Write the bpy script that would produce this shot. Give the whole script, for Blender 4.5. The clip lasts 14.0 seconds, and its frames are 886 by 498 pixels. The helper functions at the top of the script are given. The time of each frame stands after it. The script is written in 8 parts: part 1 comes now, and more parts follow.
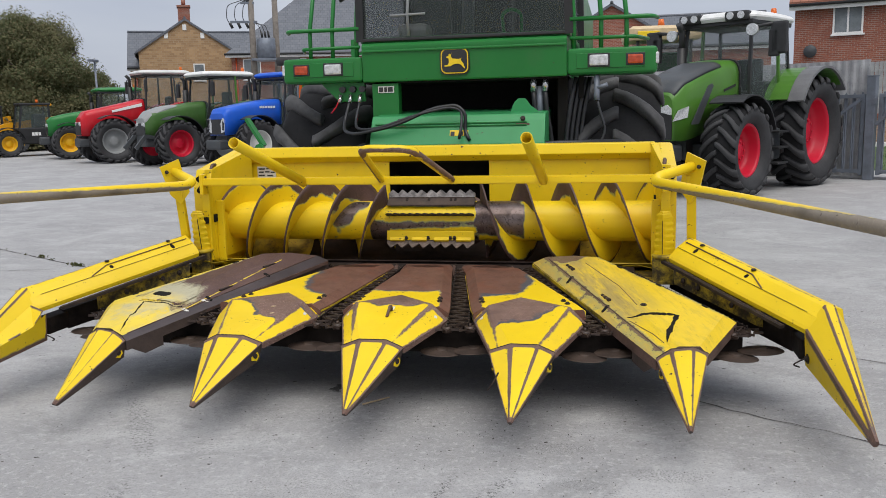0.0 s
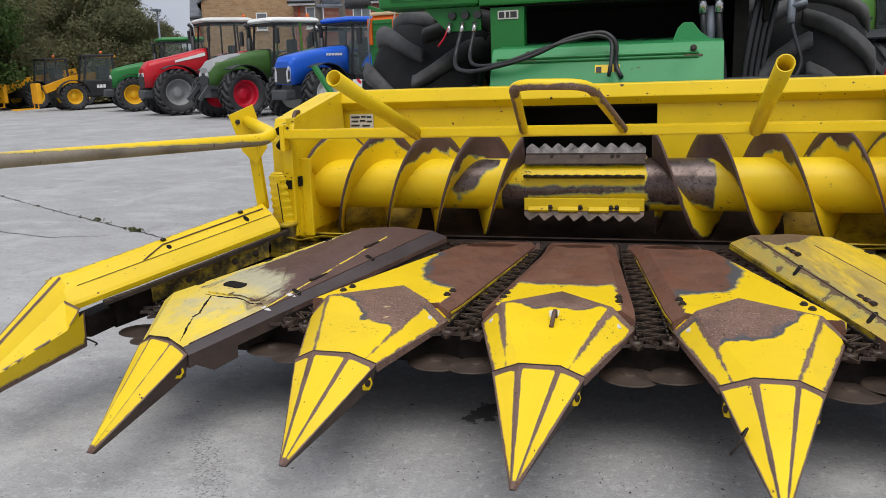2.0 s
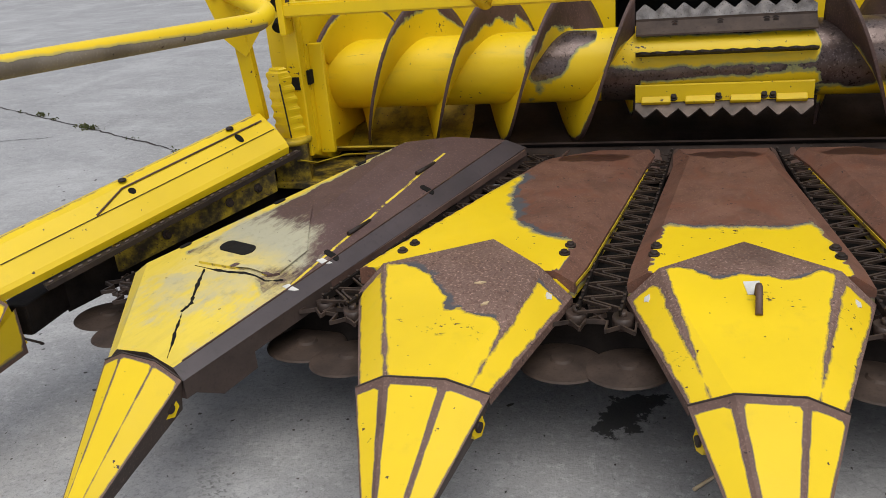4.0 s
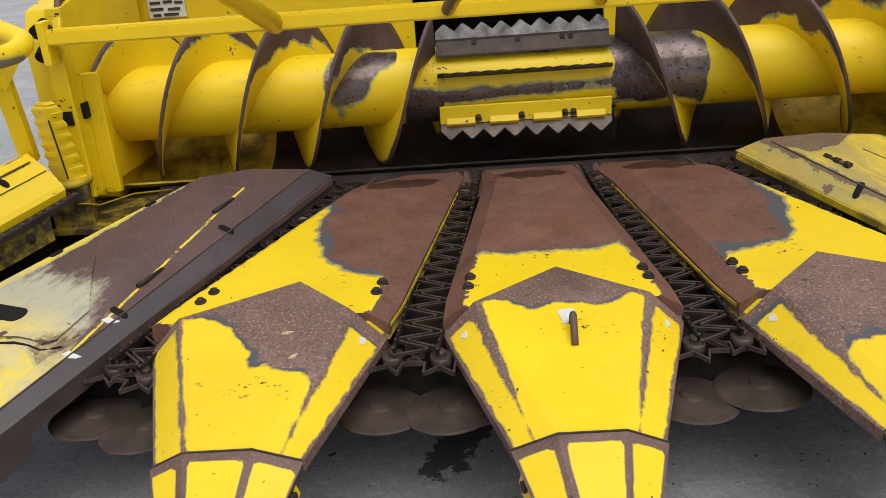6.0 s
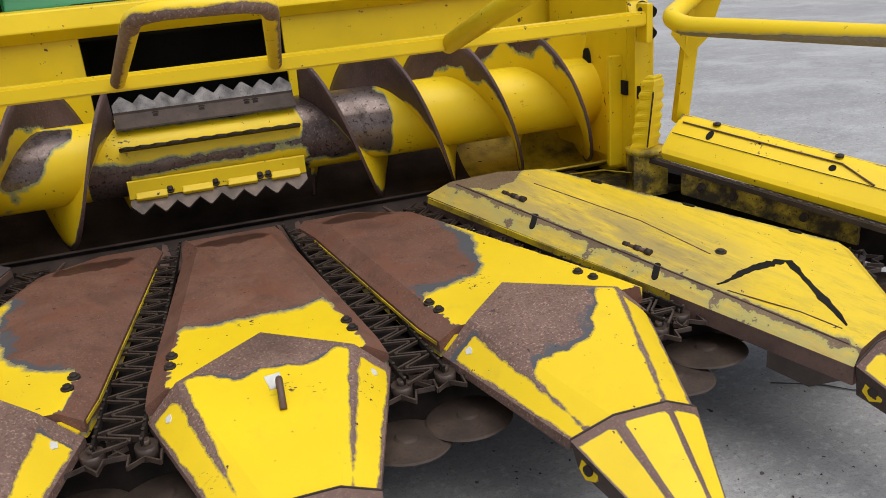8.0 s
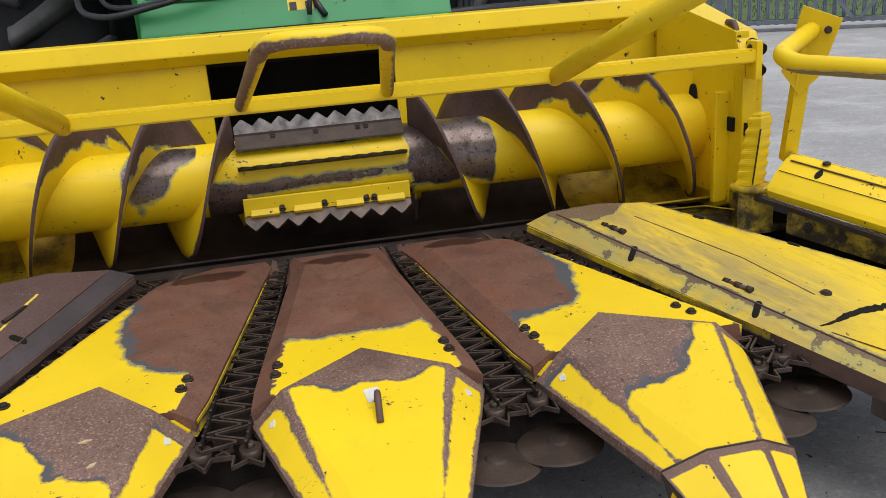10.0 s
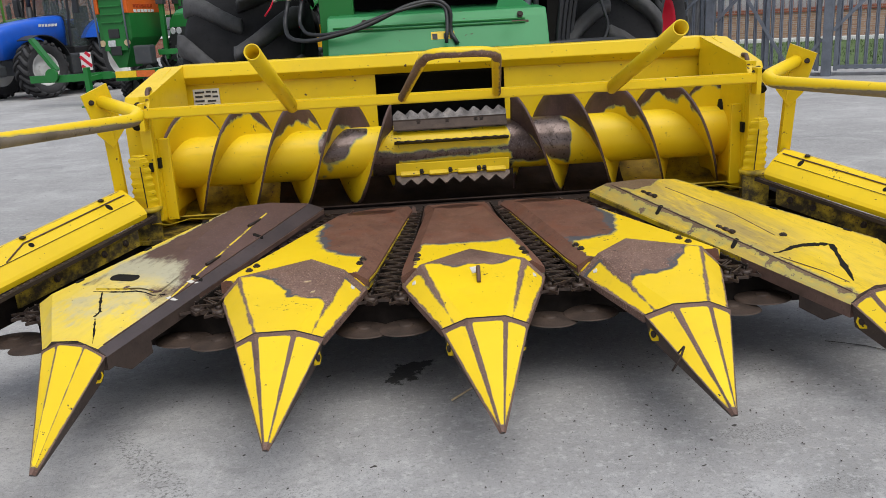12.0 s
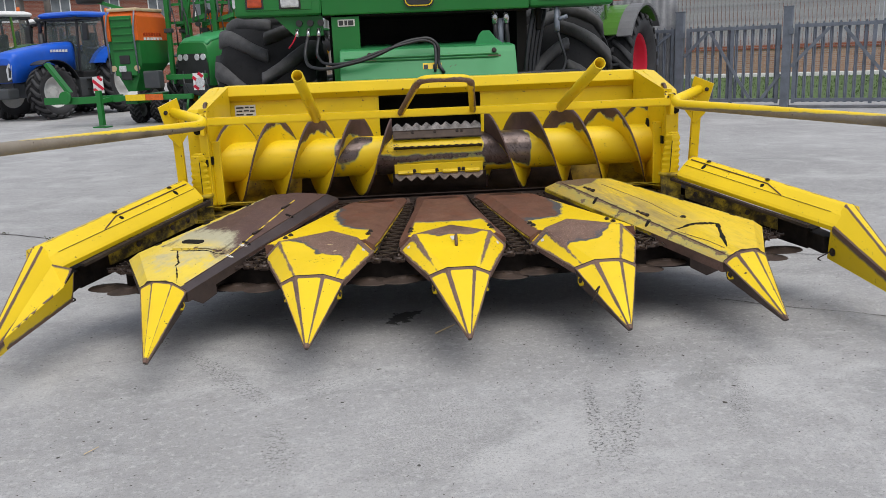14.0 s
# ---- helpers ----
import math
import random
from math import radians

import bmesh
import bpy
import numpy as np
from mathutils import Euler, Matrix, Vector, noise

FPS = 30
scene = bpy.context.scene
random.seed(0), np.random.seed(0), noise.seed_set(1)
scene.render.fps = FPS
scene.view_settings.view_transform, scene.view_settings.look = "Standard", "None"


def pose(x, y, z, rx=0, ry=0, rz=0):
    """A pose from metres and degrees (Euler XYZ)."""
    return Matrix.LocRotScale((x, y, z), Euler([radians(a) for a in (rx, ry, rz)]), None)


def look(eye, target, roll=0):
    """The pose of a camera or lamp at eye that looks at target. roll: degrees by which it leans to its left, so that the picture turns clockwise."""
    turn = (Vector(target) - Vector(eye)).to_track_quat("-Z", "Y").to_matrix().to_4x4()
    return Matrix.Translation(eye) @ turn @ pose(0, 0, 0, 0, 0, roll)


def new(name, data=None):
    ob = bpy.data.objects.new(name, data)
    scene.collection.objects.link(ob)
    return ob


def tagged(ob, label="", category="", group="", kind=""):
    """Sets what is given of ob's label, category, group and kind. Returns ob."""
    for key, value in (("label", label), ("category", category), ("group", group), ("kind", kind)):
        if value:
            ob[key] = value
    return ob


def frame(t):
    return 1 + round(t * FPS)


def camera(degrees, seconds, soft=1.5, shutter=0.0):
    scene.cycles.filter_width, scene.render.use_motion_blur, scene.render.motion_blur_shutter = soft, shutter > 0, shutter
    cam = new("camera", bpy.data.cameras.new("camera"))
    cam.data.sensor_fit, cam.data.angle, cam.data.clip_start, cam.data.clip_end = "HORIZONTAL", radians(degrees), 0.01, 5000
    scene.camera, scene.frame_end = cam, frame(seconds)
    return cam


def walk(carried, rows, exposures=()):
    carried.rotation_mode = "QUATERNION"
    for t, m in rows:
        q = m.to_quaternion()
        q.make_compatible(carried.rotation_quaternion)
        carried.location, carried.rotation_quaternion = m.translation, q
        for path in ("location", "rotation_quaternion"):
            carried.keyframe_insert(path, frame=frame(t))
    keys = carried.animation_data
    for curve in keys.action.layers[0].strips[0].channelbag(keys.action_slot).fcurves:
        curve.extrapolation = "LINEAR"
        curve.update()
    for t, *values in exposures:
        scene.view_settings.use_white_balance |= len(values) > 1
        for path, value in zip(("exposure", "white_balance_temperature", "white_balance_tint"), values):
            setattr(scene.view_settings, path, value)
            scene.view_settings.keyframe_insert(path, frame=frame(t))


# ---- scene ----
cam = camera(55.45, 14.0, 0.75)
PATH = [
    (0, (1.195, -3.434, 1.534), (0.786, -1.502, 1.215), -1.4),
    (0.5, (1.082, -3.206, 1.525), (0.673, -1.274, 1.208), -1.3),
    (1, (0.943, -2.913, 1.509), (0.495, -0.992, 1.182), -1.0),
    (1.5, (0.743, -2.549, 1.489), (0.249, -0.643, 1.139), -0.3),
    (2, (0.454, -2.22, 1.44), (-0.091, -0.344, 1.012), -2.1),
    (2.5, (0.188, -1.91, 1.429), (-0.316, -0.045, 0.911), -3.9),
    (2.7, (0.09, -1.783, 1.418), (-0.4, 0.076, 0.867), -4.0),
    (4.8, (-0.288, -0.952, 1.437), (-0.748, 0.813, 0.615), -5.6),
    (5, (-0.269, -0.951, 1.438), (-0.675, 0.832, 0.628), -5.5),
    (5.5, (-0.245, -0.949, 1.445), (-0.473, 0.873, 0.653), -4.5),
    (6, (-0.222, -0.939, 1.449), (-0.295, 0.901, 0.67), -4.3),
    (6.5, (-0.197, -0.947, 1.449), (-0.09, 0.905, 0.701), -4.1),
    (7, (-0.138, -0.949, 1.465), (0.172, 0.888, 0.737), -4.5),
    (7.5, (-0.124, -0.954, 1.462), (0.358, 0.852, 0.748), -4.7),
    (7.7, (-0.109, -0.956, 1.465), (0.424, 0.834, 0.749), -4.8),
    (9.8, (-0.102, -1.0, 1.46), (0.322, 0.849, 0.827), -4.8),
    (10, (-0.134, -1.014, 1.471), (0.195, 0.857, 0.847), -4.4),
    (10.5, (-0.208, -1.191, 1.471), (-0.087, 0.717, 0.883), -3.7),
    (11, (-0.208, -1.532, 1.456), (-0.14, 0.383, 0.885), -3.6),
    (11.5, (-0.212, -1.966, 1.472), (-0.144, -0.048, 0.907), -3.6),
    (12, (-0.264, -2.399, 1.487), (-0.187, -0.472, 0.957), -3.2),
    (12.5, (-0.285, -2.802, 1.486), (-0.206, -0.869, 0.98), -2.9),
    (13, (-0.348, -3.165, 1.489), (-0.258, -1.229, 0.994), -2.8),
    (13.5, (-0.36, -3.458, 1.502), (-0.254, -1.518, 1.027), -2.4),
    (14, (-0.326, -3.648, 1.514), (-0.216, -1.706, 1.049), -2.3),
]
walk(cam, [(t, look(eye, target, roll)) for t, eye, target, roll in PATH],
     exposures=((0.0, 0.57), (1.0, 0.62), (1.5, 0.62), (2.0, 0.54), (2.7, 0.42), (3.5, 0.43), (5.0, 0.44), (5.5, 0.50), (6.0, 0.58), (6.5, 0.57), (7.5, 0.57), (10.0, 0.57), (14.0, 0.55)))


# ---- world and light: an overcast afternoon ----
world = bpy.data.worlds.new("world")
scene.world = world
world.use_nodes = True
wn, wl = world.node_tree.nodes, world.node_tree.links
wn.clear()
sky = wn.new("ShaderNodeTexSky")
sky.sky_type, sky.sun_disc = "NISHITA", False
sky.sun_elevation, sky.sun_rotation = radians(48), radians(200)
sky.dust_density, sky.air_density = 3.0, 1.0
wcoord = wn.new("ShaderNodeTexCoord")
wmap = wn.new("ShaderNodeMapping")
wmap.inputs["Scale"].default_value = (1.0, 1.0, 3.0)
wcloud = wn.new("ShaderNodeTexNoise")
wcloud.inputs["Scale"].default_value, wcloud.inputs["Detail"].default_value = 2.2, 6.0
wramp = wn.new("ShaderNodeValToRGB")
wramp.color_ramp.elements[0].position, wramp.color_ramp.elements[1].position = 0.30, 0.72
wramp.color_ramp.elements[0].color, wramp.color_ramp.elements[1].color = (5.4, 5.9, 7.2, 1), (7.4, 7.8, 8.7, 1)
wmix = wn.new("ShaderNodeMixRGB")
wmix.inputs["Fac"].default_value = 0.86
wback, wout = wn.new("ShaderNodeBackground"), wn.new("ShaderNodeOutputWorld")
wback.inputs["Strength"].default_value = 0.066
wl.new(wcoord.outputs["Generated"], wmap.inputs["Vector"])
wl.new(wmap.outputs["Vector"], wcloud.inputs["Vector"])
wl.new(wcloud.outputs["Fac"], wramp.inputs["Fac"])
wl.new(sky.outputs["Color"], wmix.inputs["Color1"])
wsep, wgrad, wmul = wn.new("ShaderNodeSeparateXYZ"), wn.new("ShaderNodeMapRange"), wn.new("ShaderNodeVectorMath")
wl.new(wcoord.outputs["Generated"], wsep.inputs[0])
wl.new(wsep.outputs["Z"], wgrad.inputs["Value"])
for key, v in (("From Min", 0.0), ("From Max", 0.7), ("To Min", 0.84), ("To Max", 1.12)):
    wgrad.inputs[key].default_value = v
wmul.operation = "SCALE"
wl.new(wramp.outputs["Color"], wmul.inputs[0])
wl.new(wgrad.outputs[0], wmul.inputs["Scale"])
wl.new(wmul.outputs[0], wmix.inputs["Color2"])
wl.new(wmix.outputs["Color"], wback.inputs["Color"])
wl.new(wback.outputs["Background"], wout.inputs["Surface"])
sun = new("sun", bpy.data.lights.new("sun", "SUN"))
sun.data.energy, sun.data.angle, sun.data.color = 1.75, radians(55), (1.0, 0.965, 0.91)
sun.matrix_world = look((5, -10, 22), (0, 0, 0))

# ---- materials ----
from mathutils import bvhtree, noise


class Nodes:
    """Short hand for building one node material."""

    def __init__(self, name):
        self.m = bpy.data.materials.new(name)
        self.m.use_nodes = True
        self.t = self.m.node_tree
        self.p = self.t.nodes["Principled BSDF"]
        self.co = self.t.nodes.new("ShaderNodeTexCoord")

    def node(self, kind, **inputs):
        n = self.t.nodes.new(kind)
        for key, value in inputs.items():
            self.put(n.inputs[key.replace("_", " ")], value)
        return n

    def put(self, socket, value):
        if isinstance(value, bpy.types.NodeSocket):
            self.t.links.new(value, socket)
        else:
            socket.default_value = value

    def noise(self, scale, detail=4.0, rough=0.55, stretch=None, coord="Object", distort=0.0, turn=0.0):
        vec = self.co.outputs[coord]
        if turn:
            vec = self.node("ShaderNodeMapping", Vector=vec, Rotation=(0, 0, radians(turn))).outputs[0]
        if stretch:
            vec = self.node("ShaderNodeMapping", Vector=vec, Scale=stretch).outputs[0]
        return self.node("ShaderNodeTexNoise", Vector=vec, Scale=scale, Detail=detail, Roughness=rough, Distortion=distort).outputs["Fac"]

    def ramp(self, fac, *stops):
        n = self.node("ShaderNodeValToRGB", Fac=fac)
        e = n.color_ramp.elements
        while len(e) < len(stops):
            e.new(0.5)
        for el, (pos, col) in zip(e, stops):
            el.position = pos
            el.color = (*col, 1) if isinstance(col, tuple) else (col, col, col, 1)
        return n.outputs["Color"]

    def mix(self, fac, a, b, mode="MIX"):
        n = self.t.nodes.new("ShaderNodeMixRGB")
        n.blend_type = mode
        for key, value in (("Fac", fac), ("Color1", a), ("Color2", b)):
            if isinstance(value, tuple):
                value = (*value, 1) if len(value) == 3 else value
            self.put(n.inputs[key], value)
        return n.outputs[0]

    def math(self, op, a, b=0.0, clamp=False):
        n = self.t.nodes.new("ShaderNodeMath")
        n.operation, n.use_clamp = op, clamp
        self.put(n.inputs[0], a)
        self.put(n.inputs[1], b)
        return n.outputs[0]

    def step(self, value, lo, hi):
        n = self.t.nodes.new("ShaderNodeMapRange")
        n.interpolation_type = "SMOOTHSTEP"
        for key, v in (("Value", value), ("From Min", lo), ("From Max", hi)):
            self.put(n.inputs[key], v)
        return n.outputs[0]

    def attr(self, name):
        n = self.t.nodes.new("ShaderNodeAttribute")
        n.attribute_name = name
        return n.outputs["Fac"]

    def random(self):
        return self.node("ShaderNodeObjectInfo").outputs["Random"]

    def done(self, color=None, rough=None, metal=None, bump=None, strength=0.2, dist=0.004, **more):
        for key, v in (("Base Color", color), ("Roughness", rough), ("Metallic", metal)):
            if v is not None:
                self.put(self.p.inputs[key], (*v, 1) if isinstance(v, tuple) and len(v) == 3 else v)
        for key, v in more.items():
            self.put(self.p.inputs[key.replace("_", " ")], v)
        if bump is not None:
            b = self.node("ShaderNodeBump", Height=bump, Strength=strength, Distance=dist)
            self.t.links.new(b.outputs[0], self.p.inputs["Normal"])
        return self.m


def plain(name, col, rough=0.5, metal=0.0, vary=0.25, scale=6.0, bump=0.12, **more):
    """A surface of one material with mottling, grain and dust."""
    n = Nodes(name)
    dark, light = tuple(c * (1 - vary) for c in col), tuple(min(1, c * (1 + vary)) for c in col)
    c = n.ramp(n.noise(scale, 5), (0.3, dark), (0.7, light))
    fine = n.noise(scale * 14, 3)
    c = n.mix(n.step(fine, 0.55, 0.8), c, tuple(x * 0.7 for x in col))
    r = n.math("ADD", rough - 0.1, n.math("MULTIPLY", fine, 0.2))
    return n.done(c, r, metal, fine, bump, 0.003, **more)


def paint(name, col, rough=0.38, chip=(0.06, 0.035, 0.03), chips=0.70, dirt=(0.22, 0.19, 0.15), dirty=0.25, scale=1.0, grimy=0.50):
    """Sprayed machine paint: uneven gloss, dust, and small chips down to dark steel."""
    n = Nodes(name)
    c = n.ramp(n.noise(1.7 * scale, 4), (0.3, tuple(x * 0.86 for x in col)), (0.7, tuple(min(1, x * 1.06) for x in col)))
    grime = n.step(n.noise(4.5 * scale, 8, 0.65), grimy, grimy + 0.35)
    c = n.mix(n.math("MULTIPLY", grime, dirty), c, dirt)
    spots = n.step(n.noise(38 * scale, 3, 0.6), chips, chips + 0.02)
    scratch = n.step(n.noise(11 * scale, 4, 0.7, stretch=(1, 7, 7)), 0.715, 0.735)
    bare = n.math("MAXIMUM", spots, scratch)
    c = n.mix(bare, c, chip)
    r = n.math("ADD", rough, n.math("MULTIPLY", grime, 0.25))
    r = n.math("ADD", r, n.math("MULTIPLY", bare, 0.2))
    h = n.math("SUBTRACT", n.math("MULTIPLY", n.noise(60 * scale, 2), 0.15), bare)
    return n.done(c, r, 0.0, h, 0.25, 0.002, Specular_IOR_Level=0.34)


def worn_paint(name, col, bare_a, bare_b, rim, streak=0.0, pale=None, ragged=0.05, band=0.018, turn=0.0, slate=(0.078, 0.079, 0.087), metal=0.08, polish=0.0, grain=1.28, film=None, blotch=None, specks=None, line=None, speckle=None):
    """Paint rubbed through to steel where the mesh's own wear value (metres past the edge of the patch) is above nought."""
    n = Nodes(name)
    d = n.attr("wear")
    edge = n.math("ADD", d, n.math("MULTIPLY", n.math("SUBTRACT", n.noise(20, 5, 0.6), 0.5), ragged))
    edge = n.math("ADD", edge, n.math("MULTIPLY", n.math("SUBTRACT", n.noise(130, 3, 0.6), 0.5), 0.25 * ragged))
    bare = n.step(edge, -0.0015, 0.0015)
    rimmed = n.step(edge, -band, -0.002)
    c = n.ramp(n.noise(2.2, 5), (0.3, tuple(x * 0.90 for x in col)), (0.7, tuple(min(1, x * 1.05) for x in col)))
    c = n.mix(n.math("MULTIPLY", n.step(n.noise(7, 8, 0.7), 0.55, 0.8), 0.22), c, (0.30, 0.24, 0.06))
    if streak:
        s = n.step(n.noise(9, 7, 0.78, stretch=(3, 0.7, 1), turn=turn), 0.46, 0.64)
        c = n.mix(n.math("MULTIPLY", s, streak), c, (0.32, 0.235, 0.06))
        s = n.step(n.noise(14, 6, 0.75, stretch=(4, 0.5, 1), turn=turn), 0.58, 0.66)
        c = n.mix(n.math("MULTIPLY", s, streak), c, (0.17, 0.12, 0.04))
    if polish:
        s = n.math("MULTIPLY", n.step(n.noise(6, 5, 0.7, stretch=(0.45, 9, 9)), 0.66, 0.69), n.step(n.noise(3.3, 3), 0.42, 0.55))
        c = n.mix(s, c, (0.055, 0.036, 0.030))
        s = n.step(n.noise(5, 6, 0.7, stretch=(0.6, 3, 3)), 0.56, 0.74)
        c = n.mix(n.math("MULTIPLY", s, 0.45), c, (0.40, 0.33, 0.05))
    if film:
        f = n.math("MULTIPLY", n.step(n.attr("film"), -0.10, 0.12), n.step(n.noise(7, 8, 0.7, stretch=(2.6, 0.4, 1), turn=turn), 0.28, 0.58))
        c = n.mix(n.math("MULTIPLY", f, 0.85), c, film)
        f = n.math("MULTIPLY", n.step(n.attr("film"), -0.06, 0.12), n.step(n.noise(30, 7, 0.75, stretch=(2.6, 0.3, 1), turn=turn), 0.50, 0.70))
        c = n.mix(n.math("MULTIPLY", f, 0.6), c, tuple(x * 0.6 for x in film))
    if pale:
        pv = n.math("ADD", n.attr("pale"), n.math("MULTIPLY", n.math("SUBTRACT", n.noise(11, 6, 0.65), 0.5), 0.16))
        pv = n.math("ADD", pv, n.math("MULTIPLY", n.math("SUBTRACT", n.noise(26, 7, 0.75, stretch=(2.0, 0.5, 1), turn=turn), 0.5), 0.20))
    c = n.mix(n.math("MULTIPLY", rimmed, 0.8), c, rim)
    steel = n.ramp(n.noise(5, 7, 0.62), (0.30, bare_a), (0.70, bare_b))
    steel = n.mix(n.step(n.noise(160, 2, 0.5), 0.52, 0.75), steel, tuple(x * grain for x in bare_b))
    steel = n.mix(n.math("MULTIPLY", n.step(n.noise(3.1, 4), 0.56, 0.70), 0.55), steel, tuple(x * 0.55 for x in bare_a))
    if speckle:
        steel = n.mix(n.math("MULTIPLY", n.step(n.noise(110, 3, 0.6), 0.52, 0.64), 0.6), steel, speckle)
    if blotch:
        steel = n.mix(n.math("MULTIPLY", n.step(n.noise(5, 7, 0.7, distort=0.8), 0.44, 0.66), 0.55), steel, tuple(x * 0.62 for x in bare_a))
        steel = n.mix(n.math("MULTIPLY", n.step(n.noise(8, 6, 0.7, distort=0.6), 0.48, 0.66), 0.75), steel, blotch)
        steel = n.mix(n.math("MULTIPLY", n.step(n.noise(34, 5, 0.7), 0.60, 0.68), 0.55), steel, tuple(x * 0.45 for x in bare_a))
        steel = n.mix(n.math("MULTIPLY", n.step(n.noise(30, 4, 0.7, stretch=(2.5, 0.25, 1)), 0.63, 0.68), 0.16), steel, (0.22, 0.17, 0.15))
    if specks:
        steel = n.mix(n.step(n.noise(75, 4, 0.65), 0.58, 0.63), steel, specks)
        steel = n.mix(n.math("MULTIPLY", n.step(n.noise(9, 5, 0.7), 0.52, 0.66), 0.7), steel, specks)
    w = n.math("MULTIPLY", n.attr("rimw"), n.math("MAXIMUM", 0.0, n.math("SUBTRACT", n.math("MULTIPLY", n.noise(8, 5, 0.65), 8.0), 3.3)))
    inner = n.step(edge, n.math("MULTIPLY", w, 0.45), n.math("ADD", n.math("MULTIPLY", w, 1.15), 0.003))
    steel = n.mix(inner, slate, steel)
    if blotch:
        wet = n.math("ADD", n.attr("wet"), n.math("MULTIPLY", n.math("SUBTRACT", n.noise(16, 5, 0.6), 0.5), 0.07))
        wet = n.step(wet, 0.0, 0.008)
        steel = n.mix(n.math("MULTIPLY", wet, 0.72), steel, (0.030, 0.013, 0.010))
    c = n.mix(bare, c, steel)
    if pale:
        chalk = n.math("ADD", n.attr("chalk"), n.math("MULTIPLY", n.math("SUBTRACT", n.noise(12, 6, 0.7), 0.5), 0.16))
        chalky = n.mix(n.step(chalk, -0.04, 0.10), (0.68, 0.53, 0.13), pale)
        chalky = n.mix(n.math("MULTIPLY", n.step(n.noise(26, 6, 0.7), 0.5, 0.7), 0.45), chalky, tuple(x * 0.62 for x in pale))
        c = n.mix(n.step(pv, -0.03, 0.05), c, chalky)
    if line:
        off = n.math("ADD", n.attr("line"), n.math("MULTIPLY", n.math("SUBTRACT", n.noise(18, 4, 0.6), 0.5), 0.012))
        off = n.math("MAXIMUM", off, n.math("MULTIPLY", off, -1.0))
        kept = n.math("SUBTRACT", 1.0, n.step(off, 0.0028, 0.0048))
        c = n.mix(n.math("MULTIPLY", kept, n.step(n.noise(16, 5, 0.7), 0.38, 0.50)), c, line)
    spots = n.step(n.noise(46, 3, 0.6), 0.695, 0.715)
    patchy = n.math("MULTIPLY", n.step(n.noise(85, 3, 0.6, stretch=(0.6, 1, 1)), 0.60, 0.63), n.step(n.noise(5.5, 3, 0.5), 0.645, 0.70))
    spots = n.math("MAXIMUM", spots, patchy)
    c = n.mix(spots, c, (0.05, 0.03, 0.028))
    r = n.math("ADD", 0.36, n.math("MULTIPLY", bare, 0.17 - polish))
    r = n.math("ADD", r, n.math("MULTIPLY", n.noise(24, 4), 0.12))
    r = n.math("ADD", r, n.math("MULTIPLY", n.math("SUBTRACT", n.noise(6, 5, 0.65), 0.5), 0.30))
    if blotch:
        r = n.math("SUBTRACT", r, n.math("MULTIPLY", wet, 0.22))
    h = n.math("SUBTRACT", n.math("MULTIPLY", n.noise(150, 2), 0.25), n.math("MULTIPLY", bare, 0.8))
    h = n.math("ADD", h, n.math("MULTIPLY", n.noise(11, 3), 1.6))
    return n.done(c, r, n.math("MULTIPLY", bare, metal), h, 0.3, 0.002, Specular_IOR_Level=0.34)


YEL = (0.785, 0.548, 0.010)
M_YELLOW = paint("yellow_machine_paint", YEL, 0.34, chips=0.685, dirty=0.30, dirt=(0.42, 0.30, 0.03))
M_YELLOW_DIRTY = paint("grimy_yellow_paint", (0.58, 0.41, 0.015), 0.5, chips=0.66, dirty=0.92, dirt=(0.045, 0.033, 0.02), scale=1.6, grimy=0.36)
M_CAKED = paint("oil_caked_yellow_paint", (0.50, 0.35, 0.02), 0.5, chips=0.62, dirty=0.97, dirt=(0.020, 0.016, 0.012), scale=3.2, grimy=0.26)
M_HOOD = worn_paint("divider_hood_paint", YEL, (0.135, 0.082, 0.064), (0.205, 0.130, 0.104), (0.42, 0.28, 0.05), ragged=0.028, band=0.006, grain=1.85, speckle=(0.100, 0.046, 0.034))
M_NOSE = worn_paint("divider_nose_paint", YEL, (0.105, 0.060, 0.046), (0.165, 0.099, 0.078), (0.42, 0.28, 0.05), ragged=0.0075, band=0.003)
M_NOSE_SIDE = worn_paint("rusted_nose_side", YEL, (0.048, 0.034, 0.028), (0.085, 0.058, 0.046), (0.30, 0.21, 0.05), ragged=0.03, band=0.006)
M_PLATE = worn_paint("divider_plate_paint", YEL, (0.124, 0.058, 0.039), (0.192, 0.096, 0.066), (0.13, 0.15, 0.14), blotch=(0.165, 0.064, 0.038), grain=1.12)
M_DOOR_BROWN = worn_paint("left_door_paint", (0.72, 0.54, 0.06), (0.075, 0.044, 0.040), (0.115, 0.068, 0.060), (0.30, 0.29, 0.17), pale=(0.43, 0.405, 0.285), streak=0.12, turn=25, line=(0.70, 0.53, 0.05))
M_DOOR_YELLOW = worn_paint("right_door_paint", (0.76, 0.53, 0.02), (0.12, 0.075, 0.042), (0.19, 0.13, 0.075), (0.36, 0.32, 0.10), streak=0.26, turn=-25, slate=(0.12, 0.10, 0.07), metal=0.0, film=(0.33, 0.25, 0.095))
M_AUGER = worn_paint("auger_paint", YEL, (0.085, 0.058, 0.052), (0.20, 0.160, 0.148), (0.16, 0.22, 0.15), ragged=0.03, band=0.012, metal=0.65, polish=0.27, grain=1.02, specks=(0.045, 0.032, 0.028))
M_FLIGHT = worn_paint("auger_flight_paint", YEL, (0.050, 0.030, 0.027), (0.11, 0.064, 0.055), (0.16, 0.22, 0.13), ragged=0.04, band=0.010)
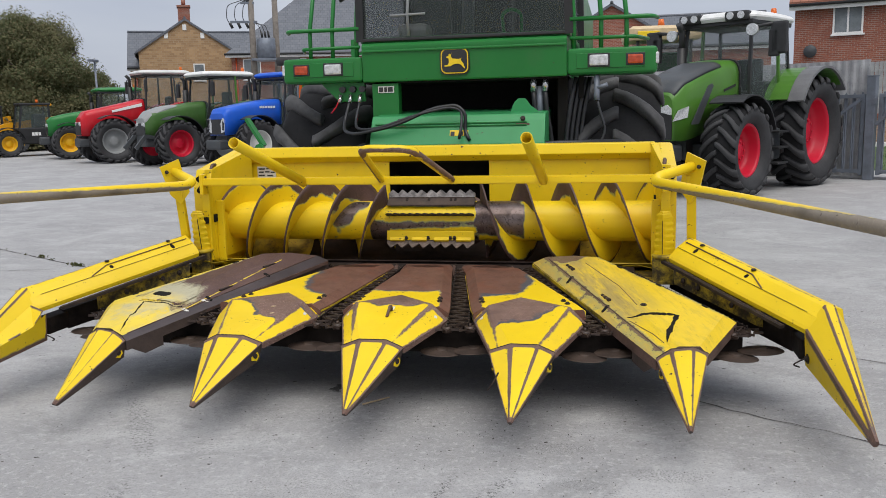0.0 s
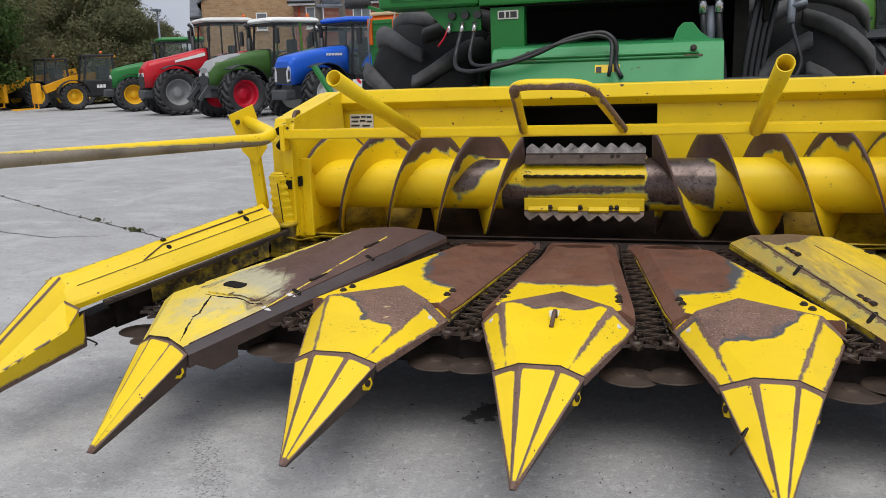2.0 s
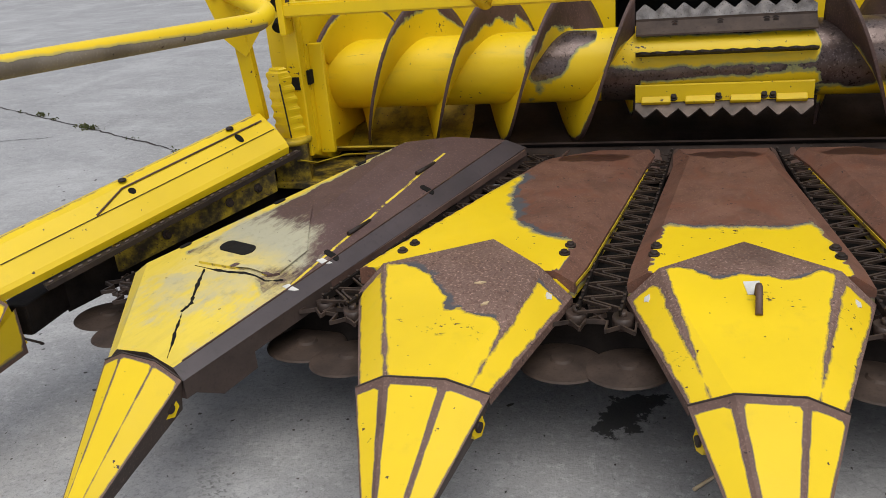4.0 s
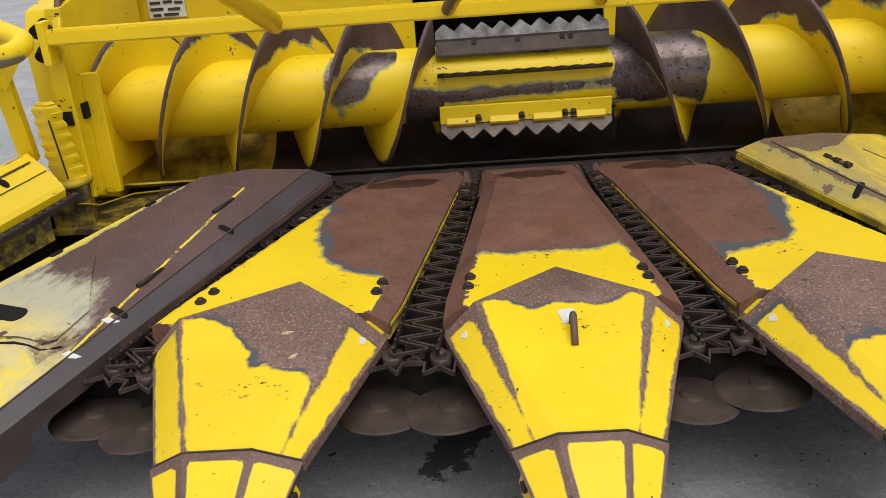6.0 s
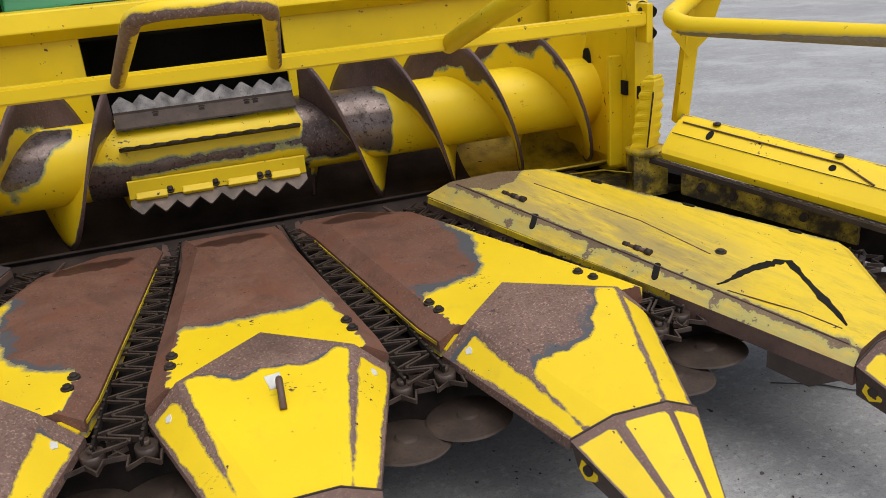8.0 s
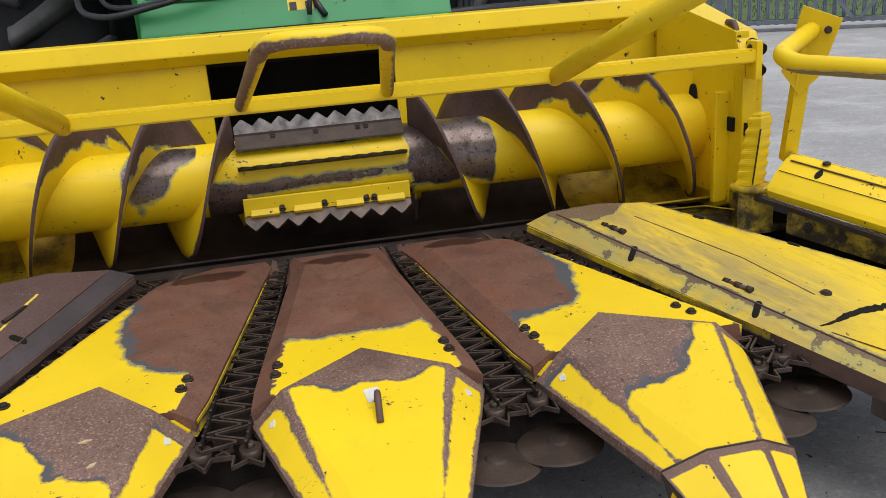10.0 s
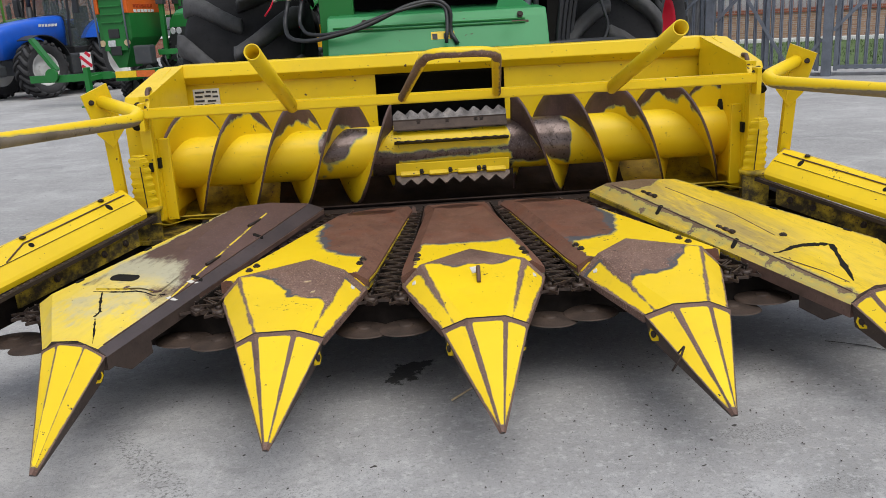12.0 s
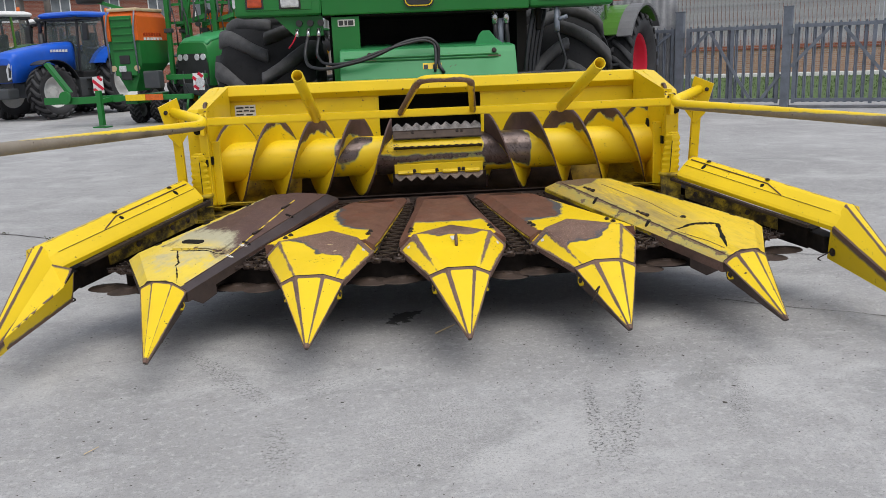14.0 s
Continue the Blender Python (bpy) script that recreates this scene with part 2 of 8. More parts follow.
M_BAR = worn_paint("guide_bar_paint", YEL, (0.20, 0.165, 0.125), (0.27, 0.235, 0.19), (0.42, 0.34, 0.12), ragged=0.018, band=0.012, metal=0.1, grain=1.1)
M_SLATE = plain("dark_rubbed_steel", (0.050, 0.037, 0.039), 0.40, 0.0, 0.3, 5, Specular_IOR_Level=0.5)
M_UNDER = plain("dark_brown_underside", (0.048, 0.032, 0.026), 0.65, 0.0, 0.4, 8)
M_RUST = plain("brown_rust", (0.100, 0.058, 0.045), 0.62, 0.1, 0.45, 9)
M_DARKRUST = plain("dark_oily_rust", (0.030, 0.020, 0.016), 0.62, 0.05, 0.5, 12, Specular_IOR_Level=0.35)
M_BRIGHT = plain("rubbed_bright_steel", (0.36, 0.33, 0.31), 0.30, 0.8, 0.6, 22)
M_CHAIN = plain("oily_chain_steel", (0.055, 0.037, 0.029), 0.45, 0.2, 0.5, 30)
# oily black, also the painted shade beneath the dividers
M_OIL_SHADE = plain("black_oil_and_shade", (0.016, 0.012, 0.010), 0.8, 0.0, 0.5, 14, Specular_IOR_Level=0.15)
M_DISC = plain("dull_brown_disc_steel", (0.050, 0.034, 0.026), 0.68, 0.0, 0.5, 9, Specular_IOR_Level=0.3)
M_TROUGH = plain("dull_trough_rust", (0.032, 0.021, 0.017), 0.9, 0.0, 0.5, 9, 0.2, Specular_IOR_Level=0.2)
M_FENDERGREY = plain("grey_fender_plastic", (0.13, 0.13, 0.135), 0.5, 0.0, 0.15, 4)
M_LINK = plain("worn_chain_link", (0.052, 0.035, 0.027), 0.45, 0.2, 0.5, 30)
# near-black that paints in the shade of recesses, holes and slots
M_DARK = plain("shade_black_interior", (0.012, 0.011, 0.010), 0.85, 0.0, 0.3, 5, Specular_IOR_Level=0.15)
M_PADDLE = plain("scraped_paddle_steel", (0.12, 0.085, 0.065), 0.45, 0.2, 0.6, 14)
M_GREEN = paint("green_machine_paint", (0.018, 0.17, 0.035), 0.33, chips=0.73, dirty=0.22, dirt=(0.10, 0.13, 0.08))
M_GREEN_FADED = paint("faded_green_paint", (0.035, 0.25, 0.085), 0.38, chips=0.715, dirty=0.25, dirt=(0.08, 0.15, 0.08))
M_RUBBER = plain("tyre_rubber", (0.028, 0.028, 0.030), 0.75, 0.0, 0.4, 3, 0.3)
# rubber darkened for the shade down between the lugs
M_RUBBER_SHADED = plain("shaded_groove_rubber", (0.016, 0.016, 0.017), 0.9, 0.0, 0.4, 3, 0.3, Specular_IOR_Level=0.2)
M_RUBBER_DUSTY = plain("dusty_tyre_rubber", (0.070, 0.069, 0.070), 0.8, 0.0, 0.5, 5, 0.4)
M_BLACK = plain("black_plastic", (0.018, 0.018, 0.019), 0.5, 0.0, 0.3, 4)
M_HOSE = plain("black_hose_rubber", (0.022, 0.023, 0.026), 0.45, 0.0, 0.3, 10)
M_GALV = plain("galvanised_steel", (0.165, 0.185, 0.22), 0.5, 0.35, 0.22, 5)
M_GALV_DULL = plain("weathered_galvanised_sheet", (0.36, 0.36, 0.37), 0.55, 0.25, 0.3, 2.5)
M_CHROME = plain("dull_chrome", (0.55, 0.55, 0.55), 0.25, 0.9, 0.15, 9)
M_LAMP = plain("clear_lamp_lens", (0.55, 0.56, 0.57), 0.10, 0.2, 0.3, 40)
M_AMBER = plain("amber_lens", (0.62, 0.13, 0.02), 0.15, 0.0, 0.2, 25)
M_REDLENS = plain("red_brown_lens", (0.42, 0.06, 0.02), 0.18, 0.0, 0.3, 25)
M_WHITE = plain("white_paint", (0.72, 0.72, 0.70), 0.4, 0.0, 0.08, 4)
M_STICKER = plain("white_sticker", (0.62, 0.61, 0.57), 0.5, 0.0, 0.12, 30)
M_INK = plain("dark_print", (0.03, 0.03, 0.03), 0.6, 0.0, 0.2, 30)
M_LABEL = plain("yellow_label", (0.80, 0.55, 0.01), 0.4, 0.0, 0.1, 20)
M_BLUE = paint("blue_tractor_paint", (0.012, 0.10, 0.55), 0.3, chips=0.76, dirty=0.15)
M_RED = paint("red_tractor_paint", (0.50, 0.012, 0.022), 0.3, chips=0.76, dirty=0.15)
M_FENDT = paint("mid_green_tractor_paint", (0.052, 0.125, 0.028), 0.35, chips=0.76, dirty=0.25)
M_FENDT_BRIGHT = paint("bright_green_tractor_paint", (0.070, 0.190, 0.024), 0.32, chips=0.77, dirty=0.2)
M_GREYPAINT = paint("silver_grey_paint", (0.27, 0.28, 0.28), 0.4, chips=0.77, dirty=0.2)
M_DARKGREY = paint("dark_grey_paint", (0.055, 0.06, 0.065), 0.45, chips=0.77, dirty=0.3)
M_REDRIM = paint("red_rim_paint", (0.55, 0.010, 0.035), 0.4, chips=0.77, dirty=0.2)
M_YELRIM = paint("yellow_rim_paint", (0.75, 0.42, 0.01), 0.4, chips=0.77, dirty=0.2)
M_WHITERIM = paint("white_rim_paint", (0.62, 0.62, 0.60), 0.4, chips=0.75, dirty=0.3)
M_TELEYEL = paint("orange_yellow_paint", (0.78, 0.36, 0.01), 0.4, chips=0.76, dirty=0.25)
M_ORANGE = paint("orange_hopper_paint", (0.70, 0.13, 0.015), 0.4, chips=0.76, dirty=0.2)
M_TAN = plain("tan_plastic", (0.55, 0.42, 0.25), 0.5, 0.0, 0.12, 6)


def glass_mat(name, tint, rough=0.05, body=0.30):
    n = Nodes(name)
    dust = n.step(n.noise(9, 6, 0.6), 0.35, 0.8)
    return n.done(tint, n.math("ADD", rough, n.math("MULTIPLY", dust, 0.1)), 0.0, Alpha=body, IOR=1.5, Specular_IOR_Level=0.8)


M_GLASS = glass_mat("cab_glass", (0.05, 0.065, 0.06))
M_GLASS_PALE = glass_mat("tractor_cab_glass", (0.17, 0.22, 0.21), 0.03, 0.13)
M_WINDOW = plain("house_window_glass", (0.16, 0.18, 0.19), 0.12, 0.0, 0.35, 1.5)


def ground_mat():
    """Old yard concrete: grainy, mottled, streaked, with dark specks, an oil stain and broken tyre scuffs."""
    n = Nodes("yard_concrete")
    c = n.ramp(n.noise(0.55, 8, 0.62), (0.28, (0.265, 0.261, 0.260)), (0.72, (0.390, 0.385, 0.383)))
    c = n.mix(n.math("MULTIPLY", n.step(n.noise(2.3, 9, 0.70, stretch=(0.35, 1.6, 1), turn=18), 0.46, 0.70), 0.30), c, (0.19, 0.19, 0.194))
    c = n.mix(n.math("MULTIPLY", n.step(n.noise(1.7, 8, 0.66, stretch=(1, 1.9, 1)), 0.50, 0.74), 0.50), c, (0.50, 0.50, 0.50))
    c = n.mix(n.math("MULTIPLY", n.step(n.noise(1.1, 7, 0.68, distort=0.8), 0.50, 0.64), 0.42), c, (0.50, 0.497, 0.492))
    c = n.mix(n.math("MULTIPLY", n.step(n.noise(1.45, 8, 0.70, distort=0.6), 0.52, 0.68), 0.40), c, (0.20, 0.202, 0.200))
    c = n.mix(n.math("MULTIPLY", n.step(n.noise(9, 8, 0.75, stretch=(0.7, 1.4, 1), turn=-28), 0.49, 0.66), 0.28), c, (0.19, 0.189, 0.188))
    grit = n.math("MULTIPLY", n.step(n.noise(48, 4, 0.72), 0.60, 0.64), n.step(n.noise(1.9, 5, 0.7), 0.54, 0.66))
    c = n.mix(n.math("MULTIPLY", grit, 0.75), c, (0.085, 0.084, 0.080))
    c = n.mix(n.math("MULTIPLY", n.step(n.noise(26, 6, 0.75), 0.50, 0.66), 0.55), c, (0.50, 0.495, 0.49))
    c = n.mix(n.math("MULTIPLY", n.step(n.noise(75, 4, 0.7), 0.50, 0.66), 0.45), c, (0.14, 0.14, 0.14))
    c = n.mix(n.math("MULTIPLY", n.step(n.noise(210, 3, 0.7), 0.50, 0.70), 0.40), c, (0.12, 0.12, 0.12))
    c = n.mix(n.step(n.noise(19, 2, 0.4), 0.742, 0.765), c, (0.04, 0.035, 0.03))
    c = n.mix(n.step(n.noise(41, 2, 0.4), 0.735, 0.75), c, (0.07, 0.06, 0.05))
    xyz = n.node("ShaderNodeSeparateXYZ", Vector=n.co.outputs["Object"])

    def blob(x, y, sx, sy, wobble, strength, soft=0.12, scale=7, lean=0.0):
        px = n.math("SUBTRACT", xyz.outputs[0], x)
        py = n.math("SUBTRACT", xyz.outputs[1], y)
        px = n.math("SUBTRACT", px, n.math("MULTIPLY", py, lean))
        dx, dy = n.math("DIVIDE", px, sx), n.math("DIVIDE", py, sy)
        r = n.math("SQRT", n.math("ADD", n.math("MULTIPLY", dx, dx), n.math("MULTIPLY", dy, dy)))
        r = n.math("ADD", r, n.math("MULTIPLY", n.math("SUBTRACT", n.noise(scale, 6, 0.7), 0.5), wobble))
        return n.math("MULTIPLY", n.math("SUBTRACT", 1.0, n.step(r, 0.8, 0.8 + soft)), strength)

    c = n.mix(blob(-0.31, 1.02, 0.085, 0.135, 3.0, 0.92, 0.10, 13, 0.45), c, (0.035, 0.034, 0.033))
    # scuffs: rubber dots broken up by the concrete's grain
    pits = n.step(n.noise(62, 4, 0.72), 0.53, 0.58)
    fine = n.step(n.noise(110, 3, 0.7), 0.52, 0.60)
    for x, y, sx, sy, lean, grain, deep in ((0.45, -0.45, 0.030, 0.36, 0.18, pits, 0.9), (0.50, -0.60, 0.07, 0.24, 0.20, pits, 0.6), (0.62, -0.45, 0.040, 0.36, 0.33, pits, 0.8), (1.10, -0.40, 0.045, 0.26, 0.35, fine, 0.6), (1.42, 0.04, 0.16, 0.06, 0.0, fine, 0.6), (0.95, 0.27, 0.14, 0.06, 0.0, fine, 0.6), (1.06, -0.10, 0.10, 0.05, 0.0, fine, 0.5), (-1.18, 0.25, 0.07, 0.36, -0.70, pits, 0.65), (-0.84, -0.55, 0.05, 0.20, -0.15, pits, 0.6), (-0.2, -0.5, 0.3, 0.35, 0.2, fine, 0.35), (-0.70, 0.05, 0.08, 0.10, 0.1, pits, 0.4)):
        c = n.mix(n.math("MULTIPLY", blob(x, y, sx, sy, 1.5, deep, 0.6, 5, lean), grain), c, (0.075, 0.075, 0.072))
    rough = n.math("ADD", 0.62, n.math("MULTIPLY", n.noise(3, 5), 0.25))
    h = n.math("ADD", n.noise(90, 5, 0.7), n.math("MULTIPLY", n.noise(9, 5), 0.8))
    return n.done(c, rough, 0.0, h, 0.5, 0.005)


M_GROUND = ground_mat()


def brick_mat(name, a, b, mortar, w=0.225, h=0.075, wash=(0.5, 0.4, 0.3)):
    n = Nodes(name)
    vec = n.node("ShaderNodeVectorMath", )
    xyz = n.node("ShaderNodeSeparateXYZ", Vector=n.co.outputs["Object"])
    flat = n.node("ShaderNodeCombineXYZ", X=n.math("ADD", xyz.outputs[0], xyz.outputs[1]), Y=xyz.outputs[2], Z=0.0)
    br = n.node("ShaderNodeTexBrick", Vector=flat.outputs[0], Color1=(*a, 1), Color2=(*b, 1), Mortar=(*mortar, 1), Scale=1.0)
    br.inputs["Brick Width"].default_value, br.inputs["Row Height"].default_value = w, h
    br.inputs["Mortar Size"].default_value = 0.008
    c = n.mix(n.math("MULTIPLY", n.step(n.noise(1.3, 6), 0.4, 0.75), 0.35), br.outputs["Color"], wash)
    return n.done(c, 0.85, 0.0, br.outputs["Fac"], -0.4, 0.006)


M_BRICK_RED = brick_mat("red_brick", (0.21, 0.062, 0.038), (0.30, 0.095, 0.055), (0.30, 0.24, 0.20), wash=(0.17, 0.05, 0.035))
M_BRICK_TAN = brick_mat("tan_stone_brick", (0.29, 0.175, 0.085), (0.42, 0.27, 0.14), (0.36, 0.28, 0.19), 0.33, 0.14, (0.24, 0.15, 0.08))
M_BRICK_LOW = brick_mat("low_wall_brick", (0.30, 0.17, 0.11), (0.42, 0.27, 0.18), (0.40, 0.36, 0.32), 0.225, 0.075, (0.33, 0.23, 0.15))


def slate_mat(name, a, b):
    n = Nodes(name)
    xyz = n.node("ShaderNodeSeparateXYZ", Vector=n.co.outputs["Object"])
    flat = n.node("ShaderNodeCombineXYZ", X=xyz.outputs[0], Y=n.math("MULTIPLY", xyz.outputs[2], 1.4), Z=0.0)
    br = n.node("ShaderNodeTexBrick", Vector=flat.outputs[0], Color1=(*a, 1), Color2=(*b, 1), Mortar=(*tuple(x * 0.5 for x in a), 1), Scale=1.0)
    br.inputs["Brick Width"].default_value, br.inputs["Row Height"].default_value = 0.3, 0.25
    br.inputs["Mortar Size"].default_value = 0.012
    return n.done(n.mix(n.math("MULTIPLY", n.noise(0.8, 5), 0.5), br.outputs["Color"], b), 0.6, 0.0, br.outputs["Fac"], -0.4, 0.01)


M_SLATE_ROOF = slate_mat("grey_slate_roof", (0.085, 0.095, 0.115), (0.125, 0.135, 0.155))
M_TILE_ROOF = slate_mat("red_tile_roof", (0.24, 0.085, 0.05), (0.31, 0.12, 0.075))
M_GRASS = plain("short_grass", (0.062, 0.105, 0.028), 0.9, 0.0, 0.45, 2.5, 0.5)
M_WOODPOLE = plain("weathered_pole_wood", (0.17, 0.15, 0.13), 0.85, 0.0, 0.35, 4)
M_BARK = plain("bark", (0.06, 0.045, 0.032), 0.9, 0.0, 0.4, 6, 0.5)


def leaf_mat(name, a, b, c3):
    n = Nodes(name)
    geo = n.node("ShaderNodeNewGeometry")
    c = n.ramp(geo.outputs["Random Per Island"], (0.0, a), (0.55, b), (1.0, c3))
    c = n.mix(n.math("MULTIPLY", n.step(n.noise(0.35, 4), 0.45, 0.65), 0.5), c, c3)
    m = n.done(c, 0.7, 0.0, Specular_IOR_Level=0.25)
    glow, both = n.node("ShaderNodeBsdfTranslucent", Color=c), n.node("ShaderNodeMixShader", Fac=0.45)
    n.t.links.new(n.p.outputs[0], both.inputs[1])
    n.t.links.new(glow.outputs[0], both.inputs[2])
    n.t.links.new(both.outputs[0], n.t.nodes["Material Output"].inputs["Surface"])
    return m


M_LEAF = leaf_mat("autumn_leaves", (0.100, 0.120, 0.054), (0.150, 0.162, 0.078), (0.215, 0.185, 0.10))
M_LEAF_GREEN = leaf_mat("green_leaves", (0.030, 0.065, 0.014), (0.06, 0.11, 0.024), (0.10, 0.13, 0.04))
M_WEED = leaf_mat("weed_leaves", (0.045, 0.06, 0.015), (0.08, 0.09, 0.03), (0.12, 0.11, 0.05))


# ---- mesh helpers ----
def V(*p):
    return Vector(p)


def merge(bm, tmp, m=None):
    if m is not None:
        bmesh.ops.transform(tmp, matrix=m, verts=tmp.verts)
    me = bpy.data.meshes.new("tmp")
    tmp.to_mesh(me)
    tmp.free()
    bm.from_mesh(me)
    bpy.data.meshes.remove(me)
    return bm


def box(bm, lo, hi, bev=0.0, m=None, seg=2):
    tmp = bmesh.new()
    bmesh.ops.create_cube(tmp, size=1)
    size = [b - a for a, b in zip(lo, hi)]
    mid = [(a + b) / 2 for a, b in zip(lo, hi)]
    bmesh.ops.transform(tmp, matrix=Matrix.Translation(mid) @ Matrix.Diagonal((*size, 1)), verts=tmp.verts)
    if bev:
        bmesh.ops.bevel(tmp, geom=tmp.edges[:], offset=min(bev, min(size) * 0.45), segments=seg, affect="EDGES", profile=0.6)
    return merge(bm, tmp, m)


def axes(p0, p1):
    d = (Vector(p1) - Vector(p0)).normalized()
    a = d.orthogonal().normalized()
    return d, a, d.cross(a)


def cyl(bm, p0, p1, r0, r1=None, seg=16, caps=True, bev=0.0):
    r1 = r0 if r1 is None else r1
    p0, p1 = Vector(p0), Vector(p1)
    d, a, b = axes(p0, p1)
    rows = [(p0, r0), (p1, r1)]
    if bev:
        rows = [(p0, r0 - bev), (p0 + d * bev, r0), (p1 - d * bev, r1), (p1, r1 - bev)]
    rings = [[bm.verts.new(p + (a * math.cos(t) + b * math.sin(t)) * r) for t in (2 * math.pi * i / seg for i in range(seg))] for p, r in rows]
    for q, s in zip(rings, rings[1:]):
        for i in range(seg):
            bm.faces.new((q[i], q[(i + 1) % seg], s[(i + 1) % seg], s[i])).smooth = True
    if caps:
        bm.faces.new(rings[0][::-1])
        bm.faces.new(rings[-1])
    return bm


def rounded(points, radius, n=5):
    """A polyline with its inner corners rounded."""
    pts = [Vector(p) for p in points]
    out = [pts[0]]
    for a, b, c in zip(pts, pts[1:], pts[2:]):
        u, v = (a - b), (c - b)
        r = min(radius, u.length * 0.45, v.length * 0.45)
        p, q = b + u.normalized() * r, b + v.normalized() * r
        for i in range(n + 1):
            t = i / n
            out.append(p * (1 - t) ** 2 + b * 2 * t * (1 - t) + q * t * t)
    return out + [pts[-1]]


def tube(bm, points, r, seg=10, radius=0.0, caps=True, sides=None):
    """A pipe along a polyline; sides=(w, h) gives a rectangular section."""
    pts = rounded(points, radius) if radius else [Vector(p) for p in points]
    up = None
    rings = []
    for i, p in enumerate(pts):
        d = (pts[min(i + 1, len(pts) - 1)] - pts[max(i - 1, 0)]).normalized()
        if up is None:
            up = Vector((0, 0, 1)) if abs(d.z) < 0.9 else Vector((0, 1, 0))
        side = d.cross(up).normalized()
        up = side.cross(d).normalized()
        if sides:
            w, h = sides[0] / 2, sides[1] / 2
            ring = [p + side * x + up * z for x, z in ((-w, -h), (w, -h), (w, h), (-w, h))]
        else:
            ring = [p + (side * math.cos(t) + up * math.sin(t)) * r for t in (2 * math.pi * k / seg for k in range(seg))]
        rings.append([bm.verts.new(q) for q in ring])
    k = len(rings[0])
    for q, s in zip(rings, rings[1:]):
        for i in range(k):
            bm.faces.new((q[i], q[(i + 1) % k], s[(i + 1) % k], s[i])).smooth = not sides
    if caps:
        bm.faces.new(rings[0][::-1])
        bm.faces.new(rings[-1])
    return bm


def pipe(bm, p0, p1, r, wall=0.006, seg=20):
    """A pipe with open ends and a real wall."""
    p0, p1 = Vector(p0), Vector(p1)
    d, a, b = axes(p0, p1)
    rings = [[bm.verts.new(p + (a * math.cos(t) + b * math.sin(t)) * q) for t in (2 * math.pi * i / seg for i in range(seg))]
             for p, q in ((p0, r), (p1, r), (p1, r - wall), (p1 - d * 0.25, r - wall))]
    for q, s in zip(rings, rings[1:]):
        for i in range(seg):
            bm.faces.new((q[i], q[(i + 1) % seg], s[(i + 1) % seg], s[i])).smooth = True
    bm.faces.new(rings[0][::-1])
    bm.faces.new(rings[-1])
    return bm


def prism(bm, poly, axis, a, b, bev=0.0, m=None):
    """A flat outline pushed out along x, y or z from a to b; the outline's two values are the other axes in order."""
    def at(p, t):
        return {"x": (t, *p), "y": (p[0], t, p[1]), "z": (*p, t)}[axis]
    tmp = bmesh.new()
    lo, hi = [[tmp.verts.new(at(p, t)) for p in poly] for t in (a, b)]
    tmp.faces.new(lo[::-1])
    tmp.faces.new(hi)
    for i in range(len(poly)):
        j = (i + 1) % len(poly)
        tmp.faces.new((lo[i], lo[j], hi[j], hi[i]))
    bmesh.ops.recalc_face_normals(tmp, faces=tmp.faces[:])
    if bev:
        bmesh.ops.bevel(tmp, geom=tmp.edges[:], offset=bev, segments=2, affect="EDGES", profile=0.6)
    return merge(bm, tmp, m)


def loft(bm, sections, closed=True, smooth=False, caps=True):
    rings = [[bm.verts.new(p) for p in s] for s in sections]
    k = len(rings[0])
    for q, s in zip(rings, rings[1:]):
        for i in range(k if closed else k - 1):
            bm.faces.new((q[i], q[(i + 1) % k], s[(i + 1) % k], s[i])).smooth = smooth
    if caps and closed:
        bm.faces.new(rings[0][::-1])
        bm.faces.new(rings[-1])
    return bm


def lathe(bm, profile, origin, axis="x", seg=32):
    """A turned shape: profile of (radius, along) round an axis through origin."""
    o = Vector(origin)
    rings = []
    for r, h in profile:
        ring = []
        for i in range(seg):
            t = 2 * math.pi * i / seg
            c, s = r * math.cos(t), r * math.sin(t)
            ring.append(bm.verts.new(o + {"x": Vector((h, c, s)), "y": Vector((c, h, s)), "z": Vector((c, s, h))}[axis]))
        rings.append(ring)
    for q, s in zip(rings, rings[1:]):
        for i in range(seg):
            bm.faces.new((q[i], q[(i + 1) % seg], s[(i + 1) % seg], s[i])).smooth = True
    return bm


def sheet(bm, polys, longest=0.035, values=None):
    """Flat facets cut small, with named values worked out at every corner."""
    tmp = bmesh.new()
    for poly in polys:
        tmp.faces.new([tmp.verts.new(p) for p in poly])
    bmesh.ops.remove_doubles(tmp, verts=tmp.verts[:], dist=1e-5)
    bmesh.ops.triangulate(tmp, faces=tmp.faces[:])
    for _ in range(6):
        edges = [e for e in tmp.edges if e.calc_length() > longest]
        if not edges:
            break
        bmesh.ops.subdivide_edges(tmp, edges=edges, cuts=1, use_grid_fill=True)
    bmesh.ops.triangulate(tmp, faces=tmp.faces[:])
    if values:
        for key, fn in values.items():
            layer = tmp.verts.layers.float.new(key)
            for v in tmp.verts:
                v[layer] = fn(v.co)
    merge(bm, tmp)
    bmesh.ops.remove_doubles(bm, verts=bm.verts[:], dist=1e-5)
    return bm


